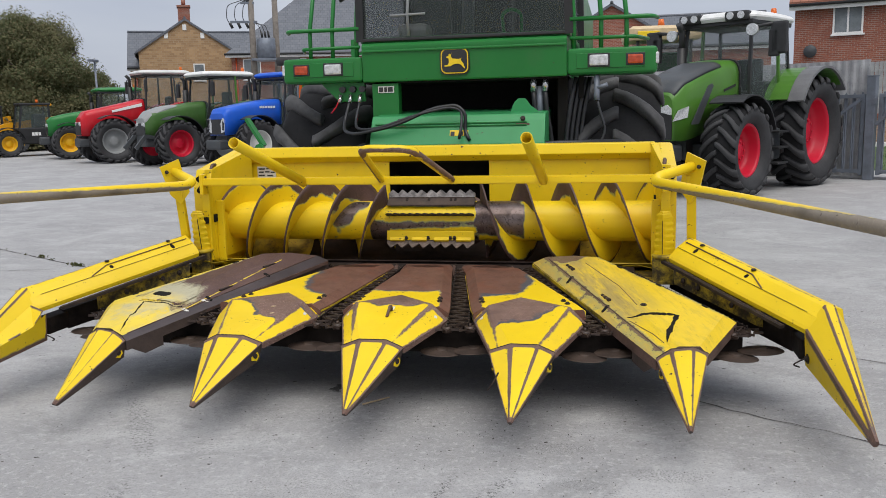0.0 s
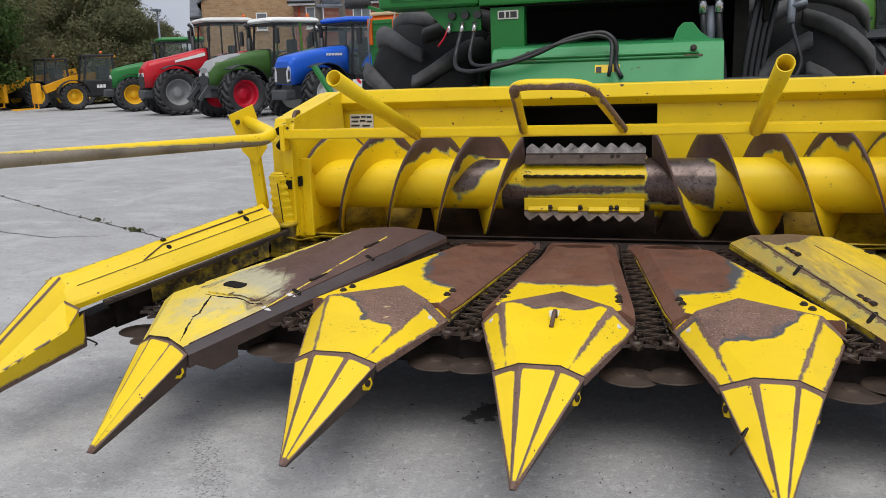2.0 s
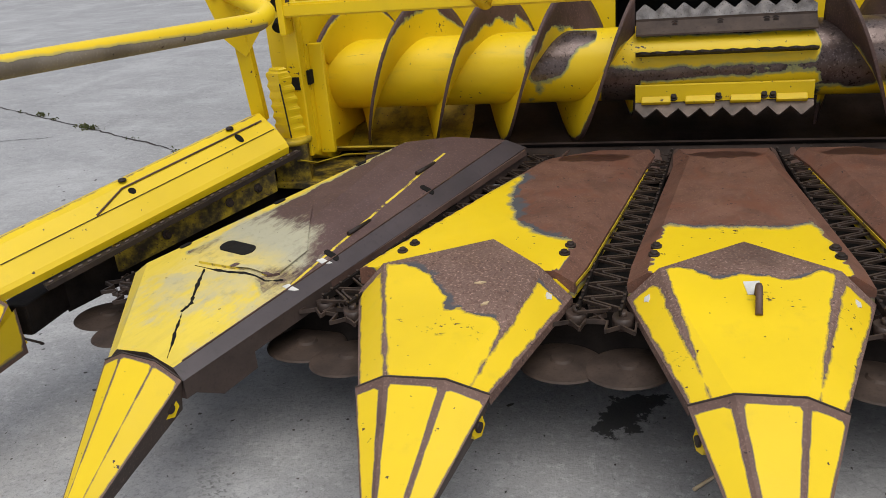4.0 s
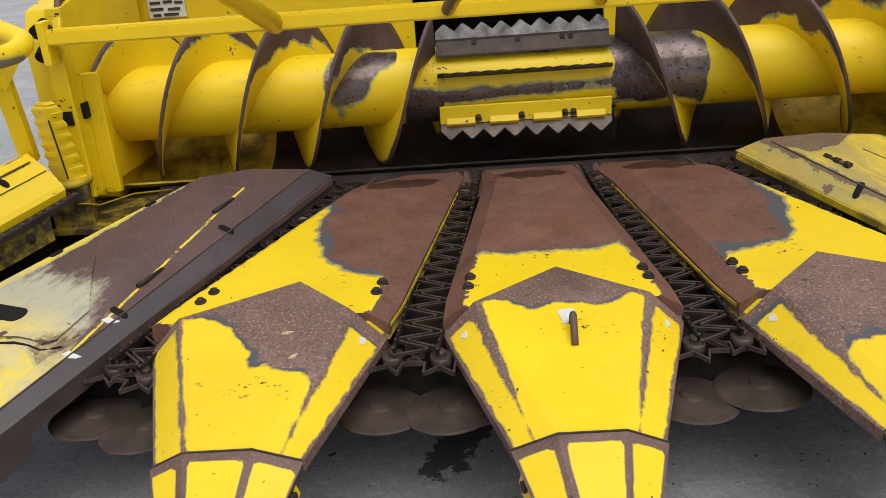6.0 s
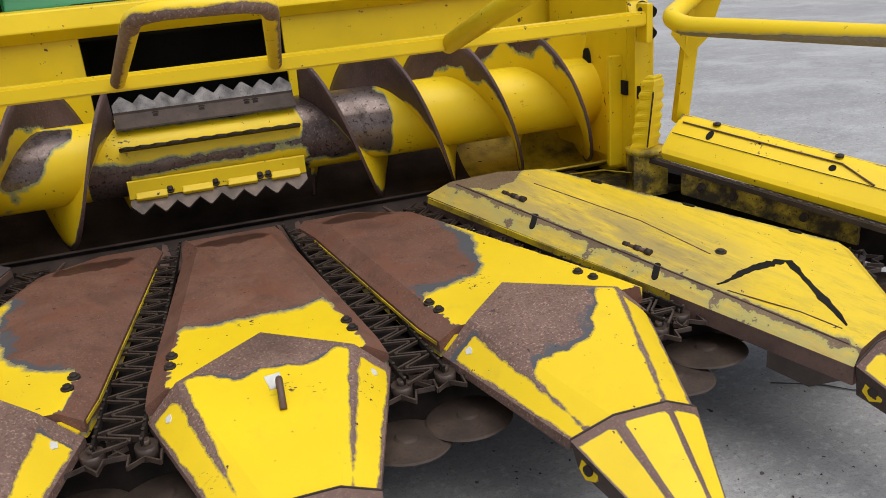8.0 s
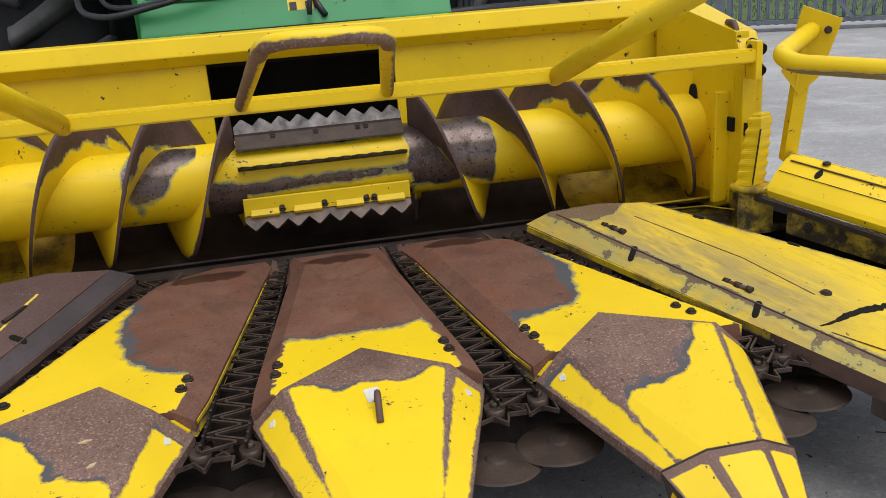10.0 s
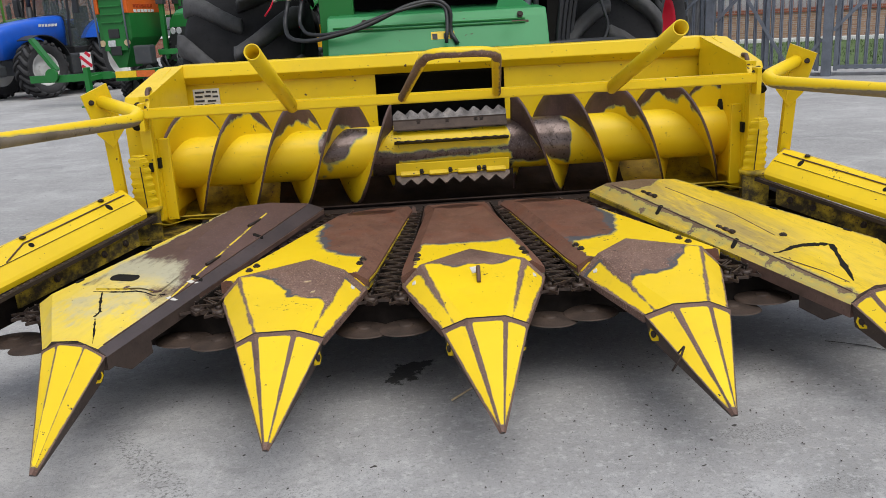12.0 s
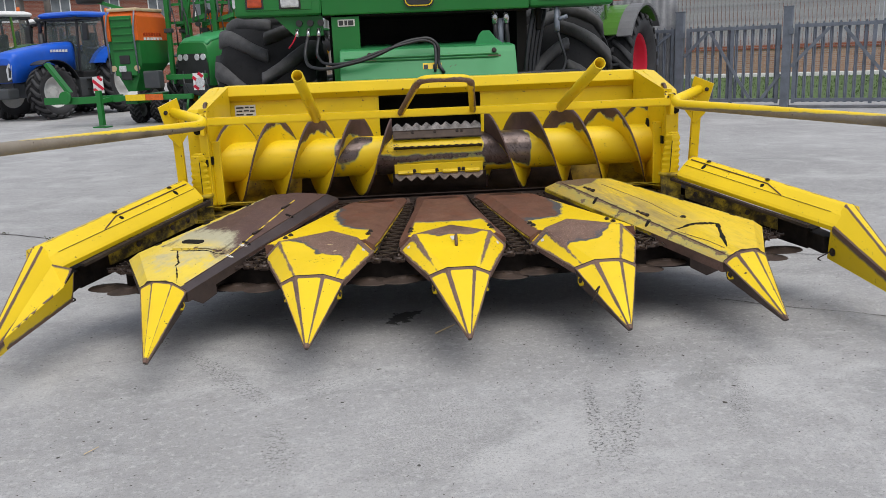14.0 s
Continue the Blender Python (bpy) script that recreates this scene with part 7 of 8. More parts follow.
def tractor(name, m, label, paint_, top_=None, rim_=None, roof_=None, fr=.76, rr=.98, fw=.54, rw=.66, wb=2.75, tr=1.9, hood=None, post_=None, group="tractors parked in a row", fender_=None, front_="block", cabz=2.95, stripe=None, dusty=None, lights="plain", cab_at=1.30, cab_end=None, door_post=None, top_to=99, marks=None):
    top_, rim_, roof_, post_, fender_ = top_ or paint_, rim_ or M_REDRIM, roof_ or paint_, post_ or M_BLACK, fender_ or paint_
    t = thing(name, m, label, "tractor", group)
    for s in (-1, 1):
        wheel(t, s * tr / 2, 0, fr, fw, fr * .56, rim_, 18, dusty)
        wheel(t, s * tr / 2, wb, rr, rw, rr * .59, rim_, 20, dusty)
    bm = box(B(), (-.24, -.35, .62), (.24, wb + .4, 1.05), .04)
    part("chassis", bm, M_DARKGREY, t)
    part("front_axle", box(B(), (-tr / 2 + .2, -.12, fr - .14), (tr / 2 - .2, .12, fr + .10), .03), M_DARKGREY, t)
    part("rear_axle", cyl(B(), (-tr / 2 + .2, wb, rr), (tr / 2 - .2, wb, rr), .2, seg=14), M_DARKGREY, t)
    hood = hood or [(-.72, .30, 1.62, .98), (-.55, .40, 1.76, .95), (.1, .44, 1.90, 1.02), (.9, .47, 2.0, 1.10), (1.35, .48, 2.04, 1.15)]
    def sec(y, w, zt, zb, k=1.0):
        ring = [V(-w * k, y, zb)]
        for i in range(13):
            a = math.pi * i / 12
            ring.append(V(-w * k * math.copysign(abs(math.cos(a)) ** .40, math.cos(a)), y, lerp(zb, zt, .56 + .44 * math.sin(a) ** .55)))
        return ring + [V(w * k, y, zb)]
    fine = []
    for i, (h0, h1) in enumerate(zip(hood, hood[1:])):
        hp, hn = hood[max(0, i - 1)], hood[min(len(hood) - 1, i + 2)]
        for j in range(4):
            t_ = j / 4
            fine.append(tuple(lerp(b_, c_, t_) if d_ == 0 else 0.5 * (2 * b_ + (c_ - a_) * t_ + (2 * a_ - 5 * b_ + 4 * c_ - e_) * t_ * t_ + (3 * b_ - a_ - 3 * c_ + e_) * t_ ** 3) for d_, (a_, b_, c_, e_) in enumerate(zip(hp, h0, h1, hn))))
    fine.append(hood[-1])
    part("hood", loft(B(), [sec(*h) for h in fine], smooth=True), paint_, t)
    cover = []
    for y, w, zt, zb in fine[1:top_to]:
        cover.append([V(-w * math.copysign(abs(math.cos(a)) ** .40, math.cos(a)), y, lerp(zb, zt, .56 + .44 * math.sin(a) ** .55) + .012) for a in (math.pi * (.22 + .56 * i / 8) for i in range(9))] + [V(w * .4, y, zt - .06), V(-w * .4, y, zt - .06)])
    if top_ is not paint_:
        part("hood_top", loft(B(), cover, smooth=True), top_, t)
    y, w, zt, zb = hood[-1]
    part("hood_seal", loft(B(), [sec(y + .01, w, zt + .02, zb, 1.03), sec(y + .07, w, zt + .02, zb, 1.03)]), M_BLACK, t)
    if marks:
        for s in (-1, 1):
            for k in range(6):
                x0 = lerp(.45, 1.1, k / 6)
                q = [V(s * (lerp(hood[2][1], hood[4][1], .8) + .018), yy, zz) for yy, zz in ((x0, 1.86), (x0 + .085, 1.87), (x0 + .085, 1.94), (x0, 1.93))]
                part("lettering_bar", loft(B(), [q, [v + V(s * .004, 0, 0) for v in q]]), marks, t)
    y, w, zt, zb = hood[0]
    part("grille", loft(B(), [[V(x * w, y + dy, lerp(zb, zt, z)) for x, z in ((-.97, .03), (-.97, .50), (-.80, .74), (.80, .74), (.97, .50), (.97, .03))] for dy in (-.03, .14)]), M_BLACK, t)
    for s in (-1, 1):
        a, b = sorted((s * w * .35, s * w * .98))
        if lights == "corner":
            q = [V(s * w * x, y + dy, lerp(zb, zt, z)) for x, dy, z in ((.66, -.045, .10), (.98, -.035, .16), (1.03, .02, .72), (.86, -.03, .80), (.62, -.045, .55))]
            part("headlight", loft(B(), [q, [v + V(0, .05, 0) for v in q]]), M_LAMP, t)
        elif lights == "row":
            for x in (.36, .74):
                part("headlight", cyl(B(), (s * w * x, y - .045, lerp(zb, zt, .66)), (s * w * x, y, lerp(zb, zt, .66)), .075, seg=14), M_LAMP, t)
        else:
            q = [V(s * w * x, y - .04, lerp(zb, zt, z)) for x, z in ((.40, .62), (.95, .56), (.93, .70), (.72, .78), (.42, .74))]
            part("headlight", loft(B(), [q, [v + V(0, .06, 0) for v in q]]), M_LAMP, t)
        q = [V(s * (w + .012), y + .12, lerp(zb, zt, .28)), V(s * (w + .07), y + .85, lerp(zb, zt, .28)), V(s * (w + .075), y + .85, lerp(zb, zt, .78)), V(s * (w + .04), y + .22, lerp(zb, zt, .66))]
        part("side_grille", loft(B(), [q, [v + V(s * .012, 0, 0) for v in q]]), M_DARKGREY, t)
        if stripe:
            q = [V(s * (hood[2][1] + .012), .15, lerp(hood[2][3], hood[2][2], .80) - .02), V(s * (hood[4][1] + .012), 1.25, lerp(hood[4][3], hood[4][2], .80) - .06), V(s * (hood[4][1] + .004), 1.25, lerp(hood[4][3], hood[4][2], .80) + .06), V(s * (hood[2][1] + .004), .15, lerp(hood[2][3], hood[2][2], .80) + .06)]
            part("stripe", loft(B(), [q, [v + V(s * .006, 0, 0) for v in q]]), stripe, t)
    if front_ == "block":
        part("front_weight", box(B(), (-.36, -1.05, .62), (.36, -.66, .92), .06), M_DARKGREY, t)
    else:
        for s in (-1, 1):
            part("lift_arm", tube(B(), [(s * .36, -.5, .95), (s * .38, -.85, 1.0), (s * .40, -1.2, .62)], .05, sides=(.08, .12)), M_DARKGREY, t)
        part("front_linkage", box(B(), (-.35, -.80, .66), (.35, -.45, 1.06), .05), M_DARKGREY, t)
    # cab
    y0, y1, zb = cab_at, cab_end or wb + .30, 1.30
    foot = [(-.66, y0 + .02), (.66, y0 + .02), (.80, (y0 + y1) / 2 + .05), (.74, y1)]
    topz = cabz - .13
    posts = {"front": ((.68, y0, zb), (.62, y0 + .16, topz)), "middle": ((.80, lerp(y0, y1, .60), zb), (.74, lerp(y0, y1, .60), topz)), "rear": ((.72, y1, zb + .2), (.66, y1 - .10, topz))}
    for s in (-1, 1):
        for k, (a, b) in posts.items():
            part("cab_post", tube(B(), [(a[0] * s, a[1], a[2]), (b[0] * s, b[1], b[2])], .04, sides=(.05, .055)), door_post if door_post and k == "middle" else post_, t)
        a, b, c, d = posts["front"][0], posts["middle"][0], posts["middle"][1], posts["front"][1]
        q = [V(p[0] * s, p[1], p[2]) for p in (a, b, c, d)]
        part("side_window", loft(B(), [q, [v + V(s * .008, 0, 0) for v in q]]), M_GLASS_PALE, t)
        a, b, c, d = posts["middle"][0], posts["rear"][0], posts["rear"][1], posts["middle"][1]
        q = [V(p[0] * s, p[1], p[2]) for p in (a, b, c, d)]
        part("side_window", loft(B(), [q, [v + V(s * .008, 0, 0) for v in q]]), M_GLASS_PALE, t)
        part("mirror", box(B(), (s * 1.14 - .09, y0 - .10, cabz - .80), (s * 1.14 + .09, y0 - .02, cabz - .33), .025), M_BLACK, t)
        part("mirror_arm", tube(B(), [(s * .64, y0 + .15, cabz - .22), (s * 1.12, y0 - .05, cabz - .28), (s * 1.13, y0 - .05, cabz - .40)], .014, 8, .08), M_BLACK, t)
        bm = arc_fender(B(), *sorted((s * (tr / 2 - rw * .52), s * (tr / 2 + rw * .50))), wb, rr, rr + .10, 48, 150, .035, 14)
        part("rear_fender", bm, fender_, t)
        bm = arc_fender(B(), *sorted((s * (tr / 2 - fw * .5), s * (tr / 2 + fw * .48))), 0, fr, fr + .09, 20, 120, .025, 10)
        part("front_fender", bm, M_BLACK, t)
        part("step_box", box(B(), (min(s * .45, s * .98), .95, .55), (max(s * .45, s * .98), 1.75, 1.12), .06), M_DARKGREY, t)
        for k in range(3):
            part("step", box(B(), (min(s * .98, s * 1.18), 1.20, .48 + .28 * k), (max(s * .98, s * 1.18), 1.62, .52 + .28 * k), .01), M_BLACK, t)
        for k in (-.18, .18):
            part("work_lamp", cyl(B(), (s * (.52 + k * .35), y0 + .06, cabz - .10), (s * (.52 + k * .35), y0 + .02, cabz - .10), .07, seg=14), M_LAMP, t)
    q = [V(-.66, y0, zb), V(.66, y0, zb), V(.60, y0 + .16, topz), V(-.60, y0 + .16, topz)]
    part("windscreen", loft(B(), [q, [v + V(0, -.008, 0) for v in q]]), M_GLASS_PALE, t)
    q = [V(-.70, y1, zb + .2), V(.70, y1, zb + .2), V(.64, y1 - .10, topz), V(-.64, y1 - .10, topz)]
    part("rear_window", loft(B(), [q, [v + V(0, .008, 0) for v in q]]), M_GLASS_PALE, t)
    part("cab_floor", box(B(), (-.78, y0 + .02, zb - .22), (.78, y1, zb), .04), M_BLACK, t)
    part("seat", loft(B(), [[V(x, y, z) for x, y in ((-.26, 2.0), (.26, 2.0), (.26, 2.5), (-.26, 2.5))] for z in (zb, 1.75)]), M_BLACK, t)
    part("seat_back", box(B(), (-.26, 2.38, 1.72), (.26, 2.52, 2.42), .06), M_BLACK, t)
    part("steering_wheel", lathe(B(), [(.17, -.015), (.19, 0), (.17, .015), (.155, 0), (.17, -.015)], (0, 1.78, 2.02), "z", 20), M_BLACK, t)
    part("steering_column", cyl(B(), (0, 1.5, 1.4), (0, 1.78, 2.0), .05, seg=8), M_BLACK, t)
    rs = [[V(x * k, lerp((y0 + y1) / 2, y, k), z) for x, y in ((-.62, y0 - .10), (.62, y0 - .10), (.76, y0 + .06), (.80, lerp(y0, y1, .5)), (.74, y1 + .05), (-.74, y1 + .05), (-.80, lerp(y0, y1, .5)), (-.76, y0 + .06))] for k, z in ((.95, topz), (1.0, topz + .05), (1.0, cabz - .05), (.95, cabz), (.82, cabz + .04), (.4, cabz + .055))]
    part("roof_band", box(B(), (-.72, y0 - .01, topz - .07), (.72, y1, topz + .01), .02), M_BLACK, t)
    part("dashboard", box(B(), (-.60, y0 + .12, 1.30), (.60, y0 + .40, 1.80), .08), M_BLACK, t)
    part("console", box(B(), (.28, 1.95, 1.30), (.52, 2.5, 1.98), .06), M_BLACK, t)
    part("roof", loft(B(), rs), roof_, t)
    part("exhaust", cyl(B(), (-.60, y0 - .10, 1.5), (-.60, y0 - .10, cabz - .55), .085, seg=14), M_BLACK, t)
    part("exhaust_tip", tube(B(), [(-.60, y0 - .10, cabz - .6), (-.60, y0 - .10, cabz - .25), (-.60, y0 - .22, cabz - .12)], .06, 10, .06), M_BLACK, t)
    part("beacon", cyl(B(), (.45, y1 - .2, cabz - .01), (.45, y1 - .2, cabz + .17), .06, .05, 12, bev=.012), M_AMBER, t)
    return t


# bright green tractor beside the gate
big = tractor("tractor", pose(2.30, 12.15, 0, 0, 0, -33.5), "green tractor with red wheels and a white cab roof", M_FENDT_BRIGHT, M_DARKGREY, M_REDRIM, M_WHITE, .80, 1.04, .60, .70, 2.72, 2.0,
              [(-.98, .34, 1.74, .98), (-.72, .44, 1.98, .98), (-.1, .49, 2.18, 1.10), (.6, .51, 2.33, 1.22), (.98, .51, 2.36, 1.28)], M_BLACK, group="", cabz=3.16, cab_at=1.02, cab_end=2.62, door_post=M_FENDT_BRIGHT, top_to=12)
for s in (-1, 1):
    bm = arc_fender(B(), *sorted((s * 1.10, s * 1.40)), 2.72, 1.04, 1.145, 40, 152, .045, 14)
    part("fender_top", bm, M_FENDERGREY, big)
    pod = part("lamp_pod", box(B(), (s * .45 - .22, 0.90, 3.02), (s * .45 + .22, 1.10, 3.19), .05), M_BLACK, big)
    for k in (-.1, .1):
        part("pod_lamp", cyl(B(), (s * .45 + k, 0.91, 3.11), (s * .45 + k, .88, 3.11), .065, seg=14), M_LAMP, pod)
    part("side_lamp", cyl(B(), (s * .78, .92, 2.84), (s * .78, .84, 2.84), .10, seg=16), M_LAMP, big)
    part("lamp_arm", tube(B(), [(s * .64, 1.17, 2.90), (s * .80, .94, 2.88), (s * 1.12, .94, 2.92)], .03, 8, .05), M_BLACK, big)
    part("door_mirror", box(B(), (s * 1.22 - .14, .92, 2.40), (s * 1.22 + .14, 1.04, 2.95), .04), M_BLACK, big)
    q = [V(s * .472, -.62, 1.24), V(s * .488, -.40, 1.24), V(s * .500, .06, 1.88), V(s * .492, .02, 1.92), V(s * .482, -.10, 1.88)]
    part("hood_vent", loft(B(), [q, [v + V(s * .012, 0, 0) for v in q]]), M_DARKGREY, big)
    for k in range(3):
        q = [V(s * .512, .42, 1.42 + .18 * k), V(s * .514, .84, 1.52 + .18 * k), V(s * .514, .84, 1.56 + .18 * k), V(s * .512, .42, 1.46 + .18 * k)]
        part("louvre", loft(B(), [q, [v + V(s * .012, 0, 0) for v in q]]), M_BLACK, big)
    q = [V(s * .335, -.985, 1.30), V(s * .445, -.72, 1.36), V(s * .455, -.70, 1.54), V(s * .39, -.90, 1.48)]
    part("headlight_cluster", loft(B(), [q, [v + V(s * .03, -.01, 0) for v in q]]), M_LAMP, big)
rowang = -32.7
tractor("tractor", pose(-13.70, 22.45, 0, 0, 0, rowang) @ Matrix.Scale(1.01, 4), "olive green tractor with red wheels and silver grey nose", M_FENDT, M_FENDT, M_REDRIM, M_WHITE, .76, .98, .56, .66, cabz=3.05, front_="linkage", door_post=M_FENDT_BRIGHT,
        hood=[(-.78, .30, 1.56, 1.0), (-.55, .40, 1.78, .98), (.1, .44, 1.92, 1.05), (.9, .47, 2.06, 1.12), (1.35, .48, 2.10, 1.15)])
nose_grey = loft(B(), [[V(x * w, y, z) for x, z in ((-1, zb), (-1, lerp(zb, zt, .62)), (-.86, lerp(zb, zt, .88)), (-.5, zt), (.5, zt), (.86, lerp(zb, zt, .88)), (1, lerp(zb, zt, .62)), (1, zb))] for y, w, zt, zb in ((-.79, .29, 1.575, 1.25), (-.57, .37, 1.797, 1.45), (-.10, .38, 1.94, 1.70), (.35, .34, 2.00, 1.85))])
part("nose_panel", nose_grey, M_GREYPAINT, bpy.data.objects["tractor.001"], "silver grey nose panel")
tractor("tractor", pose(-17.60, 25.10, 0, 0, 0, -41), "red tractor with a pale stripe and grey wheels", M_RED, M_RED, M_GREYPAINT, M_WHITERIM, .82, 1.03, .58, .68, cabz=3.35, stripe=M_WHITE,
        hood=[(-.95, .34, 1.66, 1.02), (-.75, .44, 1.90, 1.0), (.0, .48, 2.06, 1.05), (.8, .50, 2.22, 1.15), (1.35, .52, 2.34, 1.2)])
tractor("tractor", pose(-10.28, 20.95, 0, 0, 0, -27) @ Matrix.Scale(0.97, 4), "bright blue tractor with white wheels", M_BLUE, M_BLUE, M_WHITERIM, M_BLUE, .77, .97, .48, .60, tr=1.75, cabz=2.98, lights="corner", marks=M_WHITE,
        hood=[(-.84, .37, 1.72, 1.06), (-.72, .43, 1.88, 1.06), (-.1, .46, 2.00, 1.14), (.8, .48, 2.12, 1.30), (1.35, .49, 2.17, 1.34)])
tractor("tractor", pose(-21.85, 28.7, 0, 0, 0, -48), "green tractor with yellow wheels", M_GREEN, M_GREEN, M_YELRIM, M_GREEN, .70, .95, cabz=2.9)
tractor("tractor", pose(-4.45, 18.3, 0, 0, 0, -32), "large green tractor with a black grille behind the seed drill", M_GREEN, M_GREEN_FADED, M_YELRIM, M_GREEN, .78, 1.0, cabz=3.1, group="", lights="row",
        hood=[(-.98, .50, 1.86, .85), (-.80, .54, 1.98, .85), (.0, .56, 2.14, 1.0), (.8, .57, 2.28, 1.15), (1.35, .58, 2.36, 1.2)])
tractor("tractor", pose(-12.6, 25.4, 0, 0, 0, rowang), "tractor with a pale cab roof behind the blue one", M_DARKGREY, M_DARKGREY, M_GREYPAINT, M_WHITE, .7, .95, cabz=2.95)


def telehandler(m, label, with_cab=True):
    t = thing("telehandler", m, label, "telehandler", "telehandlers")
    for x, y in ((.95, 0), (-.95, 0), (.95, 2.7), (-.95, 2.7)):
        wheel(t, x, y, .62, .42, .34, M_YELRIM, 18)
    part("chassis", box(B(), (-.62, -.5, .55), (.62, 3.3, 1.05), .05), M_BLACK, t)
    part("body", box(B(), (-1.05, .55, .55), (-.15, 2.4, 1.35), .08), M_TELEYEL, t)
    part("cab_base", box(B(), (.10, .45, .60), (1.05, 1.95, 1.32), .06), M_BLACK, t)
    for x, y in ((.14, .50), (1.0, .50), (.14, 1.85), (1.0, 1.85)):
        part("cab_post", tube(B(), [(x, y, 1.3), (lerp(x, .57, .08), y + (.18 if y < 1 else 0), 2.36)], .04, sides=(.08, .08)), M_BLACK, t)
    for a, b in (((.14, .50), (1.0, .50)), ((1.0, .52), (1.0, 1.85)), ((.14, .52), (.14, 1.85)), ((.14, 1.85), (1.0, 1.85))):
        q = [V(a[0], a[1], 1.3), V(b[0], b[1], 1.3), V(lerp(b[0], .57, .06), b[1] + (.16 if b[1] < 1 else 0), 2.34), V(lerp(a[0], .57, .06), a[1] + (.16 if a[1] < 1 else 0), 2.34)]
        part("window", loft(B(), [q, [v + V(.004, .006, 0) for v in q]]), M_GLASS_PALE, t)
    part("roof", box(B(), (.10, .58, 2.34), (1.04, 1.95, 2.44), .04), M_BLACK, t)
    part("roof_guard", box(B(), (-.30, 1.5, 2.30), (.40, 2.2, 2.42), .04), M_TELEYEL, t)
    part("seat", box(B(), (.35, 1.2, 1.3), (.8, 1.75, 1.95), .08), M_BLACK, t)
    part("beacon", cyl(B(), (.5, 1.5, 2.44), (.5, 1.5, 2.6), .06, seg=10), M_AMBER, t)
    part("boom", tube(B(), [(-.05, 3.1, 1.75), (-.05, .2, 1.35), (-.05, -1.0, .95)], .15, sides=(.26, .34)), M_TELEYEL, t)
    part("carriage", box(B(), (-.55, -1.45, .35), (.50, -1.25, 1.25), .03), M_TELEYEL, t)
    for x in (-.4, .35):
        part("fork", tube(B(), [(x, -1.38, 1.2), (x, -1.42, .15), (x, -2.4, .12)], .04, sides=(.10, .05)), M_TELEYEL, t)
    for s in (-1, 1):
        part("fender", arc_fender(B(), *sorted((s * .75, s * 1.16)), 0, .62, .70, 15, 165, .03), M_BLACK, t)
    bm = B()
    for i in range(3):
        box(bm, (1.056, 1.0 + i * .14, .95), (1.062, 1.11 + i * .14, 1.10))
    part("lettering_bars", bm, M_WHITE, t)
    return t


telehandler(pose(-26.85, 31.0, 0, 0, 0, -36), "black and orange-yellow telehandler with yellow wheel rims")
telehandler(pose(-31.4, 33.4, 0, 0, 0, -14), "orange-yellow telehandler with a lowered fork carriage")
telehandler(pose(-36.4, 36.2, 0, 0, 0, -20), "orange-yellow telehandler at the end of the row")


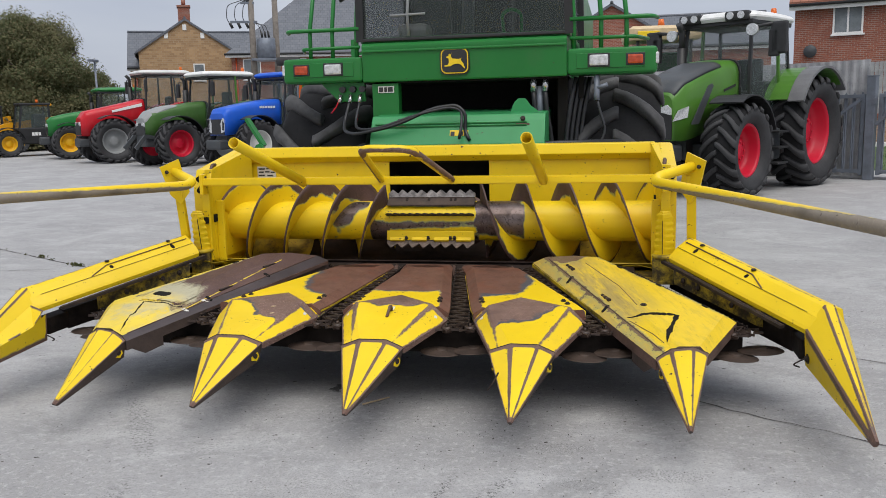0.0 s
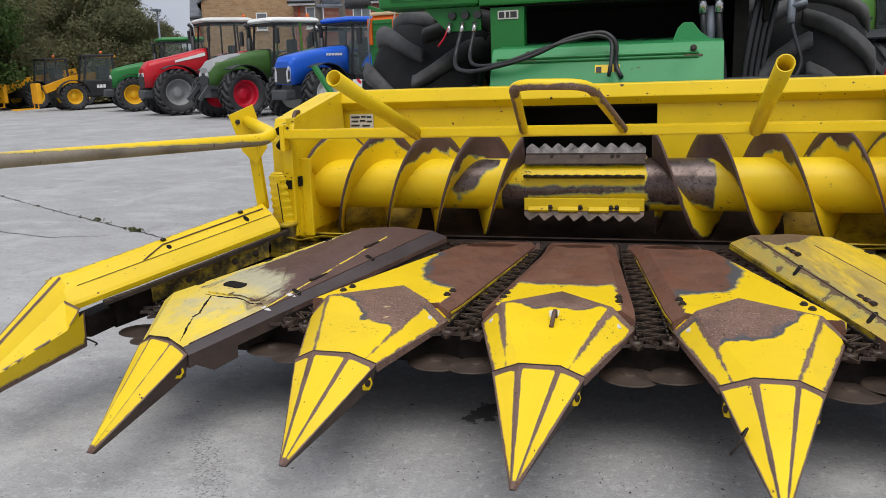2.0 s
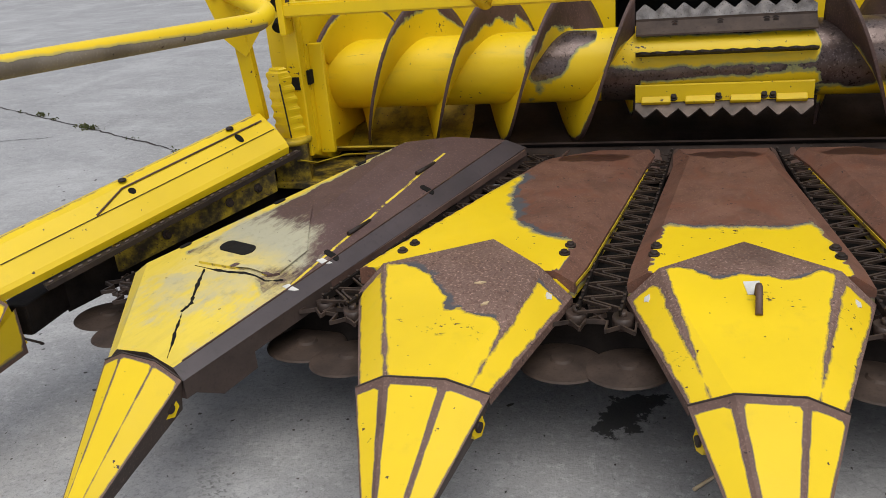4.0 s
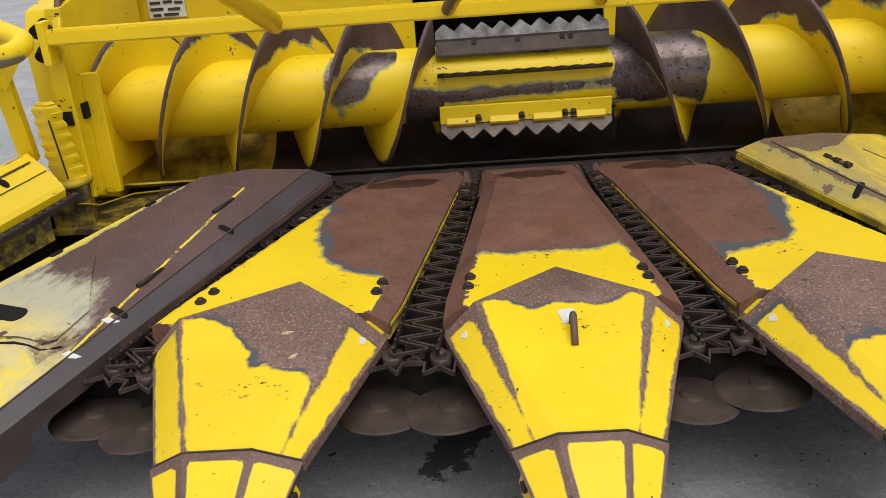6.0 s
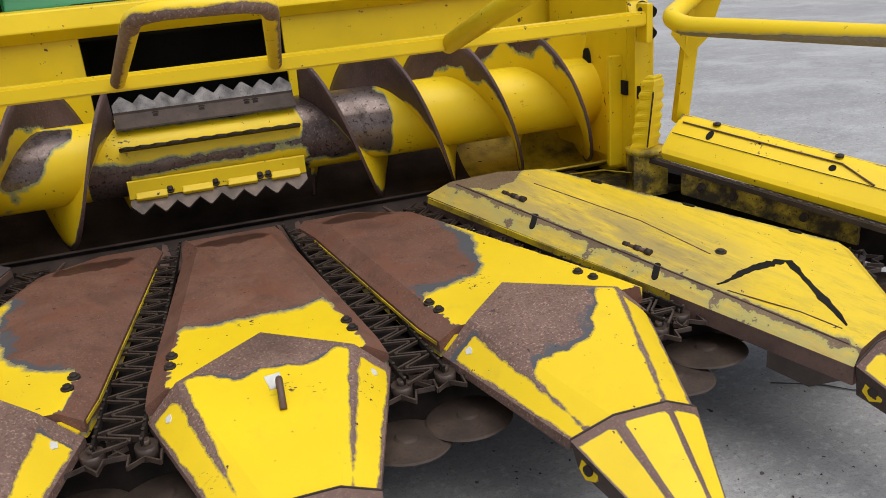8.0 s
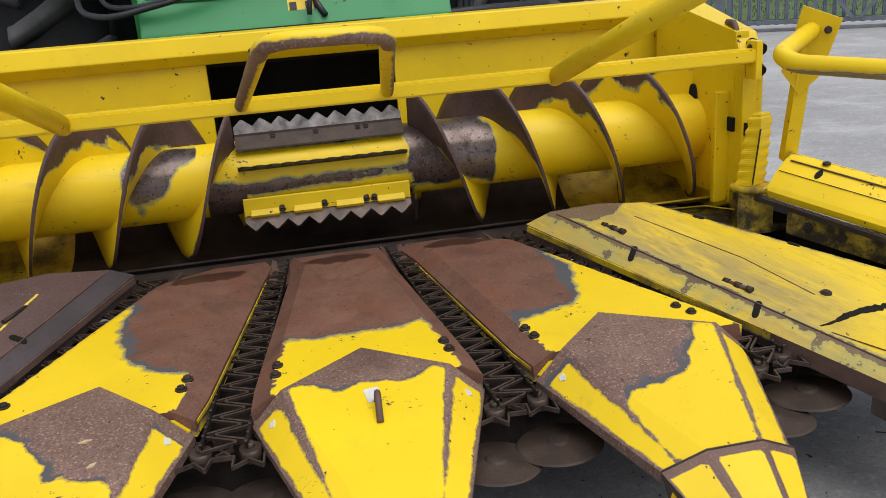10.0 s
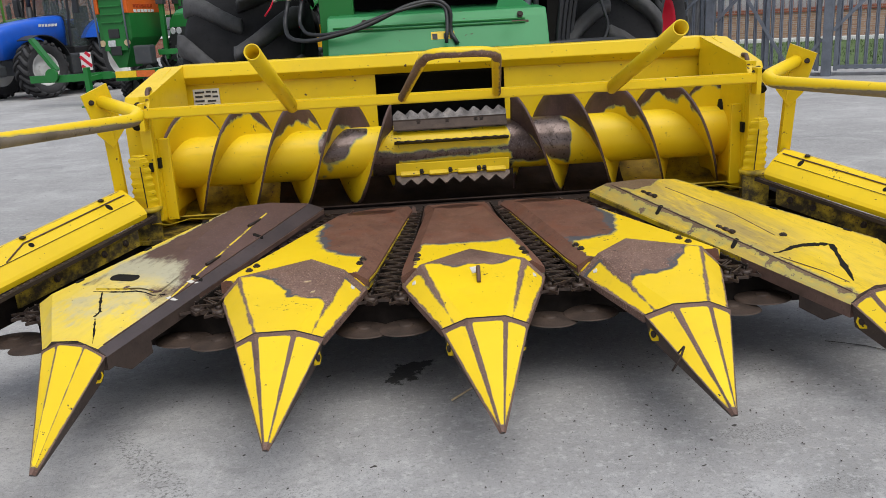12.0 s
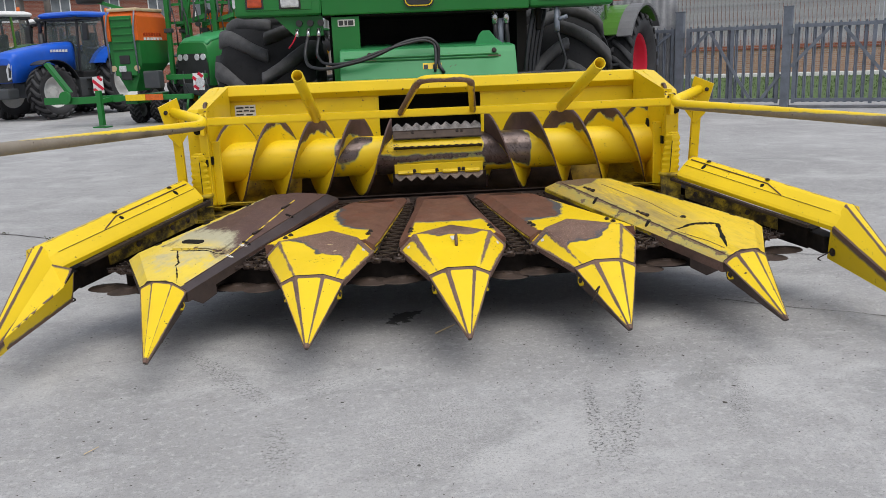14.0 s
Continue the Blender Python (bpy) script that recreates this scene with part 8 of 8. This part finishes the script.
# ---- seed drill ----
def seed_drill():
    t = thing("seed_drill", pose(-6.10, 17.78, 0, 0, 0, -14), "green and orange trailed seed drill with a tall hopper", "seed drill")
    def box_ring(a, z):
        return [V(-.22 + x * a, .05 + y * a, z) for x, y in ((-.40, -.67), (.40, -.67), (.40, .67), (-.40, .67))]
    part("hopper", loft(B(), [[V(x, y, .78) for x, y in ((-.30, -.55), (-.10, -.55), (-.10, .1), (-.30, .1))], box_ring(.97, 1.42), box_ring(1.0, 1.95)]), M_GREEN, t)
    part("hopper_top", loft(B(), [box_ring(1.005, 1.95), box_ring(.99, 2.50), box_ring(.86, 2.62)]), M_ORANGE, t)
    part("hopper_lid", box(B(), (-.60, -.60, 2.62), (.16, .66, 2.70), .03), M_TAN, t)
    part("front_panel", box(B(), (-.50, -.67, 1.15), (.06, -.63, 2.52), .02), M_GREEN, t)
    for s in (-.57, .13):
        part("corner_strip", box(B(), (s - .06, -.70, 1.95), (s + .06, -.61, 2.55), .02), M_ORANGE, t)
        part("hand_rail", tube(B(), [(s, -.73, 1.2), (s, -.77, 2.2), (s + .05, -.72, 2.62)], .02, 8, .1), M_GALV, t)
    for i in range(5):
        part("rung", box(B(), (-.48, -.71, 1.75 + .17 * i), (.04, -.66, 1.78 + .17 * i), .008), M_GREEN, t)
    for z in (1.05, 1.42):
        part("opening", box(B(), (-.35, -.692, z), (-.09, -.65, z + .20), .02), M_BLACK, t)
    for x in (-.52, .08):
        part("lamp", cyl(B(), (x, -.70, 1.32), (x, -.67, 1.32), .07, seg=12), M_TAN, t)
    part("lamp", box(B(), (-.38, -.71, 1.24), (-.20, -.67, 1.38), .02), M_LAMP, t)
    bm = B()
    for i in range(7):
        box(bm, (.170, -.42 + .12 * i, 2.06), (.190, -.33 + .12 * i, 2.13))
    part("lettering_bars", bm, M_REDLENS, t)
    bm = B()
    for i in range(6):
        box(bm, (.170, -.42 + .15 * i, 1.96), (.190, -.31 + .15 * i, 2.02))
    part("lettering_bars", bm, M_WHITE, t)
    part("frame_beam", box(B(), (-1.2, -.93, .58), (1.5, -.80, .70), .02), M_GREEN, t)
    part("frame_beam", box(B(), (-.2, -.9, .50), (.1, 2.6, .70), .02), M_GREEN, t)
    part("drawbar", tube(B(), [(-.3, -.85, .65), (-1.3, -1.0, .62), (-2.3, -.85, .62)], .08, sides=(.16, .16)), M_GREEN, t)
    leg = tube(B(), [(-.62, -1.30, .85), (-.62, -1.30, .05)], .05, sides=(.11, .11))
    box(leg, (-.80, -1.42, .0), (-.44, -1.18, .03), .005)
    part("stand_leg", leg, M_GREEN, t)
    part("leg_arm", tube(B(), [(-.62, -1.28, .6), (-.5, -.85, .65)], .04, sides=(.1, .1)), M_GREEN, t)
    part("hydraulic_box", box(B(), (.35, -.95, .85), (.75, -.7, 1.25), .04, pose(0, 0, 0, 0, 0, 0)), M_DARKGREY, t)
    part("reflector", box(B(), (-.15, -.975, .58), (.35, -.955, .72), 0), M_LABEL, t)
    part("reflector", box(B(), (.36, -.975, .58), (.80, -.955, .72), 0), M_AMBER, t)
    arm = tube(B(), [(-2.05, -1.0, 1.50), (-1.55, -1.0, .80)], .05, sides=(.16, .08))
    part("marker_arm", arm, M_GREEN, t)
    for i in range(5):
        part("arm_slot", box(B(), (-.05, -.05, -.015), (.05, -.043, .015), 0, Matrix.Translation((lerp(-1.98, -1.66, i / 4), -1.0, lerp(1.40, .96, i / 4))) @ pose(0, 0, 0, 0, 54, 0)), M_BLACK, t)
    part("coulter_disc", cyl(B(), (-1.62, -1.13, .70), (-1.62, -1.07, .70), .15, seg=18), M_GREEN, t)
    for s, x in ((0, -.78), (1, 1.75)):
        b = part("warning_board", box(B(), (x - .13, -1.02, .78), (x + .13, -1.0, 1.16), .006), M_WHITE, t, "red and white striped warning board")
        for k in range(3):
            part("red_band", box(B(), (-.17, -.004, -.035), (.17, .0, .035), 0, Matrix.Translation((x, -1.022, .86 + .11 * k)) @ pose(0, 0, 0, 0, 40, 0)) if k == 1 else box(B(), (-.07, -.004, -.035), (.07, .0, .035), 0, Matrix.Translation((x + (-.06 if k == 0 else .06), -1.022, .84 + .14 * k)) @ pose(0, 0, 0, 0, 40, 0)), M_REDRIM, b)
    part("lamp", cyl(B(), (1.80, -1.06, .95), (1.80, -1.0, .95), .11, seg=14), M_LAMP, t)
    for x in (.82, 1.45, 2.15):
        part("mast", tube(B(), [(x, .4 + x * .3, .6), (x, .4 + x * .3, 3.5)], .05, sides=(.12, .14)), M_GREEN, t)
        part("mast_arm", tube(B(), [(x - .3, .4 + x * .3, 2.3), (x + .5, .4 + x * .3, 2.5)], .04, sides=(.10, .10)), M_GREEN, t)
        part("mast_pin", box(B(), (x - .09, .28 + x * .3, 1.7), (x + .09, .36 + x * .3, 1.85), .01), M_BLACK, t)
    for x, y, zb in ((.46, .30, .9), (.62, .75, 1.3), (1.12, .9, 1.9), (1.78, 1.1, 1.9)):
        part("boom_post", tube(B(), [(x, y, zb), (x + .02, y, 3.45)], .04, sides=(.10, .09)), M_GREEN, t)
        part("boom_clamp", box(B(), (x - .08, y - .08, 2.12), (x + .10, y + .07, 2.22), .01), M_DARKGREY, t)
    for z in (1.85, 2.35, 2.78, 3.1):
        part("boom_rail", tube(B(), [(.44, .52, z), (1.3, .8, z + .04), (2.3, 1.05, z - .02)], .03, sides=(.07, .06)), M_GREEN, t)
    for i in range(7):
        x = .52 + .26 * i
        part("boom_tine", tube(B(), [(x, .40 + .1 * i, 2.9), (x + .06, .28 + .1 * i, 2.62), (x - .02, .32 + .1 * i, 2.38)], .018, sides=(.035, .03)), M_DARKGREY, t)
        part("boom_hose", tube(B(), [(x, .46 + .1 * i, 2.7), (x + .12, .36 + .1 * i, 2.2 + .1 * (i % 3)), (x + .05, .5 + .1 * i, 1.7)], .016, 6, .14), M_HOSE, t)
    part("second_hopper", loft(B(), [[V(1.9 + x * a, 1.9 + y * a, z) for x, y in ((-.9, -.6), (.9, -.6), (.9, .6), (-.9, .6))] for a, z in ((.4, 1.0), (1, 1.7), (1, 2.6))]), M_ORANGE, t)
    for i in range(5):
        x = .95 + .28 * i
        part("tine_arm", tube(B(), [(x, -.55, .62), (x + .05, -.75, .40), (x, -.62, .12)], .025, sides=(.05, .03)), M_GREEN, t)
        part("hose", tube(B(), [(x - .1, -.5, 1.1 + .1 * (i % 2)), (x, -.7, .9), (x + .1, -.6, .6)], .018, 6, .12), M_HOSE, t)
    for i in range(6):
        part("boom_brace", tube(B(), [(.82 + .24 * i, .6 + .12 * i, 2.45 + .35 * (i % 3)), (1.02 + .24 * i, .6 + .12 * i, 3.2)], .03, sides=(.05, .05)), M_GREEN, t)
        part("boom_pin", cyl(B(), (.86 + .24 * i, .52 + .12 * i, 2.0 + .3 * (i % 3)), (.86 + .24 * i, .44 + .12 * i, 2.0 + .3 * (i % 3)), .06, seg=8), M_BLACK, t)
    part("toolbar", box(B(), (.75, -.62, 1.02), (1.75, -.50, 1.14), .01), M_GREEN, t)
    for x in (-.9, .9):
        wheel(t, x, 1.6, .5, .34, .25, M_GREYPAINT, 18)
    for x in (-.3, .25, .8):
        wheel(t, x, -.1, .32, .26, .16, M_GREYPAINT, 16)
    part("depth_wheel", lathe(B(), [(.16, -.10), (.30, -.10), (.33, 0), (.30, .10), (.16, .10), (.16, -.10)], (-1.15, -.3, 2.95), "z", 22), M_RUBBER, t)
    part("wheel_arm", tube(B(), [(-1.15, -.3, 2.95), (-.4, -.2, 2.7)], .04, sides=(.08, .08)), M_GREEN, t)
    return t


seed_drill()


# ---- harvester that carries the header ----
harv = thing("forage_harvester", pose(0.0, 3.12, 0), "green forage harvester with a glazed cab and big black tyres", "harvester")
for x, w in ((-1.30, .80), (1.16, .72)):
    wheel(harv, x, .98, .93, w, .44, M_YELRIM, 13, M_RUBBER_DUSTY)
for x in (-1.15, 1.15):
    wheel(harv, x, 4.6, .62, .45, .34, M_YELRIM, 18)
bm = prism(B(), [(-.03, 1.785), (-.05, 2.06), (-.02, 2.085), (.5, 2.10), (.5, 1.78)], "x", -.80, .80, .012)
front = part("front_panel", bm, M_GREEN, harv)
part("panel_ridge", box(B(), (-.795, -.062, 2.012), (.795, -.030, 2.030), .006), M_GREEN, front)
# badge: plain shapes in the badge's colours
def rounded_plate(bm, cx, z, w, h, r, y, thick):
    pts = []
    for sx, sz, a0 in ((1, 1, 0), (-1, 1, 90), (-1, -1, 180), (1, -1, 270)):
        for i in range(5):
            a = radians(a0 + i * 22.5)
            pts.append(V(cx + sx * (w / 2 - r) + r * math.cos(a), y, z + sz * (h / 2 - r) + r * math.sin(a)))
    return loft(bm, [pts, [p + V(0, -thick, 0) for p in pts]])
bd = part("badge", rounded_plate(B(), -.055, 1.925, .232, .205, .05, -.040, .012), M_BLACK, front, "dark rounded badge with a yellow border")
ring = rounded_plate(B(), -.055, 1.925, .214, .188, .045, -.050, .006)
part("badge_border", ring, M_LABEL, bd)
part("badge_field", rounded_plate(B(), -.055, 1.925, .196, .170, .038, -.055, .004), M_BLACK, bd)
shape = [(-.132, 1.893), (-.105, 1.898), (-.098, 1.916), (-.100, 1.946), (-.116, 1.950), (-.116, 1.958), (-.100, 1.962), (-.096, 1.984), (-.088, 1.968), (-.076, 1.986), (-.082, 1.962), (-.072, 1.944), (-.020, 1.938), (.000, 1.944), (-.004, 1.930), (.012, 1.910), (.028, 1.868), (.018, 1.872), (-.004, 1.896), (-.026, 1.904), (-.060, 1.900), (-.086, 1.886), (-.132, 1.884)]
part("badge_mark", prism(B(), shape, "y", -.062, -.058), M_LABEL, bd)
for s in (-1, 1):
    a, b = sorted((s * .80, s * 1.46))
    bm = box(B(), (a, -.05, 1.79), (b, .30, 1.985), .035, None, 3)
    bx = part("light_box", bm, M_GREEN, harv)
    part("recess", box(B(), (s * 1.12 - .25, -.056, 1.835), (s * 1.12 + .25, -.045, 1.945), .004), M_GREEN, bx)
    part("headlamp", box(B(), (s * 1.035 - .070, -.072, 1.852), (s * 1.035 + .070, -.040, 1.934), .018), M_LAMP, bx)
    part("headlamp_frame", box(B(), (s * 1.035 - .082, -.062, 1.842), (s * 1.035 + .082, -.048, 1.944), .012), M_BLACK, bx)
    part("indicator", box(B(), (s * 1.30 - .056, -.072, 1.858), (s * 1.30 + .056, -.040, 1.928), .014), M_REDLENS, bx)
    part("indicator_frame", box(B(), (s * 1.30 - .068, -.062, 1.848), (s * 1.30 + .068, -.048, 1.938), .010), M_BLACK, bx)
    part("marker_lamp", box(B(), (s * 1.452 - .018, -.045, 1.855), (s * 1.452 + .018, .04, 1.94), .012), M_LAMP, bx)
    # platform rails
    rail = part("hand_rail", tube(B(), [(s * .82, -.02, 2.20), (s * 1.42, -.02, 2.20), (s * 1.46, .12, 2.20)], .016, 8, .06), M_GREEN, harv)
    part("rail_lower", tube(B(), [(s * .82, -.02, 2.06), (s * 1.30, .0, 2.06), (s * 1.40, .3, 2.06)], .014, 8, .06), M_GREEN, rail)
    for x, top in ((1.235, 2.60), (1.05, 2.75), (.85, 3.0)):
        part("rail_post", tube(B(), [(s * x, .0, 1.98), (s * x, .0, 2.2), (s * (x - .05), .03, top)], .017, 8, .04), M_GREEN, rail)
    part("mirror_pole", tube(B(), [(s * .96, .02, 2.42), (s * 1.05, .0, 2.62), (s * .95, .05, 2.8)], .022, 8, .06), M_BLACK, rail)
    part("hose_plate", prism(B(), [(s * .80, 1.79), (s * 1.17, 1.79), (s * 1.02, 1.64), (s * .80, 1.64)], "y", .02, .05, .004) if s < 0 else box(B(), (.88, .1, 1.62), (.92, .2, 1.79), .01), M_GREEN if s < 0 else M_DARK, harv)
# hydraulic couplings on the plate
for i, x in enumerate((-1.00, -.915, -.835)):
    part("coupling", cyl(B(), (x, .0, 1.69), (x, -.03, 1.63), .015, seg=8), M_CHROME, harv)
    part("knob", cyl(B(), (x + .02, .02, 1.735), (x + .02, -.02, 1.735), .025, seg=10), M_BLACK, harv)
for pts in ([(-1.0, -.03, 1.66), (-1.03, -.03, 1.60), (-1.07, -.04, 1.55)], [(-.83, -.03, 1.64), (-.845, -.04, 1.56), (-.86, -.05, 1.47)]):
    part("red_tag", tube(B(), pts, .006, 6, .02), M_REDRIM, harv, "red dust cap strap")
part("hose", tube(B(), [(-.92, -.03, 1.63), (-.95, -.06, 1.50), (-.92, -.20, 1.41), (-.78, -.34, 1.385), (-.45, -.36, 1.45), (-.18, -.32, 1.57), (.00, -.30, 1.59), (.07, -.31, 1.53), (.06, -.30, 1.40), (.10, -.34, 1.33)], .013, 10, .12), M_HOSE, harv, "black hydraulic hose")
part("hose", tube(B(), [(-.835, -.03, 1.63), (-.86, -.06, 1.50), (-.80, -.26, 1.42), (-.60, -.36, 1.425), (-.28, -.34, 1.53), (-.05, -.31, 1.575), (.04, -.30, 1.55), (.045, -.34, 1.45), (.03, -.38, 1.34)], .011, 10, .12), M_HOSE, harv, "black hydraulic hose")
# upright at the left, machinery bay blackened for its shade, feeder housing
part("side_upright", box(B(), (-.735, .0, 1.0), (-.52, .10, 1.79), .006), M_GREEN, harv)
stc = part("notice", box(B(), (-.685, -.006, 1.700), (-.555, -.002, 1.752), 0), M_STICKER, harv, "small black and white notice")
for x, w in ((-.678, .035), (-.634, .022), (-.605, .04)):
    part("print_bar", box(B(), (x, -.009, 1.708), (x + w, -.0065, 1.744)), M_INK, stc)
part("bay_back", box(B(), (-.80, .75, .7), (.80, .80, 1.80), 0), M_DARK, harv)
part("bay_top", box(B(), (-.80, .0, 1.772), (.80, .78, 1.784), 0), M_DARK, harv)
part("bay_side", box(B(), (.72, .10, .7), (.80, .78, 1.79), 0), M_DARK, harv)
bm = prism(B(), [(-.44, .60), (-.34, 1.30), (-.255, 1.47), (-.22, 1.515), (.45, 1.56), (.70, .60)], "x", -.675, .655, .008)
feeder = part("feeder_housing", bm, M_GREEN_FADED, harv, "faded green feeder housing with chipped paint")
for z, y in ((1.435, -.272), (1.455, -.262)):
    part("crease", box(B(), (-.64, y - .012, z - .004), (.52, y + .010, z + .003), 0, None), M_GREEN, feeder)
lab = [V(x, -.30 - (1.37 - z) * .42, z) for x, z in ((-.055, 1.352), (.085, 1.352), (.085, 1.402), (-.055, 1.402))]
lb = part("warning_label", loft(B(), [lab, [v + V(0, -.005, .002) for v in lab]]), M_LABEL, feeder, "yellow warning label with small black marks")
for x, w in ((-.048, .03), (.02, .025), (.055, .018)):
    q = [V(a, -.308 - (1.37 - z) * .42, z) for a, z in ((x, 1.362), (x + w, 1.362), (x + w, 1.392), (x, 1.392))]
    part("print_bar", loft(B(), [q, [v + V(0, -.003, .001) for v in q]]), M_INK, lb)
part("lifting_ear", prism(B(), [(.36, 1.50), (.40, 1.60), (.43, 1.628), (.485, 1.628), (.53, 1.57), (.60, 1.52)], "y", -.05, -.02, .004), M_GREEN_FADED, feeder)
for x, z in ((-.50, 1.478), (.44, 1.480)):
    part("rust_chip", box(B(), (x, -.275, z - .05), (x + .10, -.262, z - .035), .002), M_RUST, feeder)
    part("bracket_bolt", bolt_mesh(B(), (x + .05, -.262, z), (0, -1, .3), .014, .012), M_DARKRUST, feeder)
# hoses at the right
for i, (x, top) in enumerate(((.54, 1.77), (.63, 1.77))):
    part("fitting", cyl(B(), (x, .05, 1.775), (x, .05, 1.68), .026, seg=10), M_CHROME, harv)
    part("hose", tube(B(), [(x, .05, 1.70), (x + .01, .05, 1.52), (x + .04, .10, 1.35), (x + .05, .1, 1.1)], .019, 8, .1), M_HOSE, harv, "black hydraulic hose")
part("valve", cyl(B(), (.585, .08, 1.72), (.585, .08, 1.40), .032, seg=10), M_GALV, harv)
for i in range(4):
    x = .80 + .035 * i
    part("hose", tube(B(), [(x + .06, .12 + .03 * i, 1.78), (x + .02, .10 + .03 * i, 1.58), (x - .02, .10 + .03 * i, 1.30), (x - .01, .1, 1.0)], .018, 8, .15), M_HOSE, harv, "black hydraulic hose")
part("grease_nipple", tube(B(), [(1.02, .0, 1.78), (1.02, -.02, 1.66), (1.02, -.02, 1.60)], .022, 8, .02), M_GALV, harv)
part("nipple_arm", tube(B(), [(1.02, -.02, 1.69), (1.10, -.03, 1.715)], .016, 8), M_GALV, harv)
part("hose", tube(B(), [(1.02, -.02, 1.62), (1.05, -.03, 1.50), (1.09, -.04, 1.38), (1.05, -.06, 1.28), (.70, -.1, 1.25)], .010, 8, .08), M_HOSE, harv, "thin grey hose")
part("hose", tube(B(), [(.45, -.30, 1.28), (.75, -.2, 1.29), (1.2, .0, 1.285)], .022, 8, .1), M_HOSE, harv)
# cab
part("cab_floor", box(B(), (-.82, .02, 2.085), (.82, 1.7, 2.13), .01), M_GREEN, harv)
q = [V(-.80, .0, 2.115), V(.80, .0, 2.115), V(.76, -.12, 3.35), V(-.76, -.12, 3.35)]
part("windscreen", loft(B(), [q, [v + V(0, -.012, 0) for v in q]]), M_GLASS, harv)
for s in (-1, 1):
    part("cab_post", tube(B(), [(s * .815, .02, 2.10), (s * .78, -.09, 3.36)], .04, sides=(.06, .08)), M_BLACK, harv)
    part("cab_post", tube(B(), [(s * .82, 1.6, 2.10), (s * .80, 1.6, 3.36)], .04, sides=(.08, .08)), M_BLACK, harv)
    q = [V(s * .82, .05, 2.13), V(s * .82, 1.6, 2.13), V(s * .79, 1.6, 3.34), V(s * .79, -.06, 3.34)]
    part("side_window", loft(B(), [q, [v + V(s * .008, 0, 0) for v in q]]), M_GLASS, harv)
part("wiper_seal", box(B(), (-.82, -.02, 2.098), (.82, .02, 2.122), .006), M_BLACK, harv)
part("cab_rear", box(B(), (-.80, 1.58, 2.1), (.80, 1.66, 3.36), .01), M_DARKGREY, harv)
part("cab_roof", box(B(), (-.88, -.35, 3.34), (.88, 1.8, 3.55), .06), M_GREEN, harv)
part("seat", box(B(), (-.25, .75, 2.13), (.28, 1.25, 2.62), .08), M_BLACK, harv)
part("seat_back", box(B(), (-.25, 1.15, 2.55), (.28, 1.32, 3.2), .08), M_BLACK, harv)
part("steering_column", tube(B(), [(-.02, .35, 2.13), (-.02, .45, 2.55)], .05, 8), M_DARKGREY, harv)
part("steering_wheel", lathe(B(), [(.17, -.015), (.19, 0), (.17, .015), (.155, 0), (.17, -.015)], (-.02, .48, 2.60), "z", 22), M_BLACK, harv)
part("wiper", tube(B(), [(-.42, -.03, 2.13), (-.42, -.045, 2.30), (-.40, -.06, 2.50)], .012, 6), M_GREYPAINT, harv)
part("wiper_blade", tube(B(), [(-.56, -.045, 2.285), (-.28, -.045, 2.290)], .010, 6), M_GREYPAINT, harv)
part("dash", box(B(), (-.55, .12, 2.13), (-.30, .35, 2.24), .05), M_GREYPAINT, harv)
part("console_frame", tube(B(), [(.26, .5, 2.13), (.24, .5, 2.32), (.32, .5, 2.36), (.40, .5, 2.32), (.40, .5, 2.13)], .015, 8, .05), M_GREEN, harv)
part("body", box(B(), (-.80, 1.7, 1.0), (.80, 6.2, 2.9), .08), M_GREEN, harv)
part("axle", box(B(), (-.95, .85, .65), (.95, 1.15, 1.0), .04), M_DARKGREY, harv)
part("under_frame", box(B(), (-.6, .9, .6), (.6, 5.6, 1.1), .04), M_DARKGREY, harv)


# yellow-capped machine seen past the harvester's cab
def tall_machine():
    t = thing("combine_harvester", pose(2.45, 26.5, 0, 0, 0, 8), "tall green and yellow machine parked behind the harvester", "harvester")
    for x in (-1.3, 1.3):
        wheel(t, x, 0, .9, .6, .45, M_YELRIM, 18)
        wheel(t, x, 3.4, .6, .45, .3, M_YELRIM, 18)
    part("body", box(B(), (-1.2, .6, 1.0), (1.2, 5.2, 3.4), .1), M_GREEN, t)
    part("cab", box(B(), (-.85, -.9, 1.9), (.85, .6, 3.7), .08), M_GLASS, t)
    for x in (-.85, .85):
        part("cab_post", tube(B(), [(x, -.9, 1.9), (x, -.9, 3.7)], .05, sides=(.09, .09)), M_BLACK, t)
    part("cab_roof", loft(B(), [[V(x * a, -.15 + y * a, z) for x, y in ((-1.15, -1.0), (1.15, -1.0), (1.15, .9), (-1.15, .9))] for a, z in ((.96, 3.7), (1.0, 3.8), (1.0, 4.05), (.9, 4.15))]), M_TAN, t)
    part("roof_lamp", box(B(), (-.9, -1.18, 3.78), (-.2, -1.1, 3.98), .02), M_LABEL, t)
    part("beacon", cyl(B(), (.0, -.3, 4.15), (.0, -.3, 4.42), .12, .09, 12), M_AMBER, t)
    return t


tall_machine()
